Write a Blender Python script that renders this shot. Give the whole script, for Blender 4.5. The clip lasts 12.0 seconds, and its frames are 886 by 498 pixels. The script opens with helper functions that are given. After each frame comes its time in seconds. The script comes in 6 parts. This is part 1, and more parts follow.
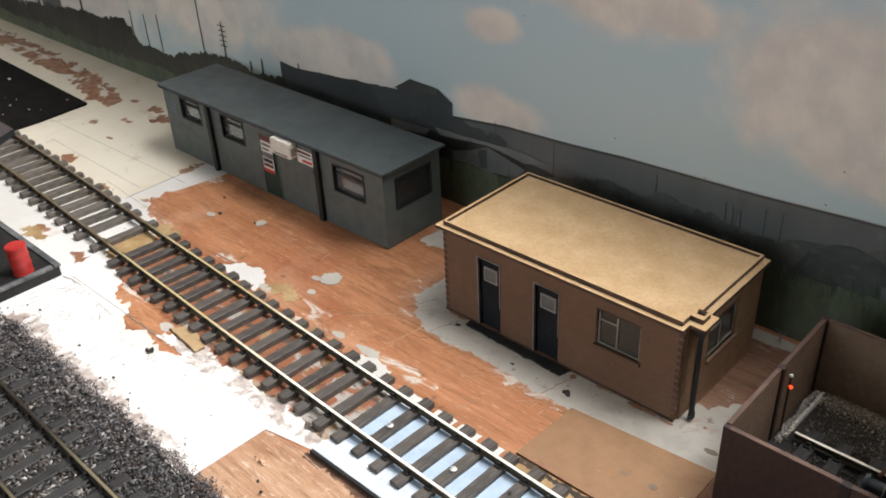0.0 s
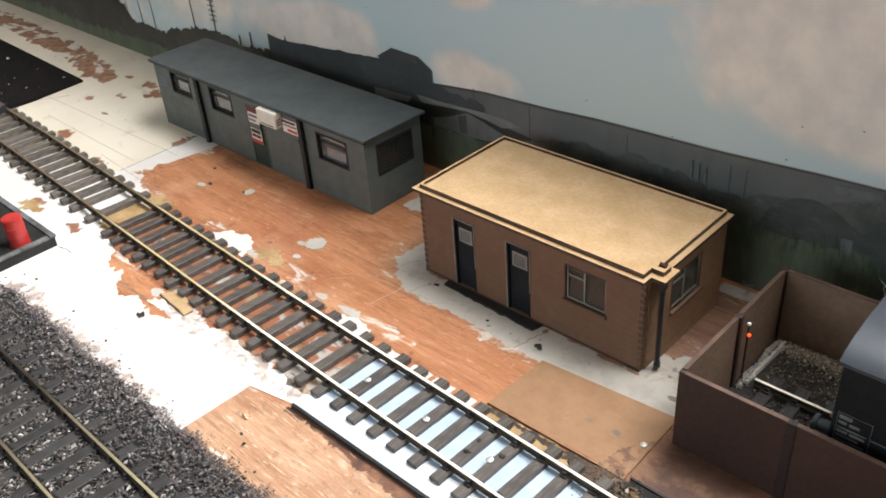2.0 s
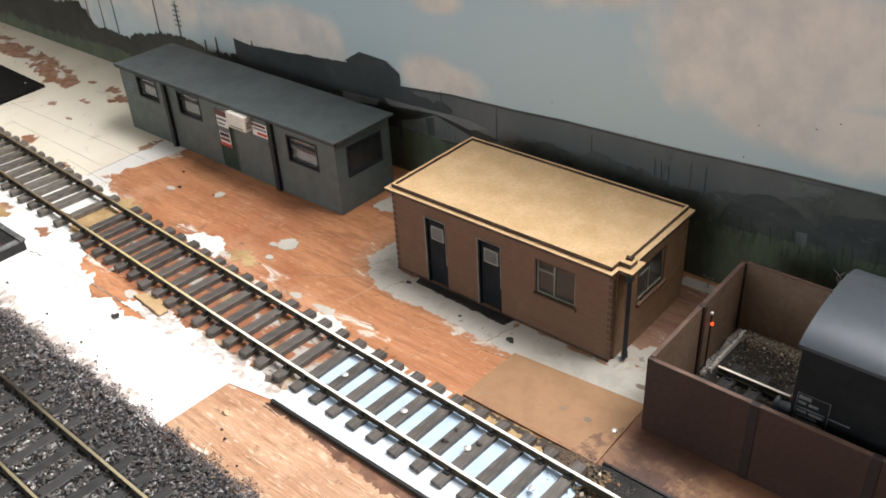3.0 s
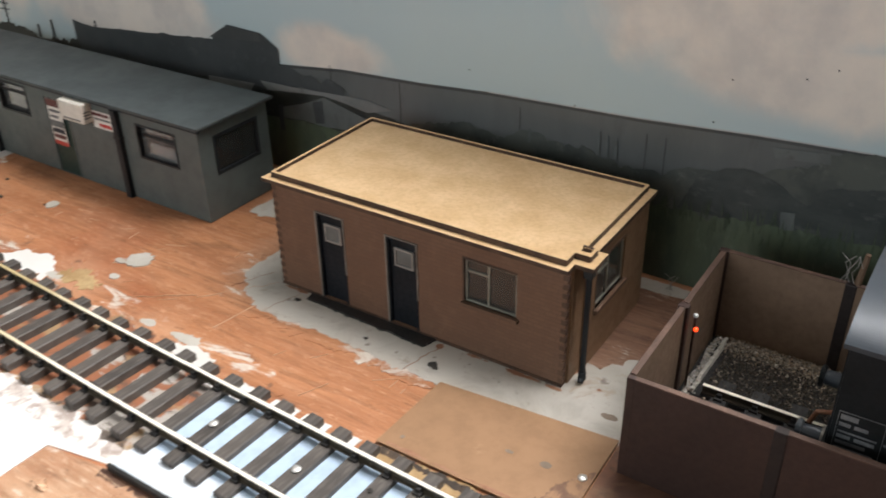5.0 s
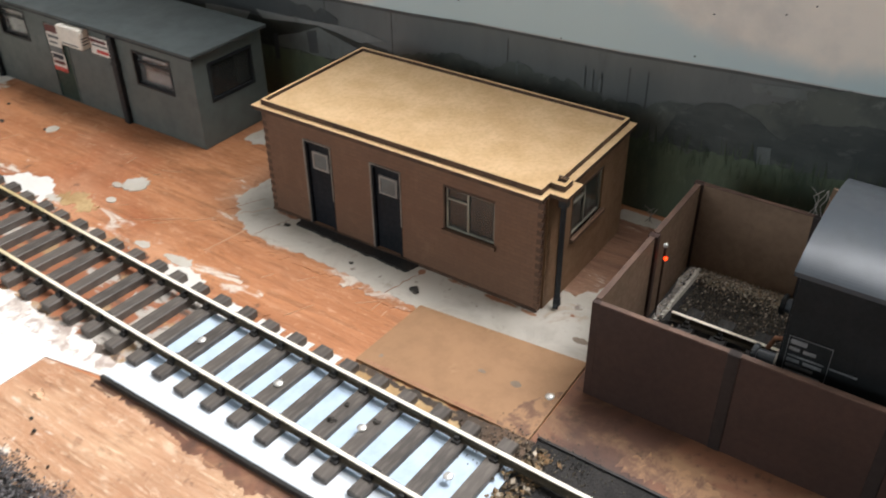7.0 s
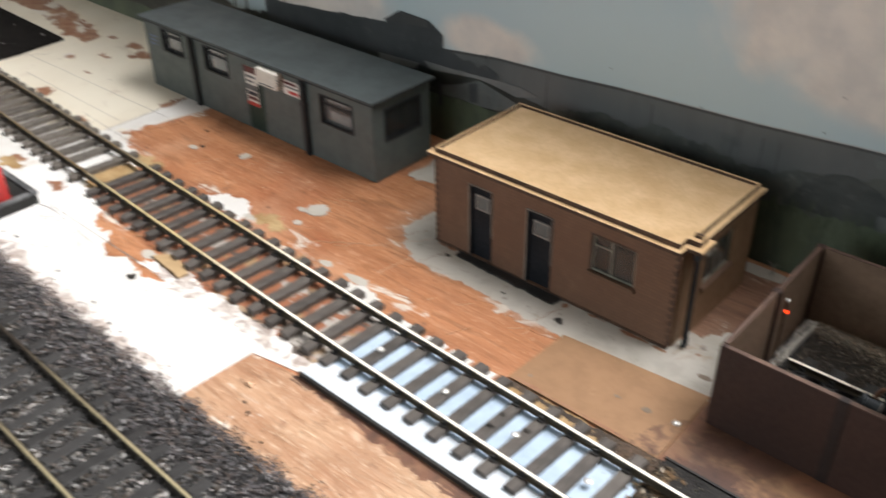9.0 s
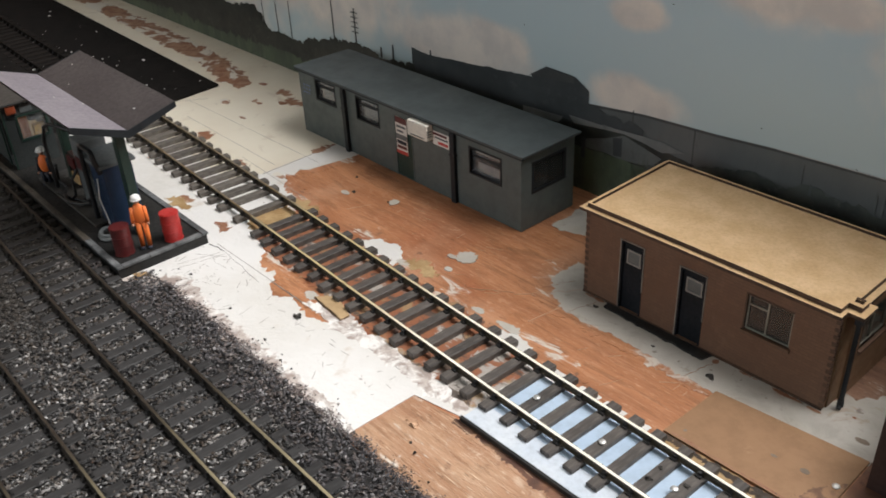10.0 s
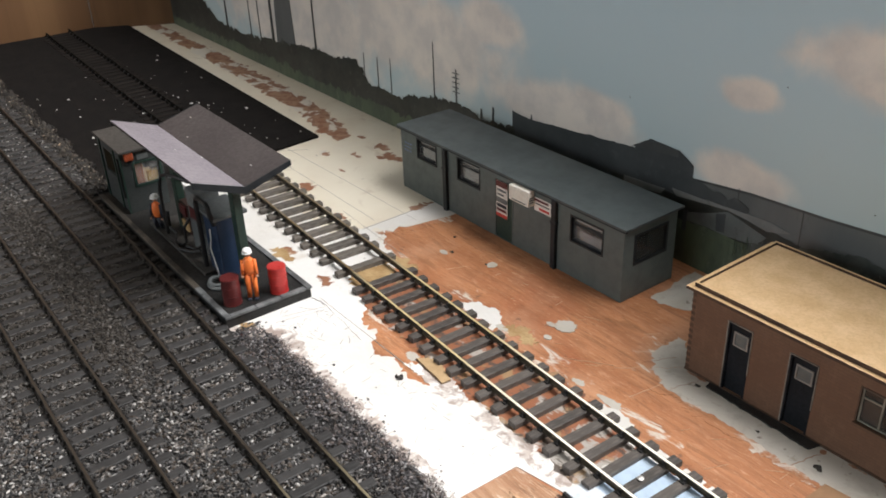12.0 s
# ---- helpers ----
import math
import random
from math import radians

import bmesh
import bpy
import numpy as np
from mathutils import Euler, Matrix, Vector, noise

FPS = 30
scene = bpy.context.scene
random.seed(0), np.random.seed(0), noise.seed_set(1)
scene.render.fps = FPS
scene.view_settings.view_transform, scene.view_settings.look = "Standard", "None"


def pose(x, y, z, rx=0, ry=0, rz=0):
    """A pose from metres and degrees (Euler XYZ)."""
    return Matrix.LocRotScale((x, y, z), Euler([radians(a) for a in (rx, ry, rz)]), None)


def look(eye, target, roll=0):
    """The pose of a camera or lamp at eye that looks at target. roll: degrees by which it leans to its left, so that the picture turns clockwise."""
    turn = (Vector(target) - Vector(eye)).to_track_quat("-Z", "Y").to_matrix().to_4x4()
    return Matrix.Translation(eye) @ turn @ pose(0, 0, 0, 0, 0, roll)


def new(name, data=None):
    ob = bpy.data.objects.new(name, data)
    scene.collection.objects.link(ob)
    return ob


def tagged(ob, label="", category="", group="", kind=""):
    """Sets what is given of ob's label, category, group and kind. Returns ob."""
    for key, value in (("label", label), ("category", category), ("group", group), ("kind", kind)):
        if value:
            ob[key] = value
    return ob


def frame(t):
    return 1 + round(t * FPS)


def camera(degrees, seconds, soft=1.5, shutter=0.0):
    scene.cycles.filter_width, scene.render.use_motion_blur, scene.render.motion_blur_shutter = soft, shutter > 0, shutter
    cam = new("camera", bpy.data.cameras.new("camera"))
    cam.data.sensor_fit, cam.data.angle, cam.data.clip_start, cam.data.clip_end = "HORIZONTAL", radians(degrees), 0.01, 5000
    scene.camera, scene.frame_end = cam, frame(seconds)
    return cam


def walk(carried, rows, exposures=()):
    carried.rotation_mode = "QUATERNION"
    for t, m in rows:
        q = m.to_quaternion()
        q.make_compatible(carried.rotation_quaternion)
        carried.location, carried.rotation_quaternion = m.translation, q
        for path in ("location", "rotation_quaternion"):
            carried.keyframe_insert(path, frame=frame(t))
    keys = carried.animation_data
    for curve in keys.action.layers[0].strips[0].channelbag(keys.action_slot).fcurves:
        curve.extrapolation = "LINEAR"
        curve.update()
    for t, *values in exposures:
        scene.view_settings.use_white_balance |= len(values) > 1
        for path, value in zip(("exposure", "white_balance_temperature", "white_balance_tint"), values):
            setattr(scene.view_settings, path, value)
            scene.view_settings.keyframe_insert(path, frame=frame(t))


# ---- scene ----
cam = camera(53.0, 12.0, soft=1.75, shutter=0.4)
C = 0.01  # lengths below are in centimetres: a model railway seen from a hand's reach
PATH = [
    (0.0, (0.161, 0.154, 16.706), (-23.758, 24.466, -4.194), -2.94),
    (0.5, (0.770, -0.026, 16.975), (-23.041, 24.433, -3.876), -4.28),
    (1.0, (0.965, 0.286, 16.642), (-22.204, 24.592, -5.093), -4.26),
    (1.5, (0.702, -0.106, 16.723), (-22.921, 23.516, -5.276), -3.74),
    (2.0, (1.680, 0.221, 16.789), (-22.309, 23.628, -5.043), -4.68),
    (2.5, (1.919, -0.007, 16.879), (-20.748, 24.435, -5.230), -4.38),
    (2.7, (1.803, -0.499, 16.964), (-20.793, 24.212, -4.917), -3.88),
    (4.3, (1.884, -0.901, 16.229), (-20.604, 24.176, -5.345), -2.36),
    (4.5, (0.972, -0.165, 15.247), (-20.919, 25.397, -6.373), -1.84),
    (5.0, (-1.556, 2.642, 12.825), (-20.760, 31.242, -7.502), -1.23),
    (5.5, (-1.462, 3.254, 12.233), (-20.519, 32.172, -7.781), -1.95),
    (6.0, (-1.803, 3.248, 11.999), (-20.784, 31.381, -9.174), -0.85),
    (6.5, (-1.245, 2.925, 12.462), (-20.162, 30.728, -9.198), -1.62),
    (7.0, (-0.601, 2.494, 13.020), (-19.406, 29.469, -9.755), -0.81),
    (7.2, (-0.573, 2.041, 13.112), (-19.924, 28.482, -9.831), -0.72),
    (8.8, (0.275, 0.197, 14.747), (-20.957, 25.706, -7.580), -0.36),
    (9.0, (-0.034, -0.409, 15.317), (-22.695, 24.156, -6.662), -1.10),
    (9.5, (-0.483, -1.702, 16.268), (-25.742, 21.166, -4.686), -2.83),
    (10.0, (-0.818, -2.180, 16.503), (-26.924, 19.992, -4.158), -3.04),
    (10.5, (-0.992, -2.643, 16.919), (-27.445, 19.370, -3.470), -2.31),
    (11.0, (-1.571, -3.089, 17.143), (-29.069, 18.037, -2.796), -2.19),
    (11.5, (-1.688, -3.274, 17.458), (-29.715, 17.669, -1.929), -1.80),
    (12.0, (-1.754, -3.216, 17.616), (-30.229, 17.434, -1.429), -2.27),
]
walk(cam, [(t, look([C * v for v in eye], [C * v for v in goal], roll)) for t, eye, goal, roll in PATH],
     [(0.0, -0.1), (0.5, 0.1), (2.5, 0.2), (5.0, 0.08), (7.0, 0.1), (9.0, 0.0), (9.5, -0.36), (10.0, -0.46), (10.5, -0.38), (11.0, -0.26), (11.5, -0.02), (12.0, -0.14)])

# ---- light: a strip lamp hung behind the backdrop, and a front fill added with no window seen ----
world = bpy.data.worlds.new("room_air")
scene.world = world
world.use_nodes = True
sky = world.node_tree.nodes.new("ShaderNodeTexSky")
sky.sky_type, sky.sun_disc = "NISHITA", False
sky.sun_elevation, sky.sun_rotation = radians(35), radians(60)
world.node_tree.links.new(sky.outputs[0], world.node_tree.nodes["Background"].inputs[0])
world.node_tree.nodes["Background"].inputs[1].default_value = 0.08


def area_lamp(name, eye, goal, wide, high, power, colour):
    data = bpy.data.lights.new(name, "AREA")
    data.shape, data.size, data.size_y, data.energy, data.color = "RECTANGLE", wide * C, high * C, power, colour
    ob = new(name, data)
    ob.matrix_world = look([C * v for v in eye], [C * v for v in goal])
    return ob


area_lamp("strip_lamp", (26, 64, 100), (-15, 10, 0), 80, 78, 38.0, (1.0, 0.975, 0.965))
# fill lamp added to lift the front faces; its source is not seen
area_lamp("window_light", (-60, -236, 70), (-20, 10, 0), 130, 90, 18.8, (0.92, 0.97, 1.0))

# ---- materials ----


class Nodes:
    """Short hand for one node material."""

    def __init__(self, name):
        self.mat = bpy.data.materials.new(name)
        self.mat.use_nodes = True
        self.tree = self.mat.node_tree
        self.bsdf = self.tree.nodes["Principled BSDF"]
        self.coord = self.add("ShaderNodeTexCoord").outputs["Object"]

    def add(self, kind, operation=None):
        node = self.tree.nodes.new(kind)
        if operation:
            node.operation = operation
        return node

    def put(self, socket, value):
        if isinstance(value, bpy.types.NodeSocket):
            self.tree.links.new(value, socket)
        elif isinstance(value, tuple) and len(value) == 3 and socket.type == "RGBA":
            socket.default_value = (*value, 1)
        else:
            socket.default_value = value

    def mapped(self, scale=(1, 1, 1), turn=0.0, shift=(0, 0, 0), coord=None):
        node = self.add("ShaderNodeMapping")
        self.put(node.inputs["Vector"], coord or self.coord)
        node.inputs["Scale"].default_value = scale
        node.inputs["Location"].default_value = shift
        node.inputs["Rotation"].default_value = (0, 0, turn)
        return node.outputs[0]

    def noise(self, scale, detail=4.0, rough=0.55, coord=None, warp=0.0):
        node = self.add("ShaderNodeTexNoise")
        self.put(node.inputs["Vector"], coord or self.coord)
        node.inputs["Scale"].default_value = scale
        node.inputs["Detail"].default_value = detail
        node.inputs["Roughness"].default_value = rough
        node.inputs["Distortion"].default_value = warp
        return node.outputs[0]

    def voronoi(self, scale, coord=None):
        node = self.add("ShaderNodeTexVoronoi")
        self.put(node.inputs["Vector"], coord or self.coord)
        node.inputs["Scale"].default_value = scale
        return node.outputs["Distance"]

    def ramp(self, value, low, high, a=0.0, b=1.0):
        node = self.add("ShaderNodeMapRange")
        node.interpolation_type = "SMOOTHSTEP"
        for socket, v in zip(node.inputs, (value, low, high, a, b)):
            self.put(socket, v)
        return node.outputs[0]

    def mix(self, amount, a, b, blend="MIX"):
        node = self.add("ShaderNodeMix")
        node.data_type, node.blend_type = "RGBA", blend
        self.put(node.inputs[0], amount)
        self.put(node.inputs[6], a)
        self.put(node.inputs[7], b)
        return node.outputs[2]

    def math(self, op, a, b=0.0):
        node = self.add("ShaderNodeMath", operation=op)
        self.put(node.inputs[0], a)
        self.put(node.inputs[1], b)
        return node.outputs[0]

    def random(self):
        return self.add("ShaderNodeObjectInfo").outputs["Random"]

    def island(self):
        return self.add("ShaderNodeNewGeometry").outputs["Random Per Island"]

    def done(self, colour, rough=0.6, metal=0.0, bump=None, depth=0.0002, strength=0.5, coat=0.0, spec=0.5):
        self.put(self.bsdf.inputs["Base Color"], colour)
        self.put(self.bsdf.inputs["Roughness"], rough)
        self.bsdf.inputs["Metallic"].default_value = metal
        self.bsdf.inputs["Coat Weight"].default_value = coat
        self.bsdf.inputs["Specular IOR Level"].default_value = spec
        if bump is not None:
            node = self.add("ShaderNodeBump")
            node.inputs["Strength"].default_value = strength
            node.inputs["Distance"].default_value = depth
            self.put(node.inputs["Height"], bump)
            self.tree.links.new(node.outputs[0], self.bsdf.inputs["Normal"])
        return self.mat


def plain(name, a, b, scale=400, rough=0.6, metal=0.0, depth=0.0001, spread=(0.35, 0.7), coat=0.0, wear=None, spec=0.5):
    """Two tones in blotches of two sizes, with fine relief; wear: a third tone in small worn spots."""
    n = Nodes(name)
    big, fine = n.noise(scale * 0.25, 3), n.noise(scale * 3, 5, 0.65)
    colour = n.mix(n.ramp(big, *spread), a, b)
    colour = n.mix(n.ramp(fine, 0.35, 0.75, 0.0, 0.35), colour, tuple(0.6 * v for v in a))
    if wear:
        colour = n.mix(n.ramp(n.noise(scale * 1.3, 5, 0.6), 0.62, 0.7), colour, wear)
    return n.done(colour, n.ramp(fine, 0.3, 0.7, rough - 0.08, rough + 0.08), metal, fine, depth, 0.5, coat, spec)


def make_plywood(name, dark, mid, pale, streak=0.5, turn=0.0, rough=0.55, smear=None):
    """Rotary-cut ply: long fibres along x, broad colour bands, torn pale fibres."""
    n = Nodes(name)
    c = n.mapped((1, 1, 1), turn)
    warp = n.noise(16, 2, 0.5, c)
    bend = n.add("ShaderNodeVectorMath", operation="ADD")
    n.put(bend.inputs[0], c)
    shift = n.add("ShaderNodeCombineXYZ")
    n.put(shift.inputs[1], n.math("MULTIPLY", warp, 0.005))
    n.put(bend.inputs[1], shift.outputs[0])
    fibre = n.noise(1, 6, 0.62, n.mapped((150, 2300, 300), 0, (0, 0, 0), bend.outputs[0]))
    band = n.noise(1, 4, 0.5, n.mapped((12, 110, 60), 0, (0, 0, 0), bend.outputs[0]))
    blot = n.noise(38, 4, 0.6)
    colour = n.mix(n.ramp(band, 0.3, 0.7), dark, mid)
    streak_noise = n.noise(1, 5, 0.6, n.mapped((34, 560, 120), 0.0, (5, 2, 0), bend.outputs[0]))
    colour = n.mix(n.ramp(streak_noise, 0.52, 0.64, 0, 0.5), colour, tuple(0.5 * v for v in dark))
    colour = n.mix(n.ramp(streak_noise, 0.46, 0.36, 0, 0.25), colour, pale)
    colour = n.mix(n.ramp(n.noise(11, 4, 0.6, None, 0.7), 0.50, 0.66, 0, 0.5), colour, (0.92 * dark[0], 0.66 * dark[1], 0.6 * dark[2]))
    colour = n.mix(n.ramp(fibre, 0.52, 0.70, 0, 0.7 * streak), colour, pale)
    colour = n.mix(n.ramp(fibre, 0.46, 0.34, 0, 0.5), colour, tuple(0.5 * v for v in dark))
    colour = n.mix(n.ramp(n.noise(110, 5, 0.65, n.mapped((0.5, 1.4, 1))), 0.60, 0.70, 0, 0.5), colour, pale)
    colour = n.mix(n.ramp(blot, 0.5, 0.75, 0, 0.45), colour, tuple(0.75 * v for v in dark))
    colour = n.mix(n.ramp(n.noise(24, 5, 0.62, n.mapped((0.7, 1.5, 1)), 1.2), 0.54, 0.66, 0, 0.55), colour, tuple(0.55 * v for v in dark))
    colour = n.mix(n.ramp(n.noise(19, 4, 0.6, n.mapped((1, 1, 1), 0, (3, 1, 0))), 0.50, 0.70, 0, 0.42), colour, pale)
    chip = n.noise(1, 6, 0.7, n.mapped((210, 900, 400), 0.03))
    colour = n.mix(n.ramp(chip, 0.57, 0.66, 0, 0.6), colour, pale)
    colour = n.mix(n.ramp(chip, 0.42, 0.34, 0, 0.6), colour, tuple(0.45 * v for v in dark))
    if smear:
        film = n.noise(85, 7, 0.7, n.mapped((0.5, 1.5, 1), 0.25), 0.9)
        colour = n.mix(n.ramp(film, smear, smear + 0.09, 0, 0.9), colour, (0.66, 0.62, 0.55))
        colour = n.mix(n.ramp(n.noise(160, 6, 0.68), 0.60, 0.68, 0, 0.7), colour, (0.16, 0.075, 0.045))
    return n.done(colour, n.ramp(blot, 0.3, 0.7, rough - 0.15, rough + 0.1), 0, n.math("ADD", fibre, chip), 0.0004, 0.4)


M_PLY = make_plywood("plywood", (0.35, 0.138, 0.058), (0.495, 0.222, 0.104), (0.62, 0.36, 0.22))
M_PLY_RAW = make_plywood("torn_plywood", (0.37, 0.215, 0.122), (0.52, 0.345, 0.215), (0.67, 0.53, 0.40), 0.6, 0, 0.55, 0.585)
M_PLY_SMEARED = make_plywood("smeared_plywood", (0.35, 0.138, 0.058), (0.495, 0.222, 0.104), (0.62, 0.36, 0.22), 0.5, 0, 0.55, 0.535)
M_PLY_DARK = make_plywood("stained_plywood", (0.165, 0.080, 0.047), (0.245, 0.130, 0.080), (0.36, 0.22, 0.145), 0.5, 0, 0.55, 0.60)


def make_filler(name, a, b):
    n = Nodes(name)
    big, fine, mark = n.noise(14, 4, 0.6), n.noise(500, 5, 0.6), n.noise(70, 6, 0.65, None, 0.6)
    colour = n.mix(n.ramp(big, 0.35, 0.7), a, b)
    colour = n.mix(n.ramp(mark, 0.58, 0.72, 0, 0.6), colour, (0.52, 0.44, 0.35))
    colour = n.mix(n.ramp(n.noise(260, 3, 0.5), 0.70, 0.76, 0, 0.8), colour, (0.22, 0.18, 0.15))
    return n.done(colour, 0.55, 0, n.math("ADD", n.math("MULTIPLY", fine, 0.3), mark), 0.0011, 0.5)


M_FILLER = make_filler("white_filler", (0.73, 0.72, 0.70), (0.62, 0.60, 0.56))
M_FILLER_CREAM = make_filler("cream_filler", (0.74, 0.69, 0.57), (0.64, 0.57, 0.45))


def make_grey_filler():
    n = Nodes("dusty_filler")
    mark = n.noise(90, 6, 0.65, None, 0.8)
    colour = n.mix(n.ramp(mark, 0.45, 0.75), (0.49, 0.465, 0.415), (0.38, 0.35, 0.305))
    colour = n.mix(n.ramp(n.noise(75, 6, 0.7, None, 0.5), 0.60, 0.68, 0, 0.6), colour, (0.36, 0.26, 0.18))
    colour = n.mix(n.ramp(n.noise(34, 5, 0.6, None, 0.6), 0.46, 0.66, 0, 0.5), colour, (0.36, 0.33, 0.27))
    colour = n.mix(n.ramp(n.noise(150, 6, 0.7), 0.58, 0.70, 0, 0.6), colour, (0.27, 0.22, 0.17))
    colour = n.mix(n.ramp(n.noise(240, 3), 0.66, 0.72, 0, 0.7), colour, (0.16, 0.12, 0.1))
    return n.done(colour, 0.6, 0, mark, 0.0006, 0.6)


M_DUSTY = make_grey_filler()


def make_messy(name, scraped):
    """Board under the track; scraped: how much filler is left on it."""
    n = Nodes(name)
    c = n.mapped((1, 1.5, 1))
    colour = n.mix(n.ramp(n.noise(75, 5, 0.62, c, 0.8), 0.62 - scraped, 0.70 - scraped), (0.27, 0.105, 0.052), (0.38, 0.35, 0.315))
    colour = n.mix(n.ramp(n.noise(110, 5, 0.6), 0.55, 0.64), colour, (0.33, 0.21, 0.11))
    colour = n.mix(n.ramp(n.noise(150, 6, 0.65, c, 0.5), 0.51, 0.60, 0, 0.9), colour, (0.075, 0.055, 0.045))
    return n.done(colour, 0.5, 0, n.noise(300, 5), 0.0004, 0.5)


M_MESSY = make_messy("scraped_bed", 0.06)
M_MESSY_PALE = make_messy("filled_bed", 0.19)


def make_flaked():
    n = Nodes("flaked_filler")
    mask = n.ramp(n.noise(62, 4, 0.58, n.mapped((0.8, 1.2, 1)), 0.6), 0.45, 0.49)
    colour = n.mix(mask, (0.66, 0.62, 0.54), n.mix(n.ramp(n.noise(200, 4), 0.4, 0.6), (0.25, 0.12, 0.07), (0.36, 0.21, 0.13)))
    return n.done(colour, 0.6, 0, n.math("SUBTRACT", 1.0, mask), 0.0004, 0.6)


M_FLAKED = make_flaked()


def make_grime():
    n = Nodes("grimy_filler")
    mask = n.ramp(n.noise(130, 6, 0.68, None, 0.6), 0.40, 0.56)
    colour = n.mix(mask, (0.78, 0.76, 0.73), n.mix(n.ramp(n.noise(300, 4), 0.4, 0.6), (0.33, 0.27, 0.24), (0.50, 0.44, 0.40)))
    return n.done(colour, 0.6, 0, mask, 0.0003, 0.5)


M_GRIME = make_grime()


def make_scuffed():
    """Tan card rubbed with brown mud in broken flecks."""
    n = Nodes("muddy_card")
    colour = n.mix(n.ramp(n.noise(330, 7, 0.72, None, 0.4), 0.40, 0.60), (0.33, 0.187, 0.098), (0.16, 0.085, 0.052))
    return n.done(colour, 0.65, 0, n.noise(500, 4), 0.0001, 0.4)


M_SCUFFED = make_scuffed()
M_SCUFF = plain("grey_scratch", (0.24, 0.22, 0.20), (0.36, 0.33, 0.30), 800, 0.6)
M_SMEAR = plain("grey_smear", (0.20, 0.15, 0.11), (0.27, 0.21, 0.16), 600, 0.6)
M_SCRATCH = plain("pale_bare_wood", (0.55, 0.34, 0.21), (0.64, 0.44, 0.30), 500, 0.6)
def make_splinter():
    n = Nodes("torn_splinter")
    r = n.island()
    colour = n.mix(n.ramp(r, 0.0, 0.5), (0.30, 0.15, 0.08), (0.50, 0.30, 0.18))
    colour = n.mix(n.ramp(r, 0.45, 1.0), colour, (0.70, 0.53, 0.38))
    return n.done(colour, 0.6, 0, n.noise(900, 4), 0.0002, 0.4)


M_SPLINTER = make_splinter()
M_GLUE = plain("dried_glue", (0.34, 0.21, 0.09), (0.52, 0.37, 0.19), 350, 0.5, 0, 0.0004)
M_STAIN = plain("brown_stain", (0.27, 0.12, 0.065), (0.37, 0.20, 0.12), 500, 0.6, 0, 0.0003)
def make_mud():
    """Brown floor paint in soft blotches, rubbed through to orange and sandy patches."""
    n = Nodes("brown_floor_paint")
    big, fine = n.noise(28, 5, 0.62, None, 0.8), n.noise(420, 6, 0.68)
    colour = n.mix(n.ramp(big, 0.40, 0.60), (0.080, 0.038, 0.026), (0.215, 0.096, 0.053))
    colour = n.mix(n.ramp(n.noise(36, 6, 0.66, n.mapped((0.6, 1, 1), 0, (2, 5, 0)), 0.9), 0.52, 0.68, 0, 0.85), colour, (0.30, 0.18, 0.095))
    colour = n.mix(n.ramp(fine, 0.52, 0.70, 0, 0.6), colour, (0.035, 0.02, 0.015))
    return n.done(colour, n.ramp(big, 0.3, 0.7, 0.45, 0.65), 0, fine, 0.0004, 0.5)


M_MUD = make_mud()
M_DIRT = plain("dark_dirt", (0.040, 0.028, 0.020), (0.13, 0.082, 0.052), 260, 0.75, 0, 0.0006, (0.35, 0.7), 0, (0.22, 0.15, 0.085))
M_CARD = plain("tan_card", (0.278, 0.155, 0.078), (0.345, 0.198, 0.103), 60, 0.65, 0, 0.00003, (0.3, 0.7), 0, (0.45, 0.275, 0.155))
M_CARD_PALE = plain("pale_tan_card", (0.40, 0.27, 0.14), (0.52, 0.37, 0.21), 200, 0.6, 0, 0.0001)
M_MDF = plain("laser_cut_board", (0.555, 0.365, 0.185), (0.675, 0.475, 0.270), 380, 0.55, 0, 0.00002, (0.3, 0.75))
M_SILL = plain("brown_sill", (0.12, 0.066, 0.040), (0.16, 0.09, 0.055), 300, 0.6)
M_TAB = plain("scorched_tab", (0.075, 0.040, 0.025), (0.12, 0.064, 0.038), 600, 0.7)
M_CHAR = plain("charred_edge", (0.045, 0.025, 0.016), (0.10, 0.055, 0.032), 800, 0.75)
M_FOAM = plain("pale_blue_foam", (0.40, 0.515, 0.65), (0.47, 0.58, 0.70), 110, 0.5, 0, 0.00003)
M_FOAM_WHITE = plain("white_foam_board", (0.54, 0.60, 0.67), (0.64, 0.68, 0.72), 200, 0.45, 0, 0.00003)
M_BLACK = plain("black_paint", (0.012, 0.012, 0.013), (0.024, 0.023, 0.022), 400, 0.5)
M_RUBBER = plain("black_hose", (0.010, 0.010, 0.011), (0.02, 0.02, 0.02), 500, 0.45)
M_MAT = plain("black_mat", (0.0105, 0.0095, 0.009), (0.015, 0.013, 0.012), 500, 0.95, 0, 0.0006, (0.35, 0.7), 0, None, 0.08)
M_CABIN = plain("green_grey_wall", (0.088, 0.109, 0.106), (0.106, 0.128, 0.123), 60, 0.5, 0, 0.00003)
M_CABIN_ROOF = plain("green_grey_roof", (0.054, 0.067, 0.069), (0.072, 0.086, 0.088), 24, 0.6, 0, 0.00003, (0.3, 0.7))
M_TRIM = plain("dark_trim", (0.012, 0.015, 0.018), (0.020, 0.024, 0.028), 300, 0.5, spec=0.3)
M_DOOR_GREEN = plain("door_green", (0.014, 0.036, 0.029), (0.020, 0.048, 0.038), 300, 0.5)
M_DOOR_BLACK = plain("black_blue_door", (0.006, 0.0085, 0.012), (0.011, 0.014, 0.019), 300, 0.6, spec=0.2)
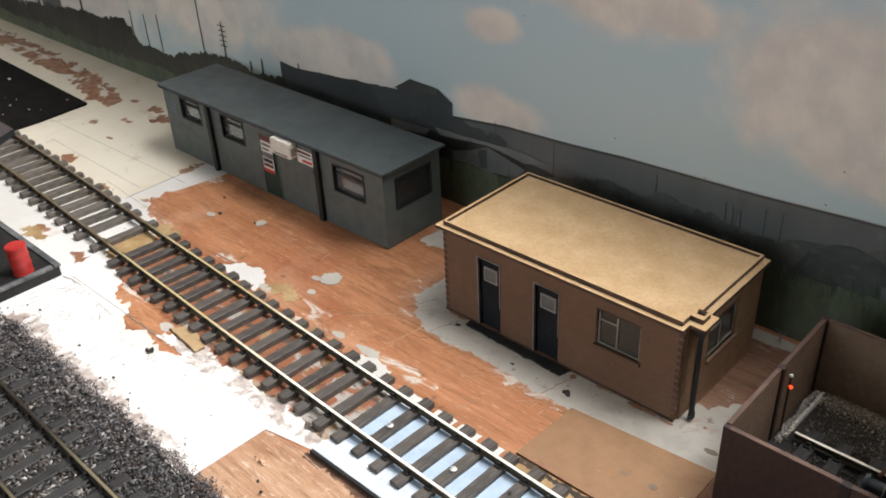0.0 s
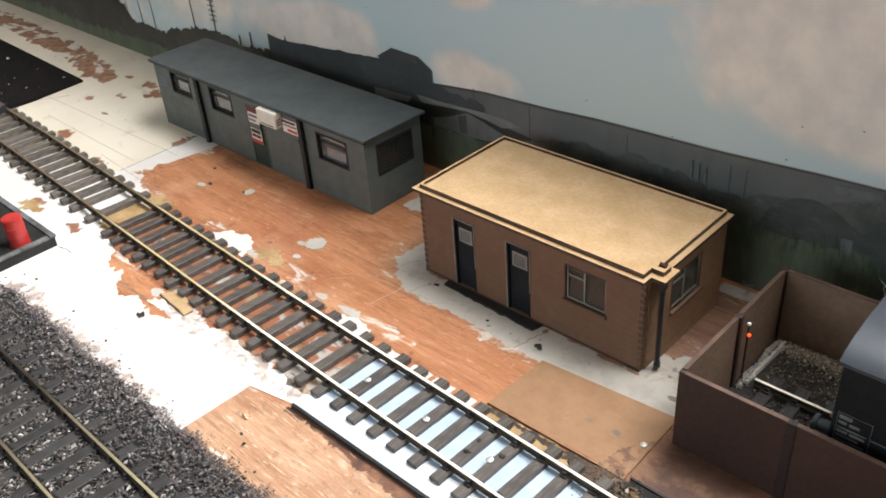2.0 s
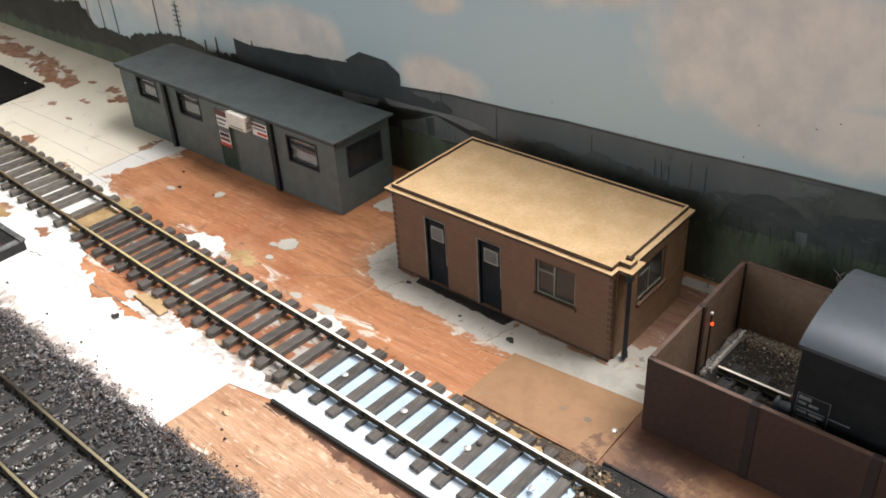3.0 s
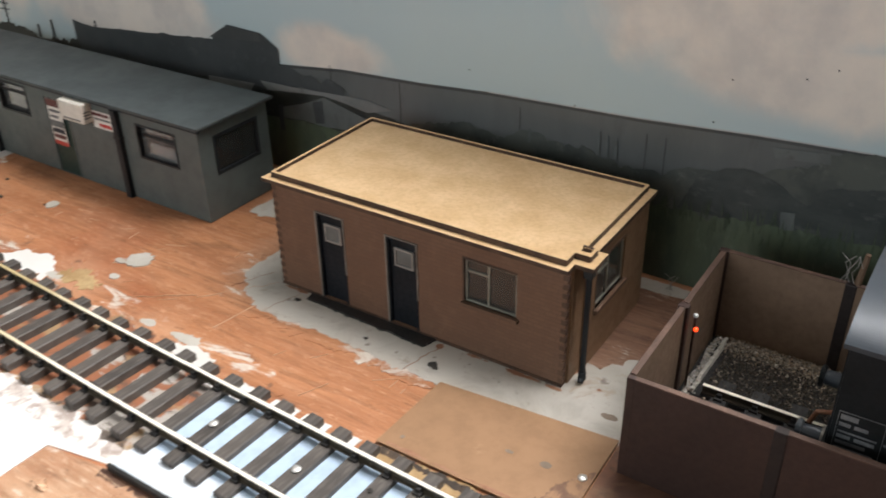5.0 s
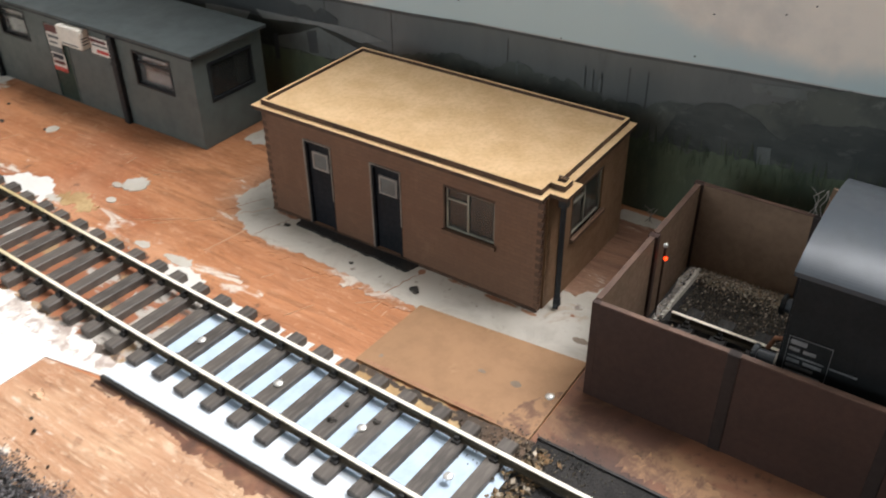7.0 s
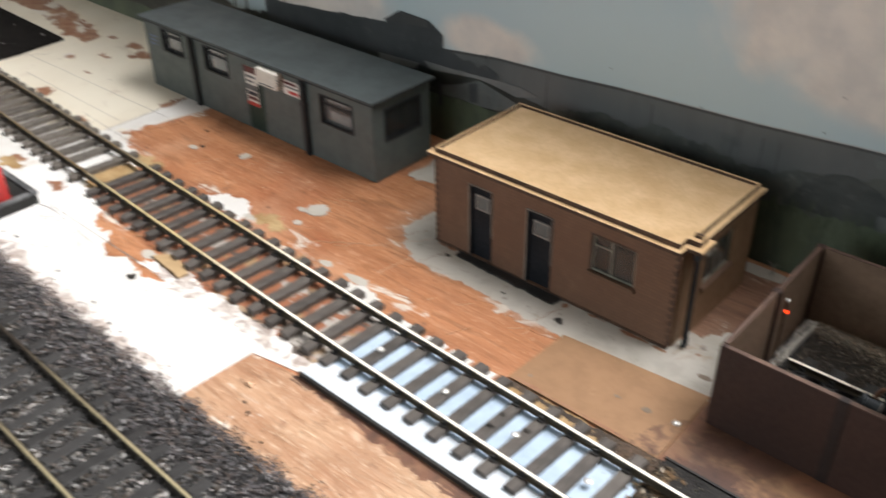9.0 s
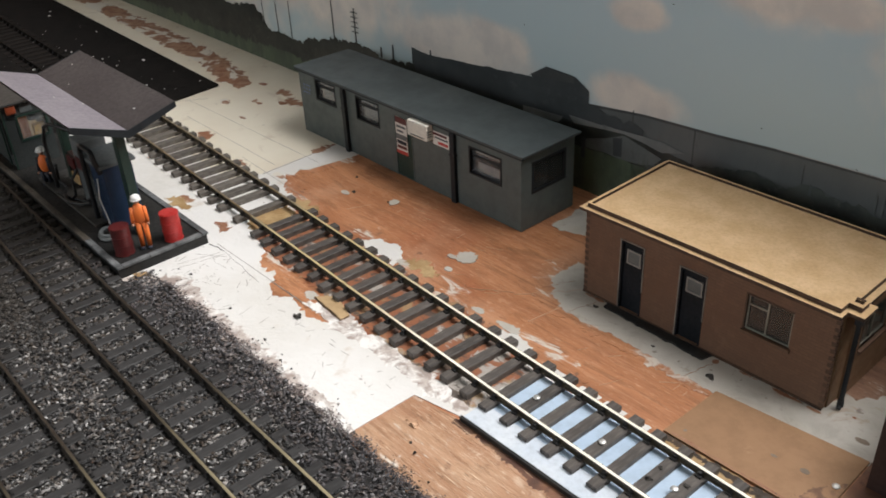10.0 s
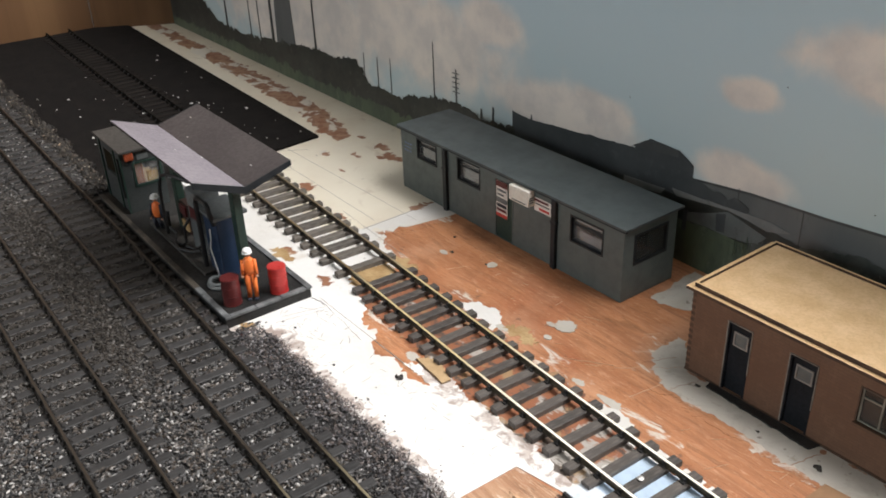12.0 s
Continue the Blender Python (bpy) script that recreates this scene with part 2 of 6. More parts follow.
M_INSIDE = plain("dim_inside", (0.022, 0.023, 0.024), (0.050, 0.051, 0.050), 100, 0.7)
M_CREAM = plain("aged_cream_plastic", (0.69, 0.65, 0.57), (0.77, 0.73, 0.65), 300, 0.45)
M_WHITE = plain("off_white_plastic", (0.74, 0.72, 0.66), (0.80, 0.78, 0.73), 300, 0.4)
M_PANEL_RED = plain("sign_red", (0.50, 0.035, 0.03), (0.55, 0.06, 0.05), 300, 0.45)
M_PANEL_BLUE = plain("sign_blue", (0.10, 0.17, 0.35), (0.14, 0.2, 0.4), 300, 0.45)
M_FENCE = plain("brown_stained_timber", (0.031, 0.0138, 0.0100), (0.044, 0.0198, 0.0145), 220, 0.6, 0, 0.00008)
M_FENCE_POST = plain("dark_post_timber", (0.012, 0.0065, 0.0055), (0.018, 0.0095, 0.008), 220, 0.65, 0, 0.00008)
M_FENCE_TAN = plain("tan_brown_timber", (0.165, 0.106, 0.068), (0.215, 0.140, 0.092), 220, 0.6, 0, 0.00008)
M_FENCE_EDGE = plain("worn_timber_edge", (0.085, 0.048, 0.034), (0.14, 0.08, 0.056), 600, 0.65)
M_CONCRETE = plain("grey_concrete", (0.062, 0.064, 0.066), (0.175, 0.182, 0.186), 420, 0.7, 0, 0.0002, (0.35, 0.65), 0, (0.03, 0.03, 0.03))
M_EDGING_OILY = plain("oil_soaked_edging", (0.040, 0.034, 0.028), (0.105, 0.088, 0.070), 420, 0.7, 0, 0.0002, (0.35, 0.65), 0, (0.02, 0.018, 0.016))
M_PLINTH = plain("oily_concrete", (0.022, 0.020, 0.018), (0.068, 0.063, 0.058), 160, 0.6, 0, 0.0002, (0.35, 0.65))
M_OILY = plain("oily_floor", (0.012, 0.012, 0.012), (0.030, 0.029, 0.027), 240, 0.6, 0, 0.0002, spec=0.3)
M_BOOTH_ROOF = plain("grey_booth_roof", (0.042, 0.039, 0.036), (0.060, 0.056, 0.051), 250, 0.5, 0, 0.00005)
M_BOOTH = plain("booth_dark_green", (0.028, 0.034, 0.034), (0.046, 0.052, 0.051), 300, 0.55)
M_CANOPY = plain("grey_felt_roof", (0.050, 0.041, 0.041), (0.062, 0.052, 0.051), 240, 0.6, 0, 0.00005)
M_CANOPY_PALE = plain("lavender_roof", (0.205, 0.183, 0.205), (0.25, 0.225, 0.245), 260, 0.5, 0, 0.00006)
M_POST = plain("dark_green_paint", (0.012, 0.034, 0.026), (0.022, 0.05, 0.036), 350, 0.45)
M_TANK = plain("dark_blue_paint", (0.012, 0.028, 0.062), (0.022, 0.042, 0.085), 350, 0.4)
M_GREY = plain("grey_paint", (0.105, 0.118, 0.122), (0.16, 0.17, 0.17), 350, 0.5)
M_RED = plain("red_drum_paint", (0.38, 0.024, 0.022), (0.47, 0.042, 0.036), 300, 0.4, 0, 0.00003)
M_MAROON = plain("maroon_drum_paint", (0.075, 0.011, 0.011), (0.115, 0.018, 0.017), 300, 0.42, 0, 0.00003)
M_ORANGE = plain("orange_overall", (0.80, 0.17, 0.03), (0.87, 0.23, 0.05), 500, 0.55)
M_NAVY = plain("navy_cloth", (0.015, 0.018, 0.03), (0.025, 0.028, 0.04), 500, 0.6)
M_HELMET = plain("white_helmet", (0.80, 0.80, 0.78), (0.84, 0.84, 0.82), 400, 0.35)
M_FACE = plain("flesh_paint", (0.46, 0.24, 0.16), (0.5, 0.28, 0.2), 400, 0.6)
M_WAGON = plain("black_wagon_paint", (0.009, 0.0105, 0.0115), (0.015, 0.017, 0.019), 350, 0.55, spec=0.16)
M_WAGON_ROOF = plain("grey_wagon_roof", (0.046, 0.055, 0.066), (0.064, 0.075, 0.088), 60, 0.36, 0.1, 0.000005, spec=0.34)
M_PANE_GLARE = plain("grey_blind", (0.22, 0.235, 0.24), (0.36, 0.375, 0.375), 200, 0.6)
M_DOOR_EDGE = plain("worn_door_edge", (0.16, 0.14, 0.12), (0.28, 0.26, 0.225), 420, 0.6)
M_DOOR_FRAME = plain("grey_white_frame", (0.23, 0.22, 0.205), (0.34, 0.325, 0.30), 700, 0.5)
M_WIN = plain("dull_grey_frame", (0.18, 0.168, 0.135), (0.27, 0.255, 0.21), 700, 0.6)
M_MARK = plain("pale_marking", (0.085, 0.09, 0.095), (0.18, 0.185, 0.19), 900, 0.6)
M_STEEL = plain("bright_steel", (0.80, 0.79, 0.76), (0.88, 0.87, 0.84), 600, 0.42, 0.75)
M_DEBRIS = plain("dark_debris", (0.02, 0.018, 0.015), (0.05, 0.042, 0.034), 900, 0.7)
M_SCREED = plain("pale_rubble", (0.34, 0.32, 0.285), (0.23, 0.21, 0.18), 700, 0.8, 0, 0.0004)
M_ROOM_WALL = plain("room_wall_paint", (0.62, 0.60, 0.56), (0.66, 0.64, 0.60), 6, 0.7)
M_ROOM_CEIL = plain("room_ceiling_paint", (0.74, 0.74, 0.72), (0.78, 0.78, 0.76), 6, 0.7)
M_ROOM_FLOOR = plain("room_carpet", (0.15, 0.13, 0.12), (0.2, 0.18, 0.16), 30, 0.9)


def make_brick():
    """Laser-etched brick courses: fine dark joints in brown board."""
    n = Nodes("etched_brick_board")
    tex = n.add("ShaderNodeTexBrick")
    split = n.add("ShaderNodeSeparateXYZ")
    n.put(split.inputs[0], n.coord)
    flat = n.add("ShaderNodeCombineXYZ")
    n.put(flat.inputs[0], n.math("ADD", split.outputs[0], split.outputs[1]))
    n.put(flat.inputs[1], split.outputs[2])
    n.put(tex.inputs["Vector"], flat.outputs[0])
    for key, v in (("Scale", 1.0), ("Brick Width", 0.0028), ("Row Height", 0.00105), ("Mortar Size", 0.00013), ("Mortar Smooth", 0.3)):
        tex.inputs[key].default_value = v
    for key, v in (("Color1", (0.138, 0.073, 0.043)), ("Color2", (0.158, 0.085, 0.049)), ("Mortar", (0.122, 0.064, 0.037))):
        n.put(tex.inputs[key], v)
    big = n.noise(45, 4, 0.6)
    colour = n.mix(n.ramp(big, 0.35, 0.7, 0, 0.45), tex.outputs[0], (0.118, 0.059, 0.034))
    brush = n.noise(1, 5, 0.6, n.mapped((300, 300, 170)))
    colour = n.mix(n.ramp(brush, 0.45, 0.70, 0, 0.3), colour, (0.108, 0.054, 0.032))
    colour = n.mix(n.ramp(brush, 0.46, 0.32, 0, 0.25), colour, (0.195, 0.11, 0.068))
    return n.done(colour, 0.62, 0, n.math("SUBTRACT", 1.0, tex.outputs["Fac"]), 0.00008, 0.4)


M_BRICK = make_brick()
M_END_WALL = plain("brown_board_end", (0.21, 0.122, 0.066), (0.25, 0.148, 0.082), 120, 0.6, 0, 0.00004)


# worn and early shift the head tone along x, painting in the reflection
def make_rail(name, top, web, metal, worn=None, start=-19, early=None):
    n = Nodes(name)
    fine = n.noise(500, 4, 0.6)
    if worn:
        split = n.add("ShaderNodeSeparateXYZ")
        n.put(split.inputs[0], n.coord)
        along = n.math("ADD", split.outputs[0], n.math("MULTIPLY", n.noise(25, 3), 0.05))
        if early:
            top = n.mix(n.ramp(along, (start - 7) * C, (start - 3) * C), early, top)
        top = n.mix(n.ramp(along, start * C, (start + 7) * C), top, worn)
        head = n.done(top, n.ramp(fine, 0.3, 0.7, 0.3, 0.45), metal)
        return [head, plain(name + "_side", web, tuple(1.8 * v for v in web), 700, 0.5, 0.3, 0.0001, (0.35, 0.7), 0, tuple(min(0.5, 4.5 * v) for v in web))]
    head = n.done(n.mix(n.ramp(n.noise(60, 4), 0.35, 0.65), top, (0.9 * top[0], 0.74 * top[1], 0.52 * top[2])), n.ramp(fine, 0.3, 0.7, 0.3, 0.45), metal)
    return [head, plain(name + "_side", web, tuple(1.8 * v for v in web), 700, 0.5, 0.3, 0.0001, (0.35, 0.7), 0, tuple(min(0.5, 4.5 * v) for v in web))]


# brassy and cream head tones below are painted glints, brighter towards +x
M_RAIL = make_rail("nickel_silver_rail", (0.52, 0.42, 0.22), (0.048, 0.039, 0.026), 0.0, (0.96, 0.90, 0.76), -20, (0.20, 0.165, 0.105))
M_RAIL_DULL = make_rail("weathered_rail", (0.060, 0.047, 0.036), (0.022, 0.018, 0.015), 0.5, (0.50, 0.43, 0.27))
M_RAIL_WORN = make_rail("worn_rail", (0.19, 0.155, 0.10), (0.060, 0.048, 0.034), 0.1)
M_RAIL_MAT = [plain("dusty_rail", (0.010, 0.009, 0.008), (0.016, 0.014, 0.012), 300, 0.95, spec=0.05)] * 2


def make_sleeper(name, a, b, rough=0.6):
    n = Nodes(name)
    grain = n.noise(1, 4, 0.5, n.mapped((1100, 240, 600)))
    colour = n.mix(n.ramp(grain, 0.35, 0.7), a, b)
    colour = n.mix(n.ramp(n.random(), 0, 1, 0, 0.35), colour, tuple(1.6 * v for v in b))
    return n.done(colour, rough, 0, grain, 0.0001, 0.5, 0, 0.5 if rough < 0.9 else 0.1)


M_SLEEPER = make_sleeper("plastic_sleeper", (0.044, 0.038, 0.034), (0.098, 0.085, 0.075))
M_SLEEPER_DIRTY = make_sleeper("weathered_sleeper", (0.015, 0.0145, 0.0145), (0.033, 0.032, 0.032))
M_SLEEPER_WORN = make_sleeper("worn_sleeper", (0.062, 0.054, 0.046), (0.130, 0.114, 0.097))
M_SLEEPER_MAT = make_sleeper("dusty_sleeper", (0.012, 0.010, 0.009), (0.020, 0.017, 0.015), 0.95)


def make_stone(name, a, b, c, oiled=None):
    """Stones of mixed greys; oiled: the middle of a patch soaked dark by fuel."""
    n = Nodes(name)
    r = n.island()
    colour = n.mix(n.ramp(r, 0.15, 0.95), a, b)
    colour = n.mix(n.ramp(r, 0.87, 0.99, 0, 1), colour, c)
    colour = n.mix(n.ramp(n.math("FRACT", n.math("MULTIPLY", r, 37.0)), 0.6, 0.8, 0, 0.4), colour, (1.15 * b[0], 0.85 * b[1], 0.6 * b[2]))
    colour = n.mix(n.ramp(n.noise(30, 3), 0.4, 0.7, 0, 0.5), colour, tuple(0.55 * v for v in a))
    if oiled:
        far = n.add("ShaderNodeVectorMath", "LENGTH")
        n.put(far.inputs[0], n.mapped((12.0, 16.0, 0), 0, (-12.0 * oiled[0] * C, -16.0 * oiled[1] * C, 0)))
        soak = n.ramp(n.math("ADD", far.outputs["Value"], n.math("MULTIPLY", n.noise(45, 4), 0.5)), 1.75, 0.95, 0, 0.72)
        colour = n.mix(soak, colour, (0.026, 0.020, 0.014))
    return n.done(colour, 0.65, 0, n.noise(2500, 3), 0.0001, 0.4)


M_STONE = make_stone("ballast_stone", (0.0085, 0.0085, 0.009), (0.112, 0.109, 0.107), (0.50, 0.485, 0.465), (-36.5, 2.8))
M_STONE_DARK = make_stone("dark_ballast_stone", (0.026, 0.025, 0.027), (0.128, 0.120, 0.126), (0.34, 0.33, 0.33))
M_SPILL = make_stone("dirty_ballast_stone", (0.011, 0.0095, 0.008), (0.040, 0.033, 0.026), (0.15, 0.125, 0.095))
M_BED = plain("ballast_bed", (0.012, 0.0115, 0.0115), (0.030, 0.028, 0.027), 700, 0.85, 0, 0.0006)
M_YARD_STONE = make_stone("yard_gravel", (0.018, 0.016, 0.013), (0.095, 0.078, 0.058), (0.42, 0.36, 0.28))
M_DUST = make_stone("ballast_dust", (0.05, 0.044, 0.046), (0.19, 0.165, 0.165), (0.42, 0.38, 0.37))
M_LUMP = make_stone("plaster_lump", (0.05, 0.035, 0.02), (0.33, 0.23, 0.12), (0.66, 0.60, 0.50))
M_PLASTER = make_stone("plaster_crumb", (0.25, 0.24, 0.22), (0.52, 0.50, 0.46), (0.7, 0.68, 0.64))
M_PALE_STONE = make_stone("pale_gravel", (0.15, 0.125, 0.095), (0.42, 0.36, 0.28), (0.66, 0.61, 0.52))


def make_timber():
    n = Nodes("end_board_timber")
    grain = n.noise(1, 5, 0.6, n.mapped((300, 260, 9)), 0.4)
    band = n.noise(1, 3, 0.5, n.mapped((60, 34, 1.5)))
    colour = n.mix(n.ramp(band, 0.35, 0.65), (0.110, 0.054, 0.022), (0.160, 0.084, 0.036))
    colour = n.mix(n.ramp(grain, 0.55, 0.7, 0, 0.45), colour, (0.075, 0.036, 0.016))
    return n.done(colour, 0.5, 0, grain, 0.0002, 0.3)


M_TIMBER = make_timber()


def glass_material(name, tint):
    n = Nodes(name)
    n.bsdf.inputs["Transmission Weight"].default_value = 0.92
    n.bsdf.inputs["IOR"].default_value = 1.3
    return n.done(tint, 0.08)


M_GLASS = glass_material("window_glass", (0.90, 0.92, 0.92))
M_GLASS_DIM = glass_material("dim_window_glass", (0.46, 0.46, 0.43))
M_GLASS_DARK = glass_material("dark_window_glass", (0.28, 0.30, 0.30))


def glow_material(name, colour, power):
    n = Nodes(name)
    n.put(n.bsdf.inputs["Emission Color"], colour)
    n.bsdf.inputs["Emission Strength"].default_value = power
    return n.done(colour, 0.4)


M_LED = glow_material("red_led", (1.0, 0.05, 0.008), 3.0)
M_AMBER = plain("amber_plastic", (0.24, 0.050, 0.020), (0.30, 0.07, 0.028), 400, 0.3)
M_COAT = plain("faded_orange_cloth", (0.62, 0.22, 0.10), (0.70, 0.30, 0.16), 300, 0.6)
M_CARTON = plain("yellow_carton", (0.66, 0.36, 0.07), (0.74, 0.46, 0.12), 300, 0.55)
M_LIT_ROOM = glow_material("lit_booth_panel", (0.62, 0.44, 0.26), 0.32)

# printed backdrop: a sheet with a photographic sky, and card pieces with printed scenery
CLOUDS = [(-52, 5.0, 13, 3.2), (-39.0, 5.6, 8.6, 2.6), (-33.2, 7.2, 2.4, 1.3), (-28.4, 4.4, 4.6, 1.25), (-25.9, 5.1, 1.9, 0.9), (-19.2, 4.35, 2.2, 0.8),
          (-19.0, 7.4, 1.25, 0.55), (-14.3, 9.3, 2.9, 1.35), (-11.8, 9.0, 2.0, 0.8), (-6.6, 7.8, 4.3, 2.3), (-4.4, 6.0, 4.2, 1.1), (4, 7.5, 5, 2)]


def make_sky_print():
    n = Nodes("printed_sky")
    split = n.add("ShaderNodeSeparateXYZ")
    n.put(split.inputs[0], n.coord)
    fluff = n.math("SUBTRACT", n.noise(40, 5, 0.52, None, 0.3), 0.5)
    cover = None
    for x, z, rx, rz in CLOUDS:
        u = n.math("MULTIPLY", n.math("SUBTRACT", split.outputs[0], x * C), 1 / (rx * C))
        v = n.math("MULTIPLY", n.math("SUBTRACT", split.outputs[2], z * C), 1 / (rz * C))
        d = n.math("SQRT", n.math("ADD", n.math("MULTIPLY", u, u), n.math("MULTIPLY", v, v)))
        blob = n.ramp(n.math("ADD", d, n.math("MULTIPLY", fluff, 1.5)), 1.26, 0.62)
        cover = blob if cover is None else n.math("MAXIMUM", cover, blob)
    high = n.ramp(split.outputs[2], 3 * C, 10 * C)
    blue = n.mix(high, (0.45, 0.545, 0.565), (0.435, 0.555, 0.61))
    tone = n.mix(n.ramp(n.noise(55, 6, 0.6), 0.35, 0.68), (0.78, 0.70, 0.625), (0.60, 0.555, 0.52))
    return n.done(n.mix(n.math("MULTIPLY", cover, 0.9), blue, tone), 0.38, 0, n.noise(8, 2), 0.0003, 0.15)


M_SKY = make_sky_print()


def make_print(name, a, b, c, scale=120, stretch=(1, 1, 1)):
    n = Nodes(name)
    m = n.mapped(stretch)
    colour = n.mix(n.ramp(n.noise(scale, 6, 0.65, m), 0.35, 0.65), a, b)
    colour = n.mix(n.ramp(n.noise(scale * 3, 5, 0.7, m), 0.55, 0.72, 0, 0.7), colour, c)
    return n.done(colour, 0.42)


M_P_TREES = make_print("printed_bushes", (0.044, 0.052, 0.051), (0.084, 0.094, 0.085), (0.15, 0.158, 0.15), 70)
M_P_GRASS = make_print("printed_grass", (0.048, 0.066, 0.048), (0.084, 0.110, 0.070), (0.135, 0.157, 0.115), 140, (1, 1, 0.3))
M_P_HEDGE = make_print("printed_hedge", (0.018, 0.021, 0.020), (0.040, 0.044, 0.038), (0.085, 0.086, 0.075), 60)
M_P_MOUND = make_print("printed_mound", (0.034, 0.042, 0.043), (0.056, 0.065, 0.063), (0.098, 0.106, 0.10), 60, (1, 1, 2))
M_P_REED = make_print("printed_reeds", (0.042, 0.060, 0.038), (0.07, 0.092, 0.055), (0.11, 0.13, 0.09), 160)
M_P_WALL = make_print("printed_grey_wall", (0.090, 0.099, 0.100), (0.118, 0.126, 0.125), (0.072, 0.080, 0.080), 40, (1, 1, 0.3))
M_P_DARK = make_print("printed_dark_roof", (0.038, 0.044, 0.047), (0.054, 0.061, 0.064), (0.075, 0.082, 0.085), 60)
M_P_PALE = make_print("printed_pale_roof", (0.14, 0.148, 0.146), (0.205, 0.212, 0.208), (0.09, 0.09, 0.085), 60)
M_P_MID = make_print("printed_mid_grey", (0.085, 0.096, 0.095), (0.12, 0.132, 0.13), (0.05, 0.055, 0.052), 80)
M_P_LINE = make_print("printed_dark_line", (0.042, 0.046, 0.047), (0.060, 0.065, 0.064), (0.04, 0.04, 0.04), 80)
M_P_EDGE = plain("cut_paper_edge", (0.42, 0.43, 0.43), (0.5, 0.5, 0.5), 500, 0.4)

# ---- building helpers (centimetres) ----


def thing(name, label, category, at=(0, 0, 0), turn=0.0, group=""):
    ob = new(name)
    ob.empty_display_size = 0.01
    ob.matrix_basis = pose(at[0] * C, at[1] * C, at[2] * C, 0, 0, turn)
    return tagged(ob, label, category, group)


def part(name, bm, material, parent=None, label="", smooth=False):
    mesh = bpy.data.meshes.new(name)
    bmesh.ops.scale(bm, vec=(C, C, C), verts=bm.verts)
    bmesh.ops.recalc_face_normals(bm, faces=bm.faces)
    for f in bm.faces:
        f.smooth = smooth
    bm.to_mesh(mesh)
    bm.free()
    for m in material if isinstance(material, (list, tuple)) else (material,):
        mesh.materials.append(m)
    ob = new(name, mesh)
    ob.parent = parent
    return tagged(ob, label)


def again(ob, at, turn=0.0):
    """Another piece on the same mesh, under the same parent."""
    twin = new(ob.name.split(".")[0], ob.data)
    twin.parent = ob.parent
    twin.matrix_basis = pose(at[0] * C, at[1] * C, at[2] * C, 0, 0, turn)
    return twin


def fuse(bm, other):
    mesh = bpy.data.meshes.new("joined")
    other.to_mesh(mesh)
    other.free()
    bm.from_mesh(mesh)
    bpy.data.meshes.remove(mesh)
    return bm


def box(x0, x1, y0, y1, z0, z1, bevel=0.0, into=None, slot=0):
    bm = bmesh.new()
    made = bmesh.ops.create_cube(bm, size=1)
    for v in made["verts"]:
        v.co = Vector((x0 + (v.co.x + 0.5) * (x1 - x0), y0 + (v.co.y + 0.5) * (y1 - y0), z0 + (v.co.z + 0.5) * (z1 - z0)))
    if bevel:
        bmesh.ops.bevel(bm, geom=list(bm.edges), offset=bevel, segments=2, profile=0.6, affect="EDGES")
    for f in bm.faces:
        f.material_index = slot
    return bm if into is None else fuse(into, bm)


def cyl(base, top, r0, r1=None, seg=16, into=None, slot=0, bevel=0.0):
    bm = bmesh.new()
    base, top = Vector(base), Vector(top)
    bmesh.ops.create_cone(bm, cap_ends=True, segments=seg, radius1=r0, radius2=r0 if r1 is None else r1, depth=(top - base).length)
    if bevel:
        rim = [e for e in bm.edges if abs(e.verts[0].co.z - e.verts[1].co.z) < 1e-6]
        bmesh.ops.bevel(bm, geom=rim, offset=bevel, segments=2, affect="EDGES")
    m = Matrix.Translation((base + top) / 2) @ (top - base).to_track_quat("Z", "Y").to_matrix().to_4x4()
    bmesh.ops.transform(bm, matrix=m, verts=bm.verts)
    for f in bm.faces:
        f.material_index = slot
    return bm if into is None else fuse(into, bm)


def ball(at, r, squash=(1, 1, 1), into=None, slot=0, sub=2):
    bm = bmesh.new()
    bmesh.ops.create_icosphere(bm, subdivisions=sub, radius=1)
    for v in bm.verts:
        v.co = Vector([at[n] + v.co[n] * r * squash[n] for n in range(3)])
    for f in bm.faces:
        f.material_index = slot
    return bm if into is None else fuse(into, bm)


def tube(points, r, into=None, slot=0, seg=8, closed=False):
    """A round pipe along points."""
    bm = bmesh.new()
    pts = [Vector(p) for p in points]
    rings = []
    q, last = None, None
    for k, p in enumerate(pts):
        a, b = (pts[k - 1], pts[(k + 1) % len(pts)]) if closed else (pts[max(k - 1, 0)], pts[min(k + 1, len(pts) - 1)])
        way = (b - a).normalized()
        q = way.to_track_quat("Z", "Y") if q is None else last.rotation_difference(way) @ q
        last = way
        rings.append([bm.verts.new(p + q @ Vector((r * math.cos(2 * math.pi * j / seg), r * math.sin(2 * math.pi * j / seg), 0))) for j in range(seg)])
    pairs = list(zip(rings, rings[1:])) + ([(rings[-1], rings[0])] if closed else [])
    for a, b in pairs:
        for j in range(seg):
            bm.faces.new((a[j], a[(j + 1) % seg], b[(j + 1) % seg], b[j]))
    if not closed:
        bm.faces.new(rings[0]), bm.faces.new(rings[-1])
    for f in bm.faces:
        f.material_index, f.smooth = slot, True
    return bm if into is None else fuse(into, bm)


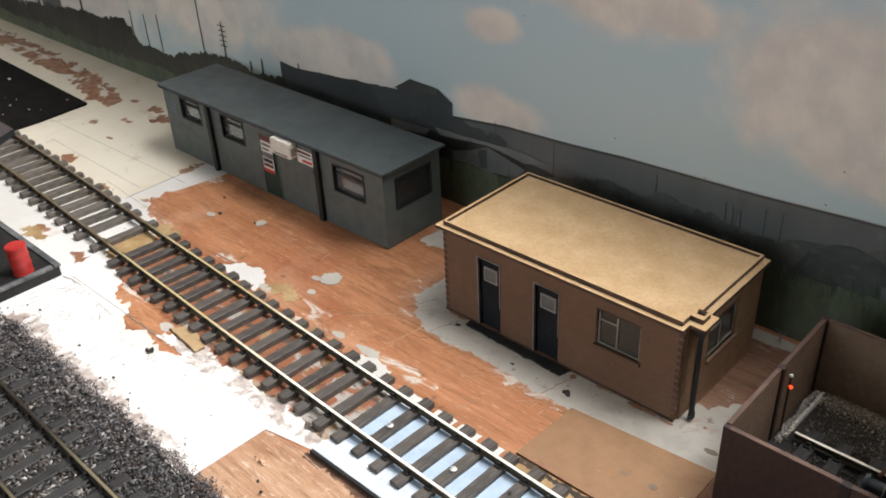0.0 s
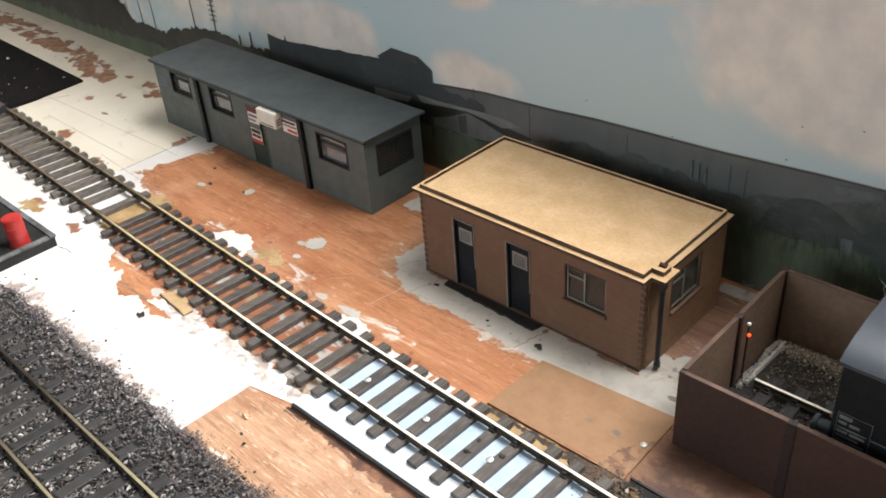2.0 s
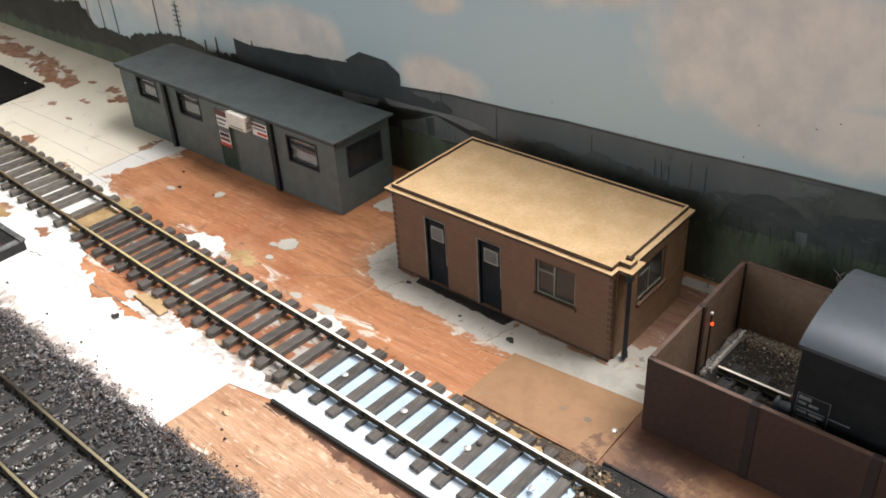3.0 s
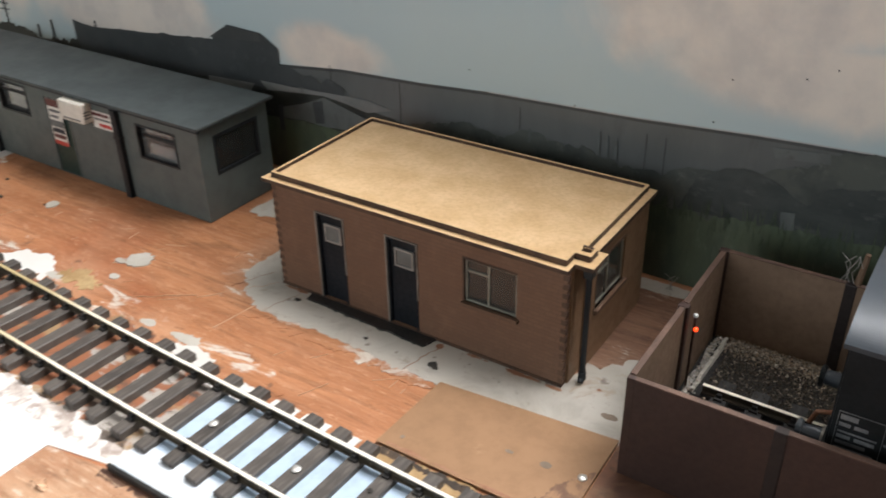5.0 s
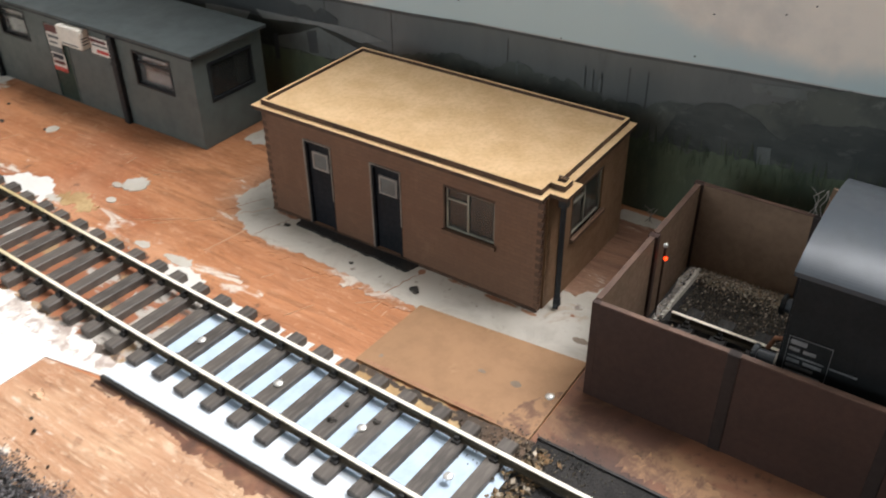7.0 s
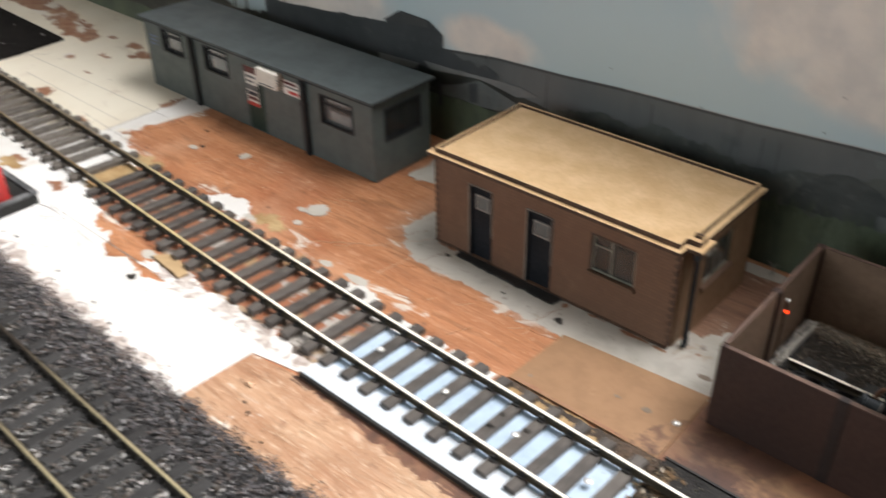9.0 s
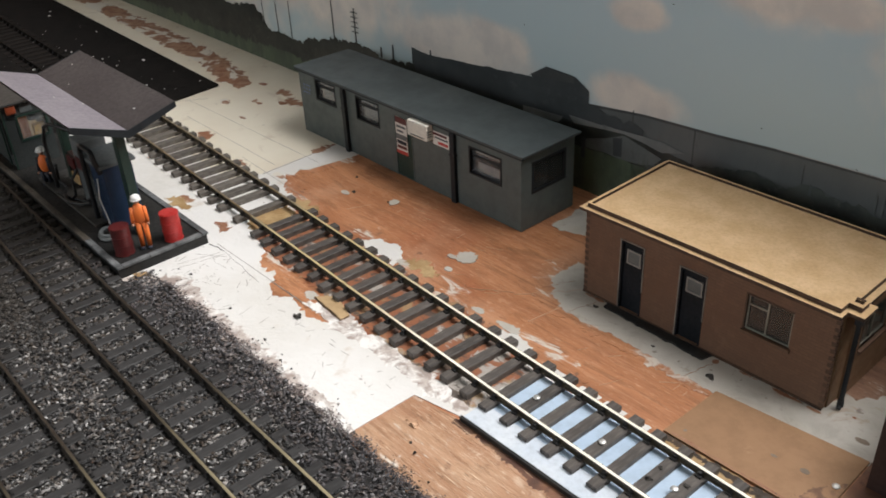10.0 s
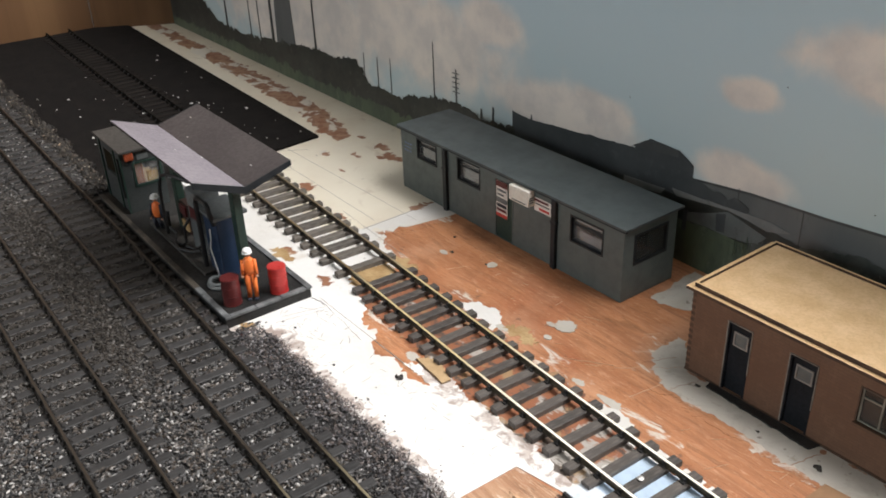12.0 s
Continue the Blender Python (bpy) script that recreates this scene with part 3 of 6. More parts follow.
def prism(outline, z0, z1, axis="z"):
    """An outline in a plane, given a thickness. axis z: (x, y); y: (x, z); x: (y, z)."""
    bm = bmesh.new()
    put = {"z": lambda a, b, h: (a, b, h), "y": lambda a, b, h: (a, h, b), "x": lambda a, b, h: (h, a, b)}[axis]
    low = [bm.verts.new(put(a, b, z0)) for a, b in outline]
    high = [bm.verts.new(put(a, b, z1)) for a, b in outline]
    n = len(outline)
    for k in range(n):
        bm.faces.new((low[k], low[(k + 1) % n], high[(k + 1) % n], high[k]))
    for ring in (low, high):
        edges = [bm.edges.get((ring[k], ring[(k + 1) % n])) for k in range(n)]
        bmesh.ops.triangle_fill(bm, use_beauty=True, edges=edges)
    return bm


def ragged(outline, rough, step=0.12, seed=0.0, straight=()):
    """An outline torn by noise; sides named in straight stay clean."""
    out = []
    for k, (a, b) in enumerate(zip(outline, outline[1:] + outline[:1])):
        a, b = Vector(a), Vector(b)
        many = max(1, int((b - a).length / step))
        side = Vector((-(b - a).y, (b - a).x)).normalized()
        for j in range(many):
            p = a.lerp(b, j / many)
            if k not in straight:
                fade = min(1.0, 4 * j / many, 4 * (many - j) / many) * 0.7 + 0.3
                h = noise.noise((p.x * 0.9 + seed, p.y * 0.9, seed)) * 1.0 + noise.noise((p.x * 3.1, p.y * 3.1, seed + 7)) * 0.9 + noise.noise((p.x * 8, p.y * 8, seed + 3)) * 0.6 + noise.noise((p.x * 17, p.y * 17, seed + 5)) * 0.45
                p = p + side * h * rough * fade
            out.append((p.x, p.y))
    return out


def spot(x, y, rx, ry, rough=0.2, seed=0.0, n=18):
    pts = [(x + rx * math.cos(2 * math.pi * k / n), y + ry * math.sin(2 * math.pi * k / n)) for k in range(n)]
    return ragged(pts, rough, 0.045, seed)


def layer(name, outline, z0, z1, material, label, category="filler", kind="structure"):
    return tagged(part(name, prism(outline, z0, z1), material), label, category, "", kind)


# ---- unseen room added round the layout ----
X0, X1, Y0, Y1, Z0, Z1 = -170, 220, -250, 150, -1.8, 150
tagged(part("floor", box(X0, X1, Y0, Y1, Z0 - 4, Z0), M_ROOM_FLOOR), "dull brown carpet on the room floor", "floor", "", "structure")
tagged(part("ceiling", box(X0, X1, Y0, Y1, Z1, Z1 + 4), M_ROOM_CEIL), "plain white painted room ceiling", "ceiling", "", "structure")
tagged(part("wall_east", box(X1, X1 + 6, Y0, Y1, Z0, Z1), M_ROOM_WALL), "plain pale painted room wall", "wall", "", "structure")
tagged(part("wall_west", box(X0 - 6, X0, Y0, Y1, Z0, Z1), M_ROOM_WALL), "plain pale painted room wall", "wall", "", "structure")
tagged(part("wall_north", box(X0 - 6, X1 + 6, Y1, Y1 + 6, Z0, Z1), M_ROOM_WALL), "plain pale painted room wall", "wall", "", "structure")
bm = box(X0 - 6, -130, Y0 - 6, Y0, Z0, Z1)
box(10, X1 + 6, Y0 - 6, Y0, Z0, Z1, 0, bm)
box(-130, 10, Y0 - 6, Y0, Z0, 20, 0, bm)
box(-130, 10, Y0 - 6, Y0, 120, Z1, 0, bm)
tagged(part("wall_south", bm, M_ROOM_WALL), "unseen added room wall with an opening behind the front fill", "wall", "", "structure")

# ---- the board ----
tagged(part("ground", box(-77.6, 40, -14, 24, -1.8, 0), M_PLY), "orange-brown plywood baseboard with coarse grain", "baseboard", "", "structure")
bm = box(-77.2, -76.5, -14, 16.95, 0.002, 32, 0.03)
tagged(part("wall_1", bm, M_TIMBER), "upright brown timber end board", "end board", "", "structure")
tagged(part("wall_2", prism([(-76.5, 16.97), (-76.2, 16.97), (-73.3, 22.46), (-73.3, 22.7), (-74.2, 22.7)], 0.002, 32), M_TIMBER), "second brown timber board set askew across the corner", "end board", "", "structure")

# ---- printed backdrop ----
tagged(part("backdrop", box(-73.28, 40, 22.5, 22.7, 0.0, 14), M_SKY), "printed sky backdrop with soft pinkish clouds", "backdrop", "", "structure")


def printed(name, outline, y, material, label):
    return tagged(part(name, prism(outline, 22.5 - 0.3 * (22.5 - y), 22.506 - 0.3 * (22.5 - y), "y"), material), label, "backdrop print", "", "structure")


wall_top = [(-21.3, 3.62), (-18.4, 3.92), (-15.5, 4.03), (-13.3, 4.18), (-8.9, 4.32), (-6.0, 4.5), (-3.0, 4.62), (6, 4.95), (40, 6.0)]
printed("backdrop_wall", wall_top + [(40, 0.0), (-21.3, 0.0)], 22.47, M_P_WALL, "printed pale grey long wall on the backdrop")
bm = bmesh.new()
for a, b in zip(wall_top, wall_top[1:]):
    fuse(bm, prism([(a[0], a[1] - 0.09), (b[0], b[1] - 0.09), (b[0], b[1] - 0.02), (a[0], a[1] - 0.02)], 22.4820, 22.4880, "y"))
for x in (-18.9, -16.3, -12.3, -8.7, -8.2, -5.1):
    fuse(bm, prism([(x, 2.6), (x + 0.035, 2.6), (x + 0.035, 3.95), (x, 3.95)], 22.4820, 22.4880, "y"))
tagged(part("backdrop_line", bm, M_P_LINE), "printed dark coping and joints of the grey wall", "backdrop print", "", "structure")
bm = bmesh.new()
for a, b in zip(wall_top[3:], wall_top[4:]):
    fuse(bm, prism([(a[0], a[1] - 0.01), (b[0], b[1] - 0.01), (b[0], b[1] + 0.02), (a[0], a[1] + 0.02)], 22.4790, 22.4850, "y"))
tagged(part("backdrop_edge", bm, M_P_EDGE), "white cut edge of the printed card", "backdrop print", "", "structure")
printed("backdrop_roof", ragged([(-31.3, 3.62), (-30.2, 3.52), (-27.4, 3.72), (-24.0, 4.02), (-21.0, 3.72), (-20.7, 3.5), (-20.3, 3.1), (-20.3, 0.0), (-31.3, 0.0)], 0.05, 0.2, 3.0, (6, 7, 8)), 22.40, M_P_DARK, "printed dark long roof on the backdrop")
printed("backdrop_hut", [(-23.85, 3.7), (-23.85, 4.12), (-23.1, 4.62), (-21.65, 4.55), (-20.95, 4.15), (-20.95, 3.5)], 22.37, M_P_DARK, "printed dark hut above the long roof")
printed("backdrop_hut", [(-24.0, 4.08), (-23.29, 4.50), (-21.72, 4.53), (-21.66, 4.27), (-23.14, 4.14)], 22.355, M_P_LINE, "printed paler roof of the dark hut")
printed("backdrop_bank", ragged([(-25.0, 2.6), (-22.0, 2.75), (-19.0, 2.95), (-17.3, 2.8), (-15.4, 2.5), (-15.4, 0.0), (-25.0, 0.0)], 0.05, 0.1, 21.0, (4, 5, 6)), 22.37, M_P_HEDGE, "printed dark scrub behind the platforms")
printed("backdrop_trees", ragged([(-21.02, 3.64), (-20.54, 3.63), (-20.0, 3.45), (-19.66, 3.54), (-19.28, 3.33), (-19.01, 3.54), (-18.37, 3.3), (-18.38, 3.11), (-19.23, 2.98), (-20.7, 3.1)], 0.05, 0.05, 22.0), 22.36, M_P_DARK, "printed dark conifers before the grey wall")
printed("backdrop_platform", [(-21.87, 2.96), (-20.46, 2.98), (-18.84, 3.07), (-17.41, 3.12), (-16.58, 2.97), (-17.54, 2.71), (-18.42, 2.86), (-19.22, 2.93), (-20.23, 2.84), (-21.62, 2.69)], 22.35, M_P_PALE, "printed pale curving platform")
printed("backdrop_platform", [(-24.32, 2.70), (-22.17, 2.80), (-22.37, 2.53), (-24.32, 2.33)], 22.35, M_P_PALE, "printed pale platform edge")
printed("backdrop_wall", [(-21.12, 2.19), (-20.1, 2.50), (-19.22, 2.88), (-18.4, 2.69), (-17.51, 2.47), (-17.91, 2.01), (-19.28, 1.88), (-20.12, 1.93), (-21.08, 1.84)], 22.345, M_P_MID, "printed grey viaduct wall")
printed("backdrop_opening", [(-19.71, 2.62), (-19.28, 2.76), (-19.27, 2.0), (-19.64, 1.93)], 22.335, M_P_DARK, "printed dark opening in the viaduct")
printed("backdrop_opening", [(-21.2, 2.25), (-21.0, 2.30), (-21.02, 1.4), (-21.2, 1.4)], 22.335, M_P_DARK, "printed dark post of the viaduct")
printed("backdrop_verge", ragged([(-22.6, 1.7), (-20.11, 1.90), (-18.67, 1.87), (-17.81, 1.95), (-17.2, 1.6), (-17.2, 0.0), (-22.6, 0.0)], 0.05, 0.08, 23.0, (4, 5, 6)), 22.34, M_P_GRASS, "printed green slope below the viaduct")
printed("backdrop_bank", ragged([(-15.8, 2.75), (-14.1, 3.15), (-13.0, 3.0), (-12.2, 3.3), (-10.9, 3.15), (-10.4, 3.3), (-9.3, 2.85), (-8.6, 3.05), (-7.3, 3.35), (-5.9, 3.6), (-4.6, 4.1), (-4.0, 4.55), (-3.0, 4.6), (6, 4.7), (40, 5.5), (40, 0.0), (-18.5, 0.0), (-18.2, 2.0)], 0.16, 0.12, 9.0, (14, 15, 16)), 22.33, M_P_TREES, "printed dark bushes before the grey wall")
printed("backdrop_grass", ragged([(-19.6, 1.7), (-16, 1.75), (-12, 1.9), (-8, 2.1), (-4, 2.4), (4, 2.6), (40, 3.2), (40, 0.0), (-20.6, 0.0)], 0.14, 0.1, 5.0, (6, 7, 8)), 22.30, M_P_GRASS, "printed dark green grass along the foot of the backdrop")
printed("backdrop_mound", ragged([(-7.7, 2.2), (-7.3, 3.1), (-6.7, 3.5), (-6.2, 3.62), (-5.5, 3.5), (-4.7, 3.05), (-3.8, 2.6), (-3.8, 2.2)], 0.05, 0.1, 15.0, (6, 7)), 22.31, M_P_MOUND, "printed dark grassy mound on the backdrop")
printed("backdrop_shed", [(-5.65, 4.3), (-4.4, 4.42), (-4.33, 4.17), (-5.55, 4.06)], 22.31, M_P_MID, "printed grey shed beyond the wall")
printed("backdrop_bank", ragged([(-4.9, 2.6), (-4.3, 3.6), (-3.0, 3.9), (2, 3.9), (12, 4.2), (12, 2.2), (-4.9, 2.2)], 0.1, 0.1, 17.0, (4, 5)), 22.312, M_P_MOUND, "printed shrubby bank on the backdrop")
bm = bmesh.new()
reed = random.Random(11)
for k in range(420):
    x = reed.uniform(-19, 2)
    z = 1.55 + 0.045 * (x + 20) + reed.uniform(-0.5, 0.15)
    lean, tall, w = reed.uniform(-0.08, 0.08), reed.uniform(0.25, 0.6), reed.uniform(0.012, 0.03)
    fuse(bm, prism([(x - w, z), (x + w, z), (x + lean, z + tall)], 22.4355 - 0.0001 * k, 22.4415 - 0.0001 * k, "y"))
tagged(part("backdrop_reeds", bm, M_P_REED), "printed tall grass blades on the backdrop", "backdrop print", "", "structure")
bm = bmesh.new()
for x, z0, z1 in ((-9.98, 3.1, 3.75), (-9.75, 3.1, 3.7), (-9.5, 3.1, 3.65), (-12.0, 3.0, 3.4)):
    fuse(bm, prism([(x, z0), (x + 0.09, z0), (x + 0.07, z1), (x + 0.01, z1)], 22.4400, 22.4460, "y"))
printed("backdrop_board", ragged([(-5.16, 2.3), (-4.84, 2.33), (-4.87, 2.80), (-5.2, 2.74)], 0.03, 0.06, 4.0), 22.27, M_P_MID, "printed grey board in the grass")
tagged(part("backdrop_post", bm, M_P_MID), "printed pale posts by the wall", "backdrop print", "", "structure")
hedge = [(-73.2, 5.4), (-69.5, 4.4), (-66.5, 3.0), (-64.0, 1.9), (-60, 1.75), (-56, 2.1), (-52.3, 2.5), (-48.5, 2.75), (-45.2, 3.05), (-44.2, 2.75), (-43.8, 2.0), (-41.0, 1.85), (-38.5, 2.5), (-35.6, 2.95), (-34.6, 2.9), (-33.3, 2.6), (-31.2, 2.9), (-30.5, 0.0), (-73.2, 0.0)]
printed("backdrop_hedge", ragged(hedge, 0.22, 0.08, 2.0, (16, 17, 18)), 22.38, M_P_HEDGE, "printed dark hedge and trees along the backdrop")
printed("backdrop_verge", ragged([(-73.2, 0.7), (-60, 0.8), (-50, 0.7), (-42, 1.0), (-36, 0.9), (-31, 0.8), (-31, 0.0), (-73.2, 0.0)], 0.28, 0.1, 8.0, (5, 6, 7)), 22.36, M_P_GRASS, "printed mossy verge under the hedge")
for x, z0, z1, w in ((-37.4, 2.2, 5.6, 0.07), (-35.55, 2.6, 4.6, 0.09), (-41.4, 1.8, 3.9, 0.06), (-42.7, 1.9, 3.7, 0.06), (-44.1, 2.0, 3.7, 0.06),
                     (-49.6, 2.3, 7.5, 0.16), (-55.3, 2.0, 7.5, 0.28), (-57.2, 1.9, 6.0, 0.1), (-58.6, 1.9, 6.5, 0.1), (-32.7, 2.6, 3.4, 0.12), (-33.6, 2.6, 3.1, 0.12), (-30.0, 3.5, 3.75, 0.08), (-62.5, 1.8, 5.0, 0.2)):
    bm = prism([(x - 0.7 * w, z0), (x + 0.7 * w, z0), (x + 0.45 * w, z1), (x - 0.45 * w, z1)], 22.4760, 22.4820, "y")
    for k in range(5 if x == -35.55 else 0):
        fuse(bm, prism([(x - 0.28, 3.4 + 0.24 * k), (x + 0.28, 3.42 + 0.24 * k), (x + 0.28, 3.47 + 0.24 * k), (x - 0.28, 3.45 + 0.24 * k)], 22.4670, 22.4730, "y"))
    tagged(part("backdrop_pole", bm, M_P_LINE), "printed thin dark pole against the sky", "backdrop print", "", "structure")
printed("backdrop_tower", [(-54.8, 2.0), (-52.2, 2.1), (-52.6, 8.5), (-54.4, 8.5)], 22.45, M_P_WALL, "printed grey tower trunk beyond the hedge")
for x, z in ((-24.3, 6.0), (-7.1, 4.6), (-17.6, 8.0), (-13.9, 4.7), (-5.2, 6.0), (-10.7, 4.3), (-6.8, 5.7), (-4.6, 6.3)):
    tagged(part("backdrop_mark", prism(spot(x, z, 0.026, 0.021, 0.015, x, 8), 22.4955, 22.5015, "y"), M_DEBRIS), "small dark speck on the sky print", "speck", "", "structure")

# ---- coatings on the board ----
rng = random.Random(5)
big_white = [(-76.45, 7.6), (-43, 7.4), (-28.3, 6.3), (-16.35, 7.3), (-16.3, 9.62), (-14.6, 9.95), (-14.6, 12.6), (-15.4, 13.5), (-16.7, 13.6), (-17.2, 12.3), (-18.6, 11.3), (-20.0, 10.9), (-20.6, 10.1), (-21.1, 9.75),
             (-22.5, 9.8), (-24.1, 9.8), (-24.6, 10.3), (-25.3, 10.2), (-25.9, 10.6), (-26.9, 11.6), (-27.8, 13.2), (-29.1, 14.0), (-30.4, 14.35), (-31.1, 14.95), (-30.7, 15.9), (-30.35, 18.0), (-30.3, 22.3), (-73.8, 22.3), (-76.3, 17.6)]
layer("filler_patch", ragged(big_white, 0.26, 0.11, 1.0, (0, 1, 3, 4, 24, 25, 26, 27, 28)), 0.0, 0.022, M_FILLER, "white filler coat on the board with torn edges")
layer("filler_patch", [(-76.4, 13.0), (-40, 13.2), (-32.4, 13.0), (-31.85, 14.3), (-31.88, 15.6), (-31.95, 18.4), (-32.0, 22.47), (-73.5, 22.47), (-76.2, 17.4)], 0.0, 0.0225, M_FILLER_CREAM, "cream-stained filler towards the far end of the board")
layer("filler_patch", ragged([(-17.6, 18.2), (-17.6, 16.8), (-17.0, 16.05), (-16.0, 15.65), (-13.9, 15.72), (-10.5, 15.55), (-6.0, 15.9), (-5.9, 17.9), (-6.9, 19.0), (-7.5, 18.2), (-8.3, 17.4), (-16.0, 17.6)], 0.22, 0.1, 4.0), 0.0, 0.022, M_DUSTY, "dusty white filler round the brown building")
layer("filler_patch", ragged([(-20.0, 19.5), (-18.7, 19.7), (-18.0, 20.6), (-18.2, 22.2), (-20.2, 22.2)], 0.15, 0.1, 6.0), 0.0, 0.021, M_DUSTY, "dusty filler patch behind the green cabin")
layer("filler_patch", ragged([(-8.3, 21.7), (-5.7, 21.75), (-5.7, 22.2), (-8.3, 22.2)], 0.06, 0.1, 2.0), 0.0, 0.03, M_DUSTY, "pale filler strip at the foot of the backdrop")
layer("smeared_board", ragged([(-28.6, 13.0), (-27.2, 13.4), (-28.0, 14.5), (-29.8, 14.7), (-30.6, 15.2), (-30.2, 16.2), (-29.9, 18.0), (-29.9, 22.2), (-30.6, 22.2), (-31.0, 15.0)], 0.3, 0.08, 91.0, (7, 8, 9)), 0.0, 0.016, M_PLY_SMEARED, "plywood smeared with thin scraped filler", "plywood")
layer("smeared_board", ragged([(-18.3, 18.4), (-18.2, 16.6), (-17.4, 15.7), (-16.2, 15.25), (-13.9, 15.35), (-10.6, 15.3), (-10.4, 16.2), (-16.0, 17.4), (-17.0, 18.3)], 0.26, 0.08, 93.0), 0.0, 0.016, M_PLY_SMEARED, "plywood smeared with thin scraped filler", "plywood")
layer("smeared_board", ragged([(-25.6, 13.4), (-24.6, 14.9), (-22.6, 15.0), (-21.2, 14.6), (-18.6, 14.3), (-15.6, 14.3), (-13.2, 13.5), (-13.2, 12.9), (-20.0, 13.0)], 0.3, 0.08, 95.0), 0.0, 0.016, M_PLY_SMEARED, "plywood smeared with thin scraped filler", "plywood")
layer("smeared_board", ragged([(-26.6, 11.2), (-25.4, 10.6), (-24.4, 10.1), (-21.6, 9.9), (-20.7, 10.3), (-20.4, 11.2), (-21.6, 11.6), (-24.0, 12.2)], 0.25, 0.08, 97.0), 0.0, 0.016, M_PLY_SMEARED, "plywood smeared with thin scraped filler", "plywood")
for k, (x, y, rx, ry) in enumerate(((-20.62, 15.75, 0.42, 0.40), (-20.52, 14.75, 0.16, 0.12), (-25.72, 16.55, 0.22, 0.22), (-27.84, 15.74, 0.22, 0.12), (-21.05, 15.4, 0.2, 0.12), (-16.7, 13.75, 0.45, 0.14),
                                    (-22.0, 13.9, 0.3, 0.2), (-18.0, 13.75, 0.25, 0.12), (-22.6, 10.45, 0.35, 0.22))):
    layer("filler_spot", spot(x, y, 1.05 * rx, 1.05 * ry, 0.2 * min(0.6, rx + ry), 7.3 * k, 12), 0.0, 0.026, M_DUSTY, "small spot of white filler on the plywood")
layer("filler_patch", ragged([(-24.5, 13.6), (-23.9, 14.4), (-22.9, 14.55), (-22.2, 14.1), (-22.0, 13.5)], 0.14, 0.08, 31.0), 0.0, 0.0255, M_FILLER, "white filler patch beside the sleepers")
layer("scraped_bed", ragged([(-27.4, 11.2), (-25.6, 10.9), (-20.5, 10.7), (-17.4, 10.6), (-16.3, 11.4), (-16.5, 12.3), (-16.0, 13.1), (-18.0, 13.4), (-21.5, 13.6), (-24.5, 13.5), (-27.4, 13.2)], 0.3, 0.1, 33.0), 0.0, 0.0275, M_MESSY, "scraped brown board with glue and dirt under the track", "scraped board")
layer("scraped_bed", ragged([(-18.9, 10.6), (-17.6, 10.5), (-14.7, 10.4), (-14.7, 12.75), (-17.5, 13.3), (-18.7, 13.3)], 0.2, 0.1, 34.0), 0.0, 0.0269, M_MESSY_PALE, "grimy filler and dirt under the track", "scraped board")
layer("plywood_patch", ragged([(-8.2, 17.9), (-6.9, 18.2), (-5.85, 18.0), (-5.85, 21.8), (-8.2, 21.8)], 0.1, 0.1, 35.0), 0.0, 0.020, M_PLY_DARK, "dark stained plywood behind the building", "plywood")
layer("plywood_patch", ragged([(-16.32, 7.2), (-9.0, 6.9), (-2, 6.9), (-2, 9.86), (-14.5, 9.86), (-16.28, 9.6)], 0.03, 0.2, 3.0, (3,)), 0.0, 0.012, M_PLY_RAW, "bare torn plywood beside the blue foam", "plywood")
for k, (x, y, rx, ry) in enumerate(((-21.2, 14.15, 0.85, 0.4), (-28.1, 12.4, 0.8, 0.95), (-28.0, 13.9, 0.7, 0.3), (-31.95, 10.5, 0.7, 0.2), (-27.9, 6.9, 0.25, 0.35))):
    layer("glue_stain", spot(x, y, rx, ry, 0.36, 20 + k, 14), 0.0, 0.028, M_GLUE, "yellowish dried glue on the board", "glue")
band = [(-41.6, 18.9), (-47.5, 19.6), (-54, 19.9), (-62, 20.1), (-74.4, 20.5), (-74.0, 21.4), (-62, 21.5), (-54, 21.4), (-48, 21.1), (-44.5, 20.6), (-41.8, 19.9)]
layer("flaked_band", ragged(band, 0.3, 0.12, 47.0), 0.0, 0.0265, M_FLAKED, "filler flaked off in a brown band along the back", "flaked filler")
for k, (x, y, rx, ry) in enumerate(((-43.2, 19.25, 0.8, 0.36), (-39.2, 20.3, 0.55, 0.3), (-37.7, 19.9, 0.8, 0.3), (-38.1, 19.4, 0.25, 0.12), (-37.4, 14.6, 0.55, 0.2), (-32.0, 17.6, 0.16, 0.6), (-29.05, 10.7, 0.5, 0.18), (-45.0, 19.7, 0.5, 0.28), (-41.2, 20.2, 0.3, 0.16))):
    layer("rust_stain", spot(x, y, rx, ry, 0.42, 40 + k, 26), 0.0, 0.03, M_STAIN, "reddish brown stain where the filler has flaked", "stain")
for x0, y0, x1, y1, w in ((-16.45, 14.45, -16.25, 15.75, 0.035), (-12.9, 13.6, -12.6, 14.3, 0.012), (-18.6, 14.6, -18.2, 14.9, 0.02)):
    layer("scratch", [(x0, y0), (x1, y1), (x1 + w, y1), (x0 + 0.6 * w, y0)], 0.0, 0.0185, M_SCRATCH, "pale scored line across the plywood", "scratch")
card_scrap = thing("card_scrap", "torn tan card scrap wedged under the sleepers", "card scrap", (0, 0, 0.029))
part("sheet", prism(ragged([(-22.4, 10.45), (-21.9, 10.95), (-20.7, 10.62), (-20.72, 10.3)], 0.05, 0.06, 171.0), 0.012, 0.05), M_CARD_PALE, card_scrap)
part("cut_edge", prism(ragged([(-22.42, 10.40), (-21.9, 10.9), (-20.66, 10.6), (-20.7, 10.24)], 0.04, 0.06, 172.0), 0.0, 0.011), M_CHAR, card_scrap, "dark cut edge")
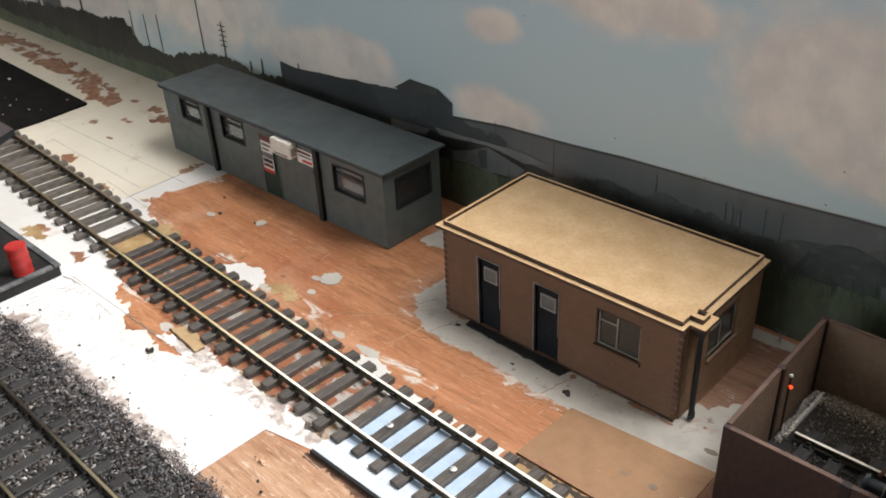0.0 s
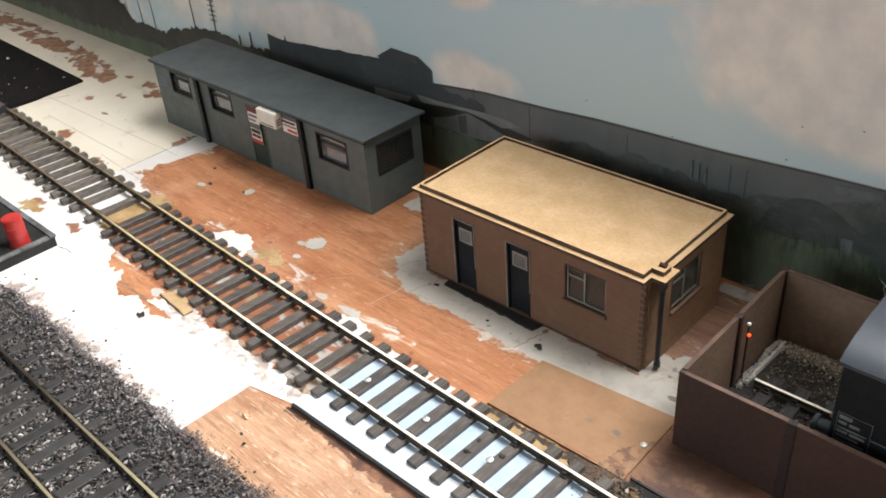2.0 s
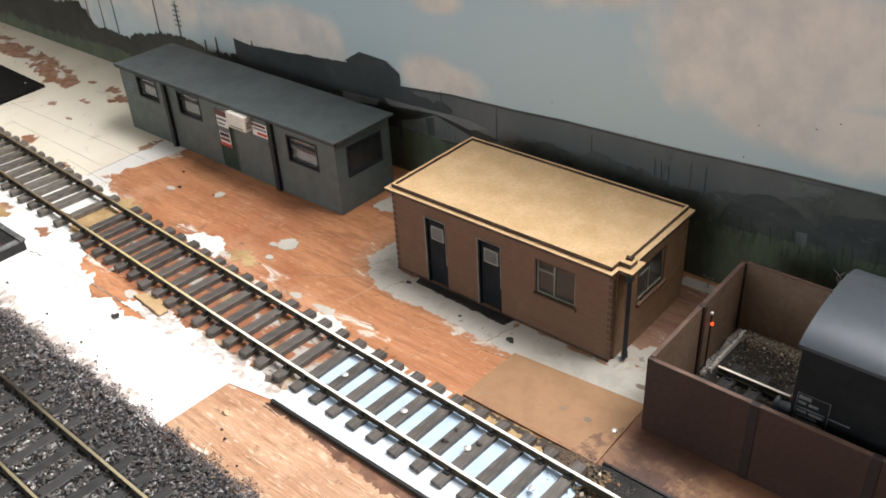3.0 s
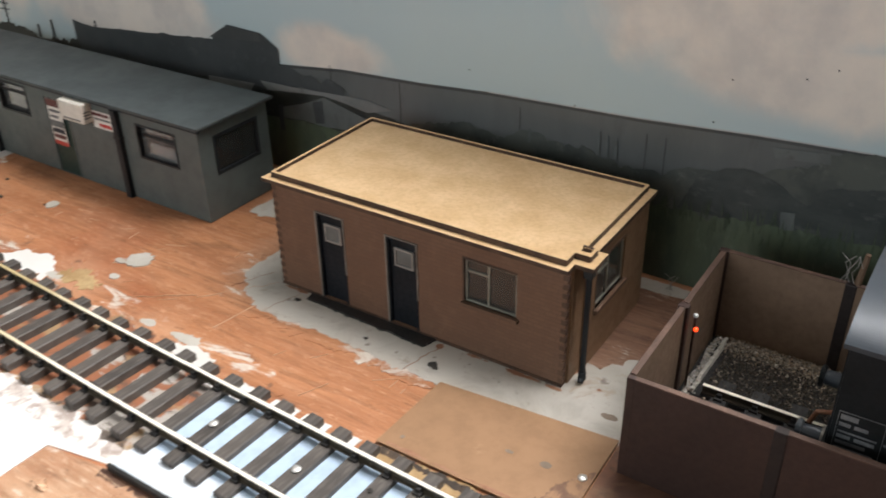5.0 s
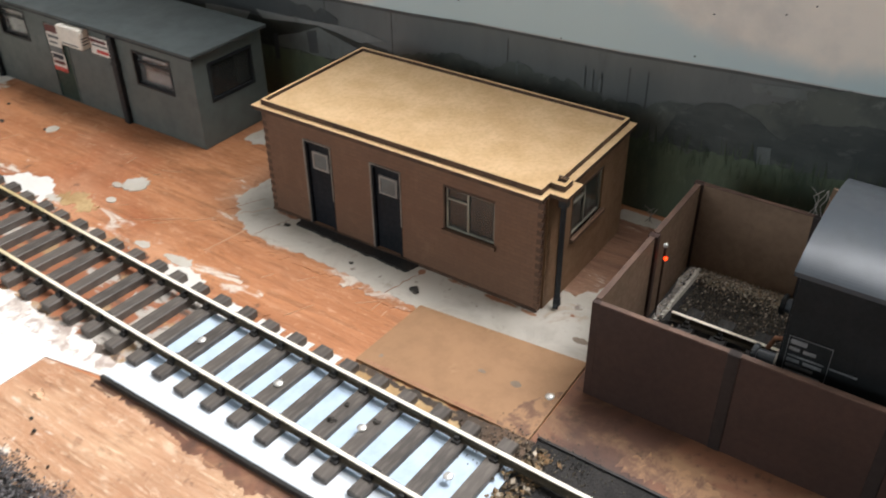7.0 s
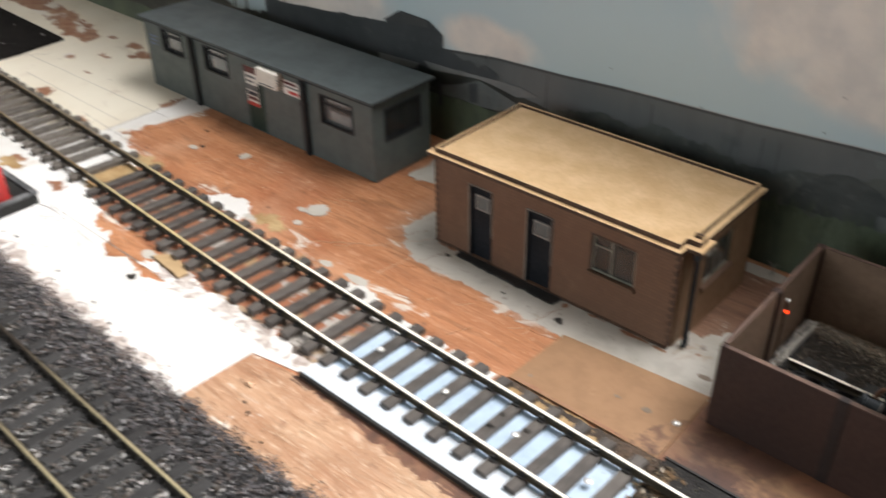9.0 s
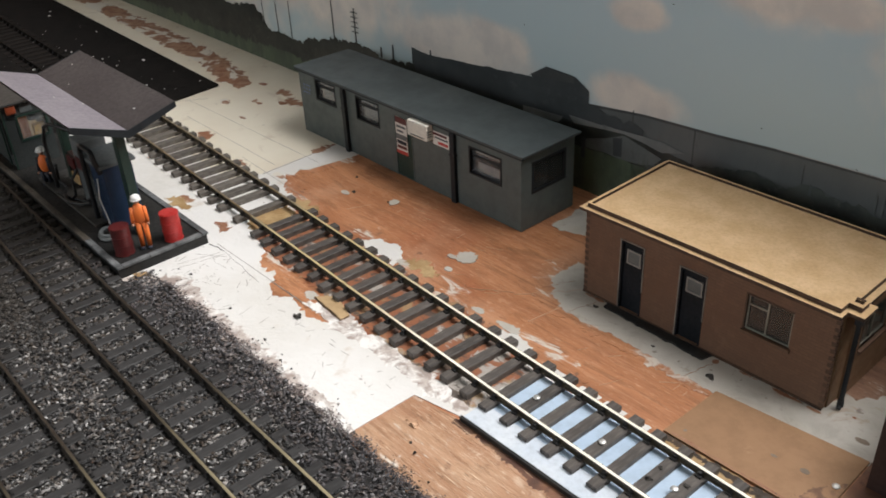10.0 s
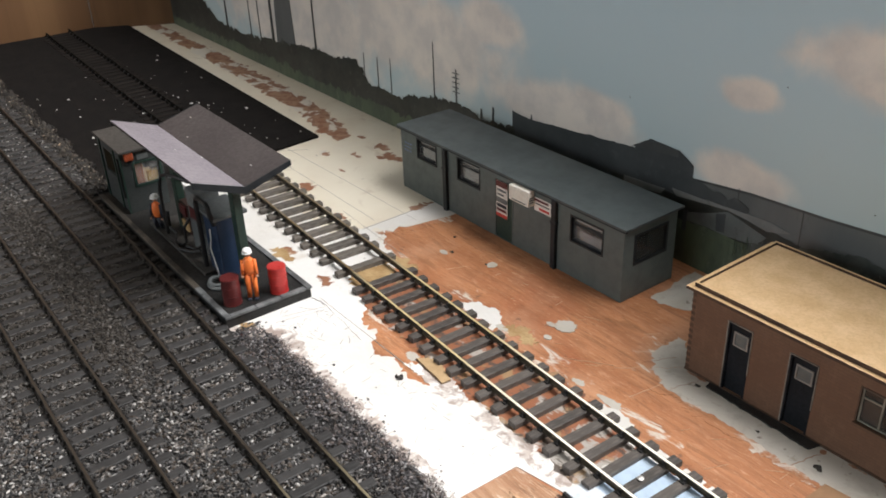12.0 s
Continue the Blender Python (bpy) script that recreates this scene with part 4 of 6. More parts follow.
scr = random.Random(23)
for k in range(34):
    x, y, a, w = scr.uniform(-27.5, -10.8), scr.uniform(13.9, 17.5), scr.gauss(0.9, 0.5), scr.uniform(0.08, 0.45) * scr.choice((1, 1, 2.2))
    if x > -18.3 and y > 15.2:
        continue
    u, v = math.cos(a), math.sin(a)
    layer("scratch", [(x, y), (x + u * w, y + v * w), (x + u * w - 0.006 * v, y + v * w + 0.006 * u), (x - 0.012 * v, y + 0.012 * u)], 0.0, 0.018, M_SCRATCH, "fine pale scratch in the plywood", "scratch")
for y0, many in ((7.95, 9), (8.0, 8)):
    for k in range(many):
        x = (-26.95 if many == 9 else -26.15) + scr.uniform(-0.1, 0.1)
        y, a, w = y0 + 0.115 * k + scr.uniform(-0.03, 0.03), scr.choice((0.1, 0.3, 1.5, 1.8, 2.6)), scr.uniform(0.12, 0.3)
        u, v = math.cos(a), math.sin(a)
        layer("pencil_stroke", [(x, y), (x + u * w, y + v * w), (x + u * w - 0.012 * v, y + v * w + 0.012 * u), (x - 0.014 * v, y + 0.014 * u)], 0.0, 0.0238, M_SCUFF, "faint pencil stroke on the filler", "pencil mark")
for x0, y0, x1, y1 in ((-27.53, 7.83, -27.11, 9.85), (-27.75, 8.2, -27.3, 9.9), (-26.97, 9.2, -26.25, 9.3), (-24.11, 7.78, -23.95, 8.05), (-27.9, 9.0, -26.9, 9.7)):
    layer("pencil_stroke", [(x0, y0), (x1, y1), (x1 - 0.012, y1 + 0.012), (x0 - 0.016, y0 + 0.012)], 0.0, 0.0239, M_SCUFF, "faint pencil stroke on the filler", "pencil mark")
for k in range(60):
    x, y, a, w = rng.uniform(-29, -17), rng.uniform(7.7, 9.6), rng.uniform(0, 3.1), rng.uniform(0.05, 0.4)
    u, v = math.cos(a) * w, math.sin(a) * w
    layer("scratch", [(x, y), (x + u, y + v), (x + u - 0.012 * v / w, y + v + 0.012 * u / w), (x - 0.02 * v / w, y + 0.02 * u / w)], 0.0, 0.0235, M_SCUFF, "fine grey scratch in the filler", "scratch")
for x0, y0, x1, y1, w in ((-28, 9.95, -16.4, 10.05, 0.025), (-31.8, 14.3, -31.95, 18.25, 0.045), (-40.2, 15.2, -32.2, 15.15, 0.02), (-42.6, 15.6, -41.6, 17.1, 0.03), (-43.5, 16.3, -31, 16.6, 0.02), (-34, 14.6, -28.6, 14.3, 0.02)):
    d = Vector((y0 - y1, x1 - x0)).normalized() * w / 2
    layer("board_joint", [(x0 - d.x, y0 - d.y), (x1 - d.x, y1 - d.y), (x1 + d.x, y1 + d.y), (x0 + d.x, y0 + d.y)], 0.0, 0.0245, M_SCUFF, "thin pencil-dark joint across the filler", "joint")

spl = random.Random(31)
bm = bmesh.new()
for k in range(230):
    x, y, w = spl.uniform(-15.9, -6), spl.uniform(7.2, 9.7), spl.uniform(0.08, 0.5) * spl.choice((0.6, 1, 1))
    a, t = spl.gauss(-0.02, 0.05), spl.uniform(0.004, 0.014)
    u, v = math.cos(a), math.sin(a)
    h = spl.uniform(0.001, 0.006)
    fuse(bm, prism([(x - u * w, y - v * w), (x - 0.3 * u * w + t * v, y - 0.3 * v * w - t * u), (x + u * w, y + v * w), (x + 0.2 * u * w - t * v, y + 0.2 * v * w + t * u)], 0.0, 0.013 + h))
tagged(part("splinters", bm, M_SPLINTER), "torn wood splinters on the bare plywood", "splinters", "", "stuff")
tagged(part("card_sheet", prism([(-10.5, 13.32), (-6.2, 13.35), (-6.25, 15.98), (-10.42, 15.62)], 0.022, 0.085), M_CARD), "flat tan card sheet on the board", "card sheet")
layer("ground_paint", ragged([(-6.18, 13.3), (40, 13.2), (40, 22.2), (-5.8, 22.2), (-5.8, 16.2), (-6.22, 16.0)], 0.02, 0.3, 5.0), 0.0, 0.06, M_MUD, "dark reddish brown painted ground by the fence", "ground")
tagged(part("foam_board", box(-14.55, -6.05, 10.72, 12.72, 0.026, 0.085, 0.01), M_FOAM), "pale blue foam sheet under the track", "foam sheet")
tagged(part("foam_board", box(-14.6, -5.9, 9.9, 10.715, 0.026, 0.10, 0.01), M_FOAM_WHITE), "white foam strip under the sleeper ends", "foam sheet")
tagged(part("edge_strip", box(-14.62, -5.9, 9.80, 9.895, 0.013, 0.16, 0.01), M_BLACK), "thin black edge strip along the foam", "strip")
for k, (x0, x1, y0, y1) in enumerate(((-13.2, -12.5, 12.75, 13.25), (-12.3, -11.6, 12.76, 13.24), (-11.4, -10.8, 12.75, 13.22), (-14.4, -13.5, 12.75, 13.3))):
    layer("filler_spot", ragged([(x0, y0), (x1, y0), (x1, y1), (x0, y1)], 0.05, 0.1, 60 + k), 0.0, 0.03, M_FILLER, "white filler between the sleeper ends")
layer("glue_stain", ragged([(-10.4, 12.78), (-6.2, 12.75), (-5.2, 12.3), (-5.0, 12.7), (-6.2, 13.3), (-10.4, 13.28)], 0.06, 0.1, 71), 0.0, 0.03, M_GLUE, "sandy glue and crumbs beside the track", "glue")
layer("dirt_smear", ragged([(-7.6, 12.95), (-5.9, 12.72), (-5.0, 12.9), (-5.2, 13.3), (-5.8, 13.55), (-6.2, 13.4), (-6.8, 13.36), (-7.4, 13.2)], 0.2, 0.06, 76), 0.0, 0.075, M_DIRT, "dark dirt and crumbs at the card corner", "dirt")
layer("dirt_smear", ragged([(-10.3, 13.12), (-8.6, 13.1), (-7.2, 12.98), (-6.3, 12.9), (-6.2, 13.3), (-10.3, 13.3)], 0.12, 0.05, 152), 0.0, 0.034, M_DIRT, "dark crumbly dirt along the card edge", "dirt")
layer("dirt_smear", ragged([(-10.3, 13.37), (-7.0, 13.39), (-7.0, 13.43), (-10.3, 13.43)], 0.03, 0.05, 79, (1, 3)), 0.0855, 0.088, M_STAIN, "brown dirty rim of the card", "dirt")
# ragged dark rim: dirt together with the shade beside the strip, as colour
layer("dirt_smear", ragged([(-14.7, 9.62), (-12.0, 9.52), (-9.0, 9.42), (-6.2, 9.3), (-6.2, 9.79), (-14.6, 9.79)], 0.2, 0.05, 101, (3, 4)), 0.0, 0.0135, M_MUD, "dark dirt and painted shade along the edge of the foam", "dirt")
layer("ground_paint", ragged([(-6.04, 9.7), (40, 9.4), (40, 13.35), (-6.04, 13.46)], 0.05, 0.2, 73, (1, 2, 3)), 0.0, 0.10, M_BED, "dark dirty ground where the track goes on", "ground")

layer("dirt_smear", ragged([(-6.95, 13.37), (-6.23, 13.37), (-6.25, 14.9), (-6.6, 14.5), (-6.85, 14.0)], 0.16, 0.05, 151, (0, 1)), 0.0855, 0.0885, M_SCUFFED, "dark brown scuff on the card corner", "dirt")
layer("ground_paint", spot(-3.5, 13.95, 1.0, 0.3, 0.3, 161, 24), 0.0, 0.0635, M_SCUFFED, "tan patch rubbed through the brown ground paint", "ground")
layer("edge_strip", [(-6.05, 13.43), (6, 13.36), (6, 13.42), (-6.05, 13.49)], 0.06, 0.15, M_BLACK, "thin black edge along the dark track bed", "strip")
layer("ground_paint", ragged([(-45.2, 6.0), (-42.1, 6.0), (-42.1, 9.9), (-43.6, 9.9), (-45.2, 7.8)], 0.08, 0.1, 77), 0.0, 0.031, M_BED, "dark oily ground at the platform end", "ground")
layer("grime_edge", ragged([(-28.2, 6.2), (-16.3, 7.0), (-16.35, 7.5), (-18.5, 7.75), (-22, 7.8), (-24.5, 7.75), (-27.0, 8.0), (-27.6, 7.3), (-28.4, 6.9)], 0.22, 0.08, 81), 0.0, 0.0245, M_GRIME, "grey-brown grime along the ballast edge", "grime")

layer("grime_edge", ragged([(-22.5, 10.0), (-20.0, 9.9), (-17.0, 9.95), (-14.8, 10.0), (-14.75, 10.7), (-18.0, 10.75), (-22.0, 10.6)], 0.22, 0.07, 83), 0.0, 0.0248, M_GRIME, "dirty filler along the sleeper ends", "grime")
for k, (x, y, rx, ry) in enumerate(((-40.6, 17.5, 0.5, 0.3), (-39.2, 18.6, 0.4, 0.16), (-38.0, 17.0, 0.3, 0.14), (-33.5, 14.2, 0.5, 0.15), (-31.2, 14.7, 0.35, 0.2), (-32.2, 10.9, 0.4, 0.14))):
    layer("glue_stain", spot(x, y, rx, ry, 0.25, 120 + k, 14), 0.0, 0.0262, M_FLAKED, "small flaked patch in the cream filler", "flaked filler")
for k, (x0, y0, x1, y1, w) in enumerate(((-11.45, 15.6, -11.15, 16.9, 0.05), (-15.9, 15.75, -15.5, 16.9, 0.03), (-17.4, 16.1, -16.9, 17.2, 0.03), (-17.8, 15.2, -16.4, 16.9, 0.025), (-19.6, 14.1, -17.9, 15.3, 0.02), (-28.2, 9.72, -27.4, 9.82, 0.09), (-27.6, 9.85, -24.6, 9.62, 0.02))):
    many = 9
    side = Vector((y0 - y1, x1 - x0)).normalized()
    way = [Vector((x0, y0)).lerp(Vector((x1, y1)), j / many) + side * 0.09 * noise.noise((j * 0.9, k * 3.7, 2.0)) for j in range(many + 1)]
    rim_a = [p + side * w * (0.35 + 0.5 * abs(noise.noise((j * 1.3, k, 5.0)))) for j, p in enumerate(way)]
    layer("crack", [tuple(p) for p in way] + [tuple(p) for p in reversed(rim_a)], 0.0, 0.0262, M_DEBRIS if k > 4 else M_STAIN if k < 3 else M_SCRATCH, "thin crack across the filler", "crack")
for k, (x, y, rx, ry) in enumerate(((-9.0, 16.86, 0.45, 0.045), (-10.2, 16.88, 0.3, 0.035), (-8.2, 16.84, 0.2, 0.05), (-11.2, 16.78, 0.10, 0.10), (-7.3, 17.3, 0.07, 0.05), (-15.8, 16.88, 0.4, 0.04))):
    layer("dirt_smear", spot(x, y, rx, ry, 0.07, 140 + k, 14), 0.0, 0.0266, M_STAIN, "brown dirt chipped along the building foot", "dirt")
# ---- black mat ----
mat_out = [(-76.45, 7.05), (-43.9, 7.0), (-42.5, 9.8), (-42.5, 15.7), (-42.75, 18.4), (-57.7, 18.8), (-75.0, 19.3), (-76.25, 17.0)]
tagged(part("track_mat", prism(mat_out, 0.023, 0.15), M_MAT), "matt black foam mat with white crumbs", "mat")
bm = bmesh.new()
for k in range(66):
    x, y = rng.uniform(-66, -43), rng.uniform(8, 18.3)
    if k > 36:
        x, y = rng.gauss(-50, 4), rng.gauss(15.5, 1.3)
    if not (-70 < x < -42.7 and 7.6 < y < 18.2):
        continue
    r = rng.uniform(0.012, 0.05) * rng.choice((0.7, 1, 1, 2.1))
    flake = ball((x, y, 0.155), r, (rng.uniform(0.9, 1.9), rng.uniform(0.7, 1.5), 0.4), None, 0, 1)
    for v in flake.verts:
        v.co += 0.4 * r * noise.noise_vector(v.co * 11)
    fuse(bm, flake)
tagged(part("crumbs", bm, M_FILLER), "scattered white crumbs on the black mat", "crumbs", "", "stuff")


# ---- tracks ----
def centre(points):
    """A smooth line y(x) through points."""
    xs, ys = zip(*sorted(points))
    def at(x):
        k = max(1, min(len(xs) - 2, int(np.searchsorted(xs, x))))
        a, b, c = (xs[k - 1], ys[k - 1]), (xs[k], ys[k]), (xs[k + 1], ys[k + 1])
        return (a[1] * (x - b[0]) * (x - c[0]) / ((a[0] - b[0]) * (a[0] - c[0])) + b[1] * (x - a[0]) * (x - c[0]) / ((b[0] - a[0]) * (b[0] - c[0]))
                + c[1] * (x - a[0]) * (x - b[0]) / ((c[0] - a[0]) * (c[0] - b[0])))
    return at


RAIL = [(-0.08, 0.0), (0.08, 0.0), (0.08, 0.025), (0.026, 0.05), (0.022, 0.135), (0.048, 0.155), (0.048, 0.195), (0.028, 0.208), (-0.028, 0.208), (-0.048, 0.195), (-0.048, 0.155), (-0.022, 0.135), (-0.026, 0.05), (-0.08, 0.025)]


def rail(parent, at, off, x0, x1, z, material, step=1.0):
    bm = bmesh.new()
    many = max(2, int((x1 - x0) / step))
    rings = []
    for k in range(many + 1):
        x = x0 + (x1 - x0) * k / many
        slope = (at(x + 0.5) - at(x - 0.5))
        side = Vector((-slope, 1, 0)).normalized()
        rings.append([bm.verts.new(Vector((x, at(x), z + h)) + side * (off + w)) for w, h in RAIL])
    n = len(RAIL)
    for a, b in zip(rings, rings[1:]):
        for j in range(n):
            f = bm.faces.new((a[j], b[j], b[(j + 1) % n], a[(j + 1) % n]))
            f.material_index = 0 if j in (7, 8) else 1
    bm.faces.new(rings[0]), bm.faces.new(rings[-1])
    return part("rail", bm, material, parent)


def sleeper_mesh(parent, long, wide, z0, z1, gauge, material):
    bm = box(-wide / 2, wide / 2, -long / 2, long / 2, z0, z1)
    top = [f for f in bm.faces if f.normal.z > 0.9]
    bmesh.ops.bevel(bm, geom=list({e for f in top for e in f.edges}), offset=0.02, segments=1, affect="EDGES")
    for y in (-gauge / 2, gauge / 2):
        for s in (-1, 1):
            box(-0.085, 0.085, y + s * 0.095 - 0.06, y + s * 0.095 + 0.06, z1 - 0.01, z1 + 0.055, 0, bm, 1)
            box(-0.05, 0.05, y + s * 0.06 - 0.04, y + s * 0.06 + 0.04, z1 + 0.05, z1 + 0.135, 0, bm, 1)
    return part("sleeper", bm, [material, M_BLACK], parent)


def track(label, at, xs, rails, gauge, long, wide, z0, z1, m_rail, m_sleeper, seed):
    ob = thing("railway_track", label, "railway track")
    for x0, x1 in rails:
        for off in (-gauge / 2, gauge / 2):
            rail(ob, at, off, x0, x1, z1, m_rail)
    rnd, first = random.Random(seed), None
    for x in xs:
        turn = math.degrees(math.atan(at(x + 0.5) - at(x - 0.5))) + rnd.uniform(-1.2, 1.2)
        place = (x + rnd.uniform(-0.04, 0.04), at(x) + rnd.uniform(-0.03, 0.03), 0)
        if first is None:
            first = sleeper_mesh(ob, long, wide, z0, z1, gauge, m_sleeper)
            first.matrix_basis = pose(place[0] * C, place[1] * C, 0, 0, 0, turn)
        else:
            again(first, place, turn)
    return ob


MAIN = centre([(-77, 14.1), (-52, 13.35), (-37, 12.95), (-24, 12.3), (-14, 11.85), (-5, 11.6), (8, 11.4), (40, 11.2)])
GAUGE = 1.72
step = 0.79
main_x = [-13.59 + (0.808 if k < 0 else step) * k for k in range(-17, 10)]
track("older track with worn sleepers and dull rails", MAIN, [-28.85] + [-30.15 - 0.845 * k for k in range(15)], [(-42.2, -28.24)], GAUGE, 2.66, 0.33, 0.028, 0.235, M_RAIL_WORN, M_SLEEPER_WORN, 11)
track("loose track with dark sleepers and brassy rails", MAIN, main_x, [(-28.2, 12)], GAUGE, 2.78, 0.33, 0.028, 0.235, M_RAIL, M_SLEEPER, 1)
track("weathered track set in the black mat", MAIN, [-43.1 - step * k for k in range(42)], [(-76.3, -42.25)], GAUGE, 2.78, 0.33, 0.152, 0.20, M_RAIL_MAT, M_SLEEPER_MAT, 2)
NEAR_A = centre([(-75, 5.15), (-45, 4.95), (-34, 4.9), (-26, 4.7), (-18, 4.63), (0, 4.55), (30, 4.5)])
NEAR_B = centre([(-75, 0.75), (-45, 0.68), (-31.5, 0.6), (-21, 0.58), (0, 0.55), (30, 0.5)])
FIRST, PITCH = (-20.8, -22.95), 0.835
for k, line in enumerate((NEAR_A, NEAR_B)):
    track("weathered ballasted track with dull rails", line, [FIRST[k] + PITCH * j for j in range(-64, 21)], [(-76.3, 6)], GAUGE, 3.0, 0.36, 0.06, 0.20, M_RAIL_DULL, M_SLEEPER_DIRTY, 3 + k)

# ---- ballast: a bed and loose stones ----
edge = ragged([(-76.4, -2.5), (8, -2.4), (8, 6.85), (-16.3, 7.1), (-26.6, 7.1), (-28.0, 6.25), (-43.5, 6.4), (-44.5, 6.75), (-60, 6.85), (-76.4, 6.85)], 0.14, 0.12, 12.0, (1, 9))
tagged(part("ballast_bed", prism(edge, 0.024, 0.10), M_BED), "dark ground under the track ballast", "ballast", "", "structure")


def stones(name, label, many, inside, z, size, material, seed, heap=0.0, form=(1, 1, 1)):
    """Many small angular stones in one mesh; form stretches each along its own axes."""
    rs = np.random.RandomState(seed)
    pts = inside(rs, many)
    many = len(pts)
    shape = np.array([(1, 0, 0), (0, 1, 0), (-1, 0, 0), (0, -1, 0), (0.15, 0.1, 0.8), (-0.1, -0.15, -0.8)], float)
    faces = np.array([(0, 1, 4), (1, 2, 4), (2, 3, 4), (3, 0, 4), (1, 0, 5), (2, 1, 5), (3, 2, 5), (0, 3, 5)])
    r = size * rs.uniform(0.55, 1.35, (many, 1, 1))
    jit = shape[None] * rs.uniform(0.65, 1.35, (many, 6, 1)) + rs.uniform(-0.22, 0.22, (many, 6, 3))
    jit = jit * np.array(form)
    a = rs.uniform(0, 2 * np.pi, many)
    t = rs.uniform(-0.7, 0.7, many)
    ca, sa, ct, st = np.cos(a), np.sin(a), np.cos(t), np.sin(t)
    rot = np.zeros((many, 3, 3))
    rot[:, 0, 0], rot[:, 0, 1], rot[:, 1, 0], rot[:, 1, 1], rot[:, 2, 2] = ca, -sa, sa, ca, 1
    tip = np.zeros((many, 3, 3))
    tip[:, 0, 0], tip[:, 1, 1], tip[:, 1, 2], tip[:, 2, 1], tip[:, 2, 2] = 1, ct, -st, st, ct
    v = np.einsum("nij,njk,nlk->nli", rot, tip, jit * r)
    v += np.concatenate([pts, (z + rs.uniform(-0.03, 0.05 + heap, many))[:, None]], 1)[:, None]
    f = faces[None] + 6 * np.arange(many)[:, None, None]
    mesh = bpy.data.meshes.new(name)
    mesh.from_pydata((v.reshape(-1, 3) * C).tolist(), [], f.reshape(-1, 3).tolist())
    mesh.materials.append(material)
    return tagged(new(name, mesh), label, "ballast", "", "stuff")


def on_ballast(rs, many):
    x = np.concatenate([rs.uniform(-46, -8, int(many * 0.72)), rs.uniform(-76.2, -46, int(many * 0.28))])
    y = rs.uniform(-2.4, 7.3, len(x))
    keep = ~((y > 6.2) & (x < -27.9) & (x > -44)) & (y < np.where(x < -44, 6.85, 7.25) + 0.2 * np.sin(x * 2.3) * np.sin(x * 0.7))
    for line, first in zip((NEAR_A, NEAR_B), FIRST):
        c = np.array([line(v) for v in x])
        d = np.abs(y - c)
        keep &= np.abs(d - GAUGE / 2) > 0.13
        between = (np.abs(((x - first) / PITCH) % 1 - 0.5) < 0.29) | (d > 1.5 + 0.15 * np.sin(9 * x))
        keep &= between | (rs.uniform(0, 1, len(x)) < 0.035)
    return np.stack([x, y], 1)[keep]


def on_shoulder(rs, many):
    p = on_ballast(rs, many)
    return p[(p[:, 1] > 5.9 + 0.3 * np.sin(1.3 * p[:, 0])) & (p[:, 0] > -30)]


def off_shoulder(rs, many):
    p = on_ballast(rs, many)
    return p[~((p[:, 1] > 5.9 + 0.3 * np.sin(1.3 * p[:, 0])) & (p[:, 0] > -30))]


stones("ballast", "loose grey stone ballast chips between the rails", 165000, off_shoulder, 0.100, 0.056, M_STONE, 3, 0.05, (1.5, 0.72, 0.8))
stones("ballast", "darker fine ballast along the shoulder", 125000, on_shoulder, 0.105, 0.044, M_STONE_DARK, 4, 0.07, (1.35, 0.75, 0.85))


def strays(rs, many):
    x = rs.uniform(-28, -9, many)
    return np.stack([x, 7.35 + np.abs(rs.normal(0, 0.35, many))], 1)


def by_mat(rs, many):
    x = rs.uniform(-76.2, -43.3, many)
    return np.stack([x, 6.95 + rs.normal(0, 0.17, many) + 0.12 * np.sin(1.7 * x)], 1)


def dirt_crumbs(rs, many):
    x = rs.normal(-5.9, 0.7, many)
    return np.stack([x, 12.95 + rs.normal(0, 0.3, many) + 0.12 * np.maximum(0, x + 6)], 1)


stones("spilled_ballast", "brownish ballast spilled against the black mat", 5200, by_mat, 0.15, 0.075, M_SPILL, 14, 0.06)
stones("plaster_crumbs", "cream plaster crumbs along the torn mat edge", 150, by_mat, 0.20, 0.05, M_PALE_STONE, 24, 0.05)
stones("dirt_crumbs", "dark and sandy crumbs by the card corner", 900, dirt_crumbs, 0.09, 0.020, M_YARD_STONE, 15, 0.02)
def front_strays(rs, many):
    x = rs.uniform(-16.2, -9, many)
    return np.stack([x, 7.3 + np.abs(rs.normal(0, 0.28, many))], 1)


def foam_end(rs, many):
    return np.stack([-5.75 + rs.normal(0, 0.16, many), rs.uniform(10.9, 13.2, many)], 1)


stones("plaster_lumps", "tan and cream plaster lumps at the foam end", 280, foam_end, 0.12, 0.06, M_LUMP, 27, 0.04, (1.3, 0.8, 0.6))
def front_dust(rs, many):
    x = rs.uniform(-27.0, -8, many)
    return np.stack([x, 7.15 + np.abs(rs.normal(0, 0.2, many)) * (0.5 + 0.5 * np.sin(2.1 * x) ** 2)], 1)


stones("ballast_dust", "fine purplish grey ballast dust at the shoulder edge", 9000, front_dust, 0.035, 0.022, M_DUST, 28, 0.02)
stones("stray_ballast", "stray ballast stones on the bare plywood", 40, front_strays, 0.022, 0.026, M_SPILL, 18)
stones("stray_ballast", "stray ballast stones fallen on the filler", 45, strays, 0.04, 0.045, M_STONE, 8)

# ---- brown building ----
BX0, BX1, BY0, BY1, BZ = -16.31, -8.06, 16.95, 21.1, 3.05


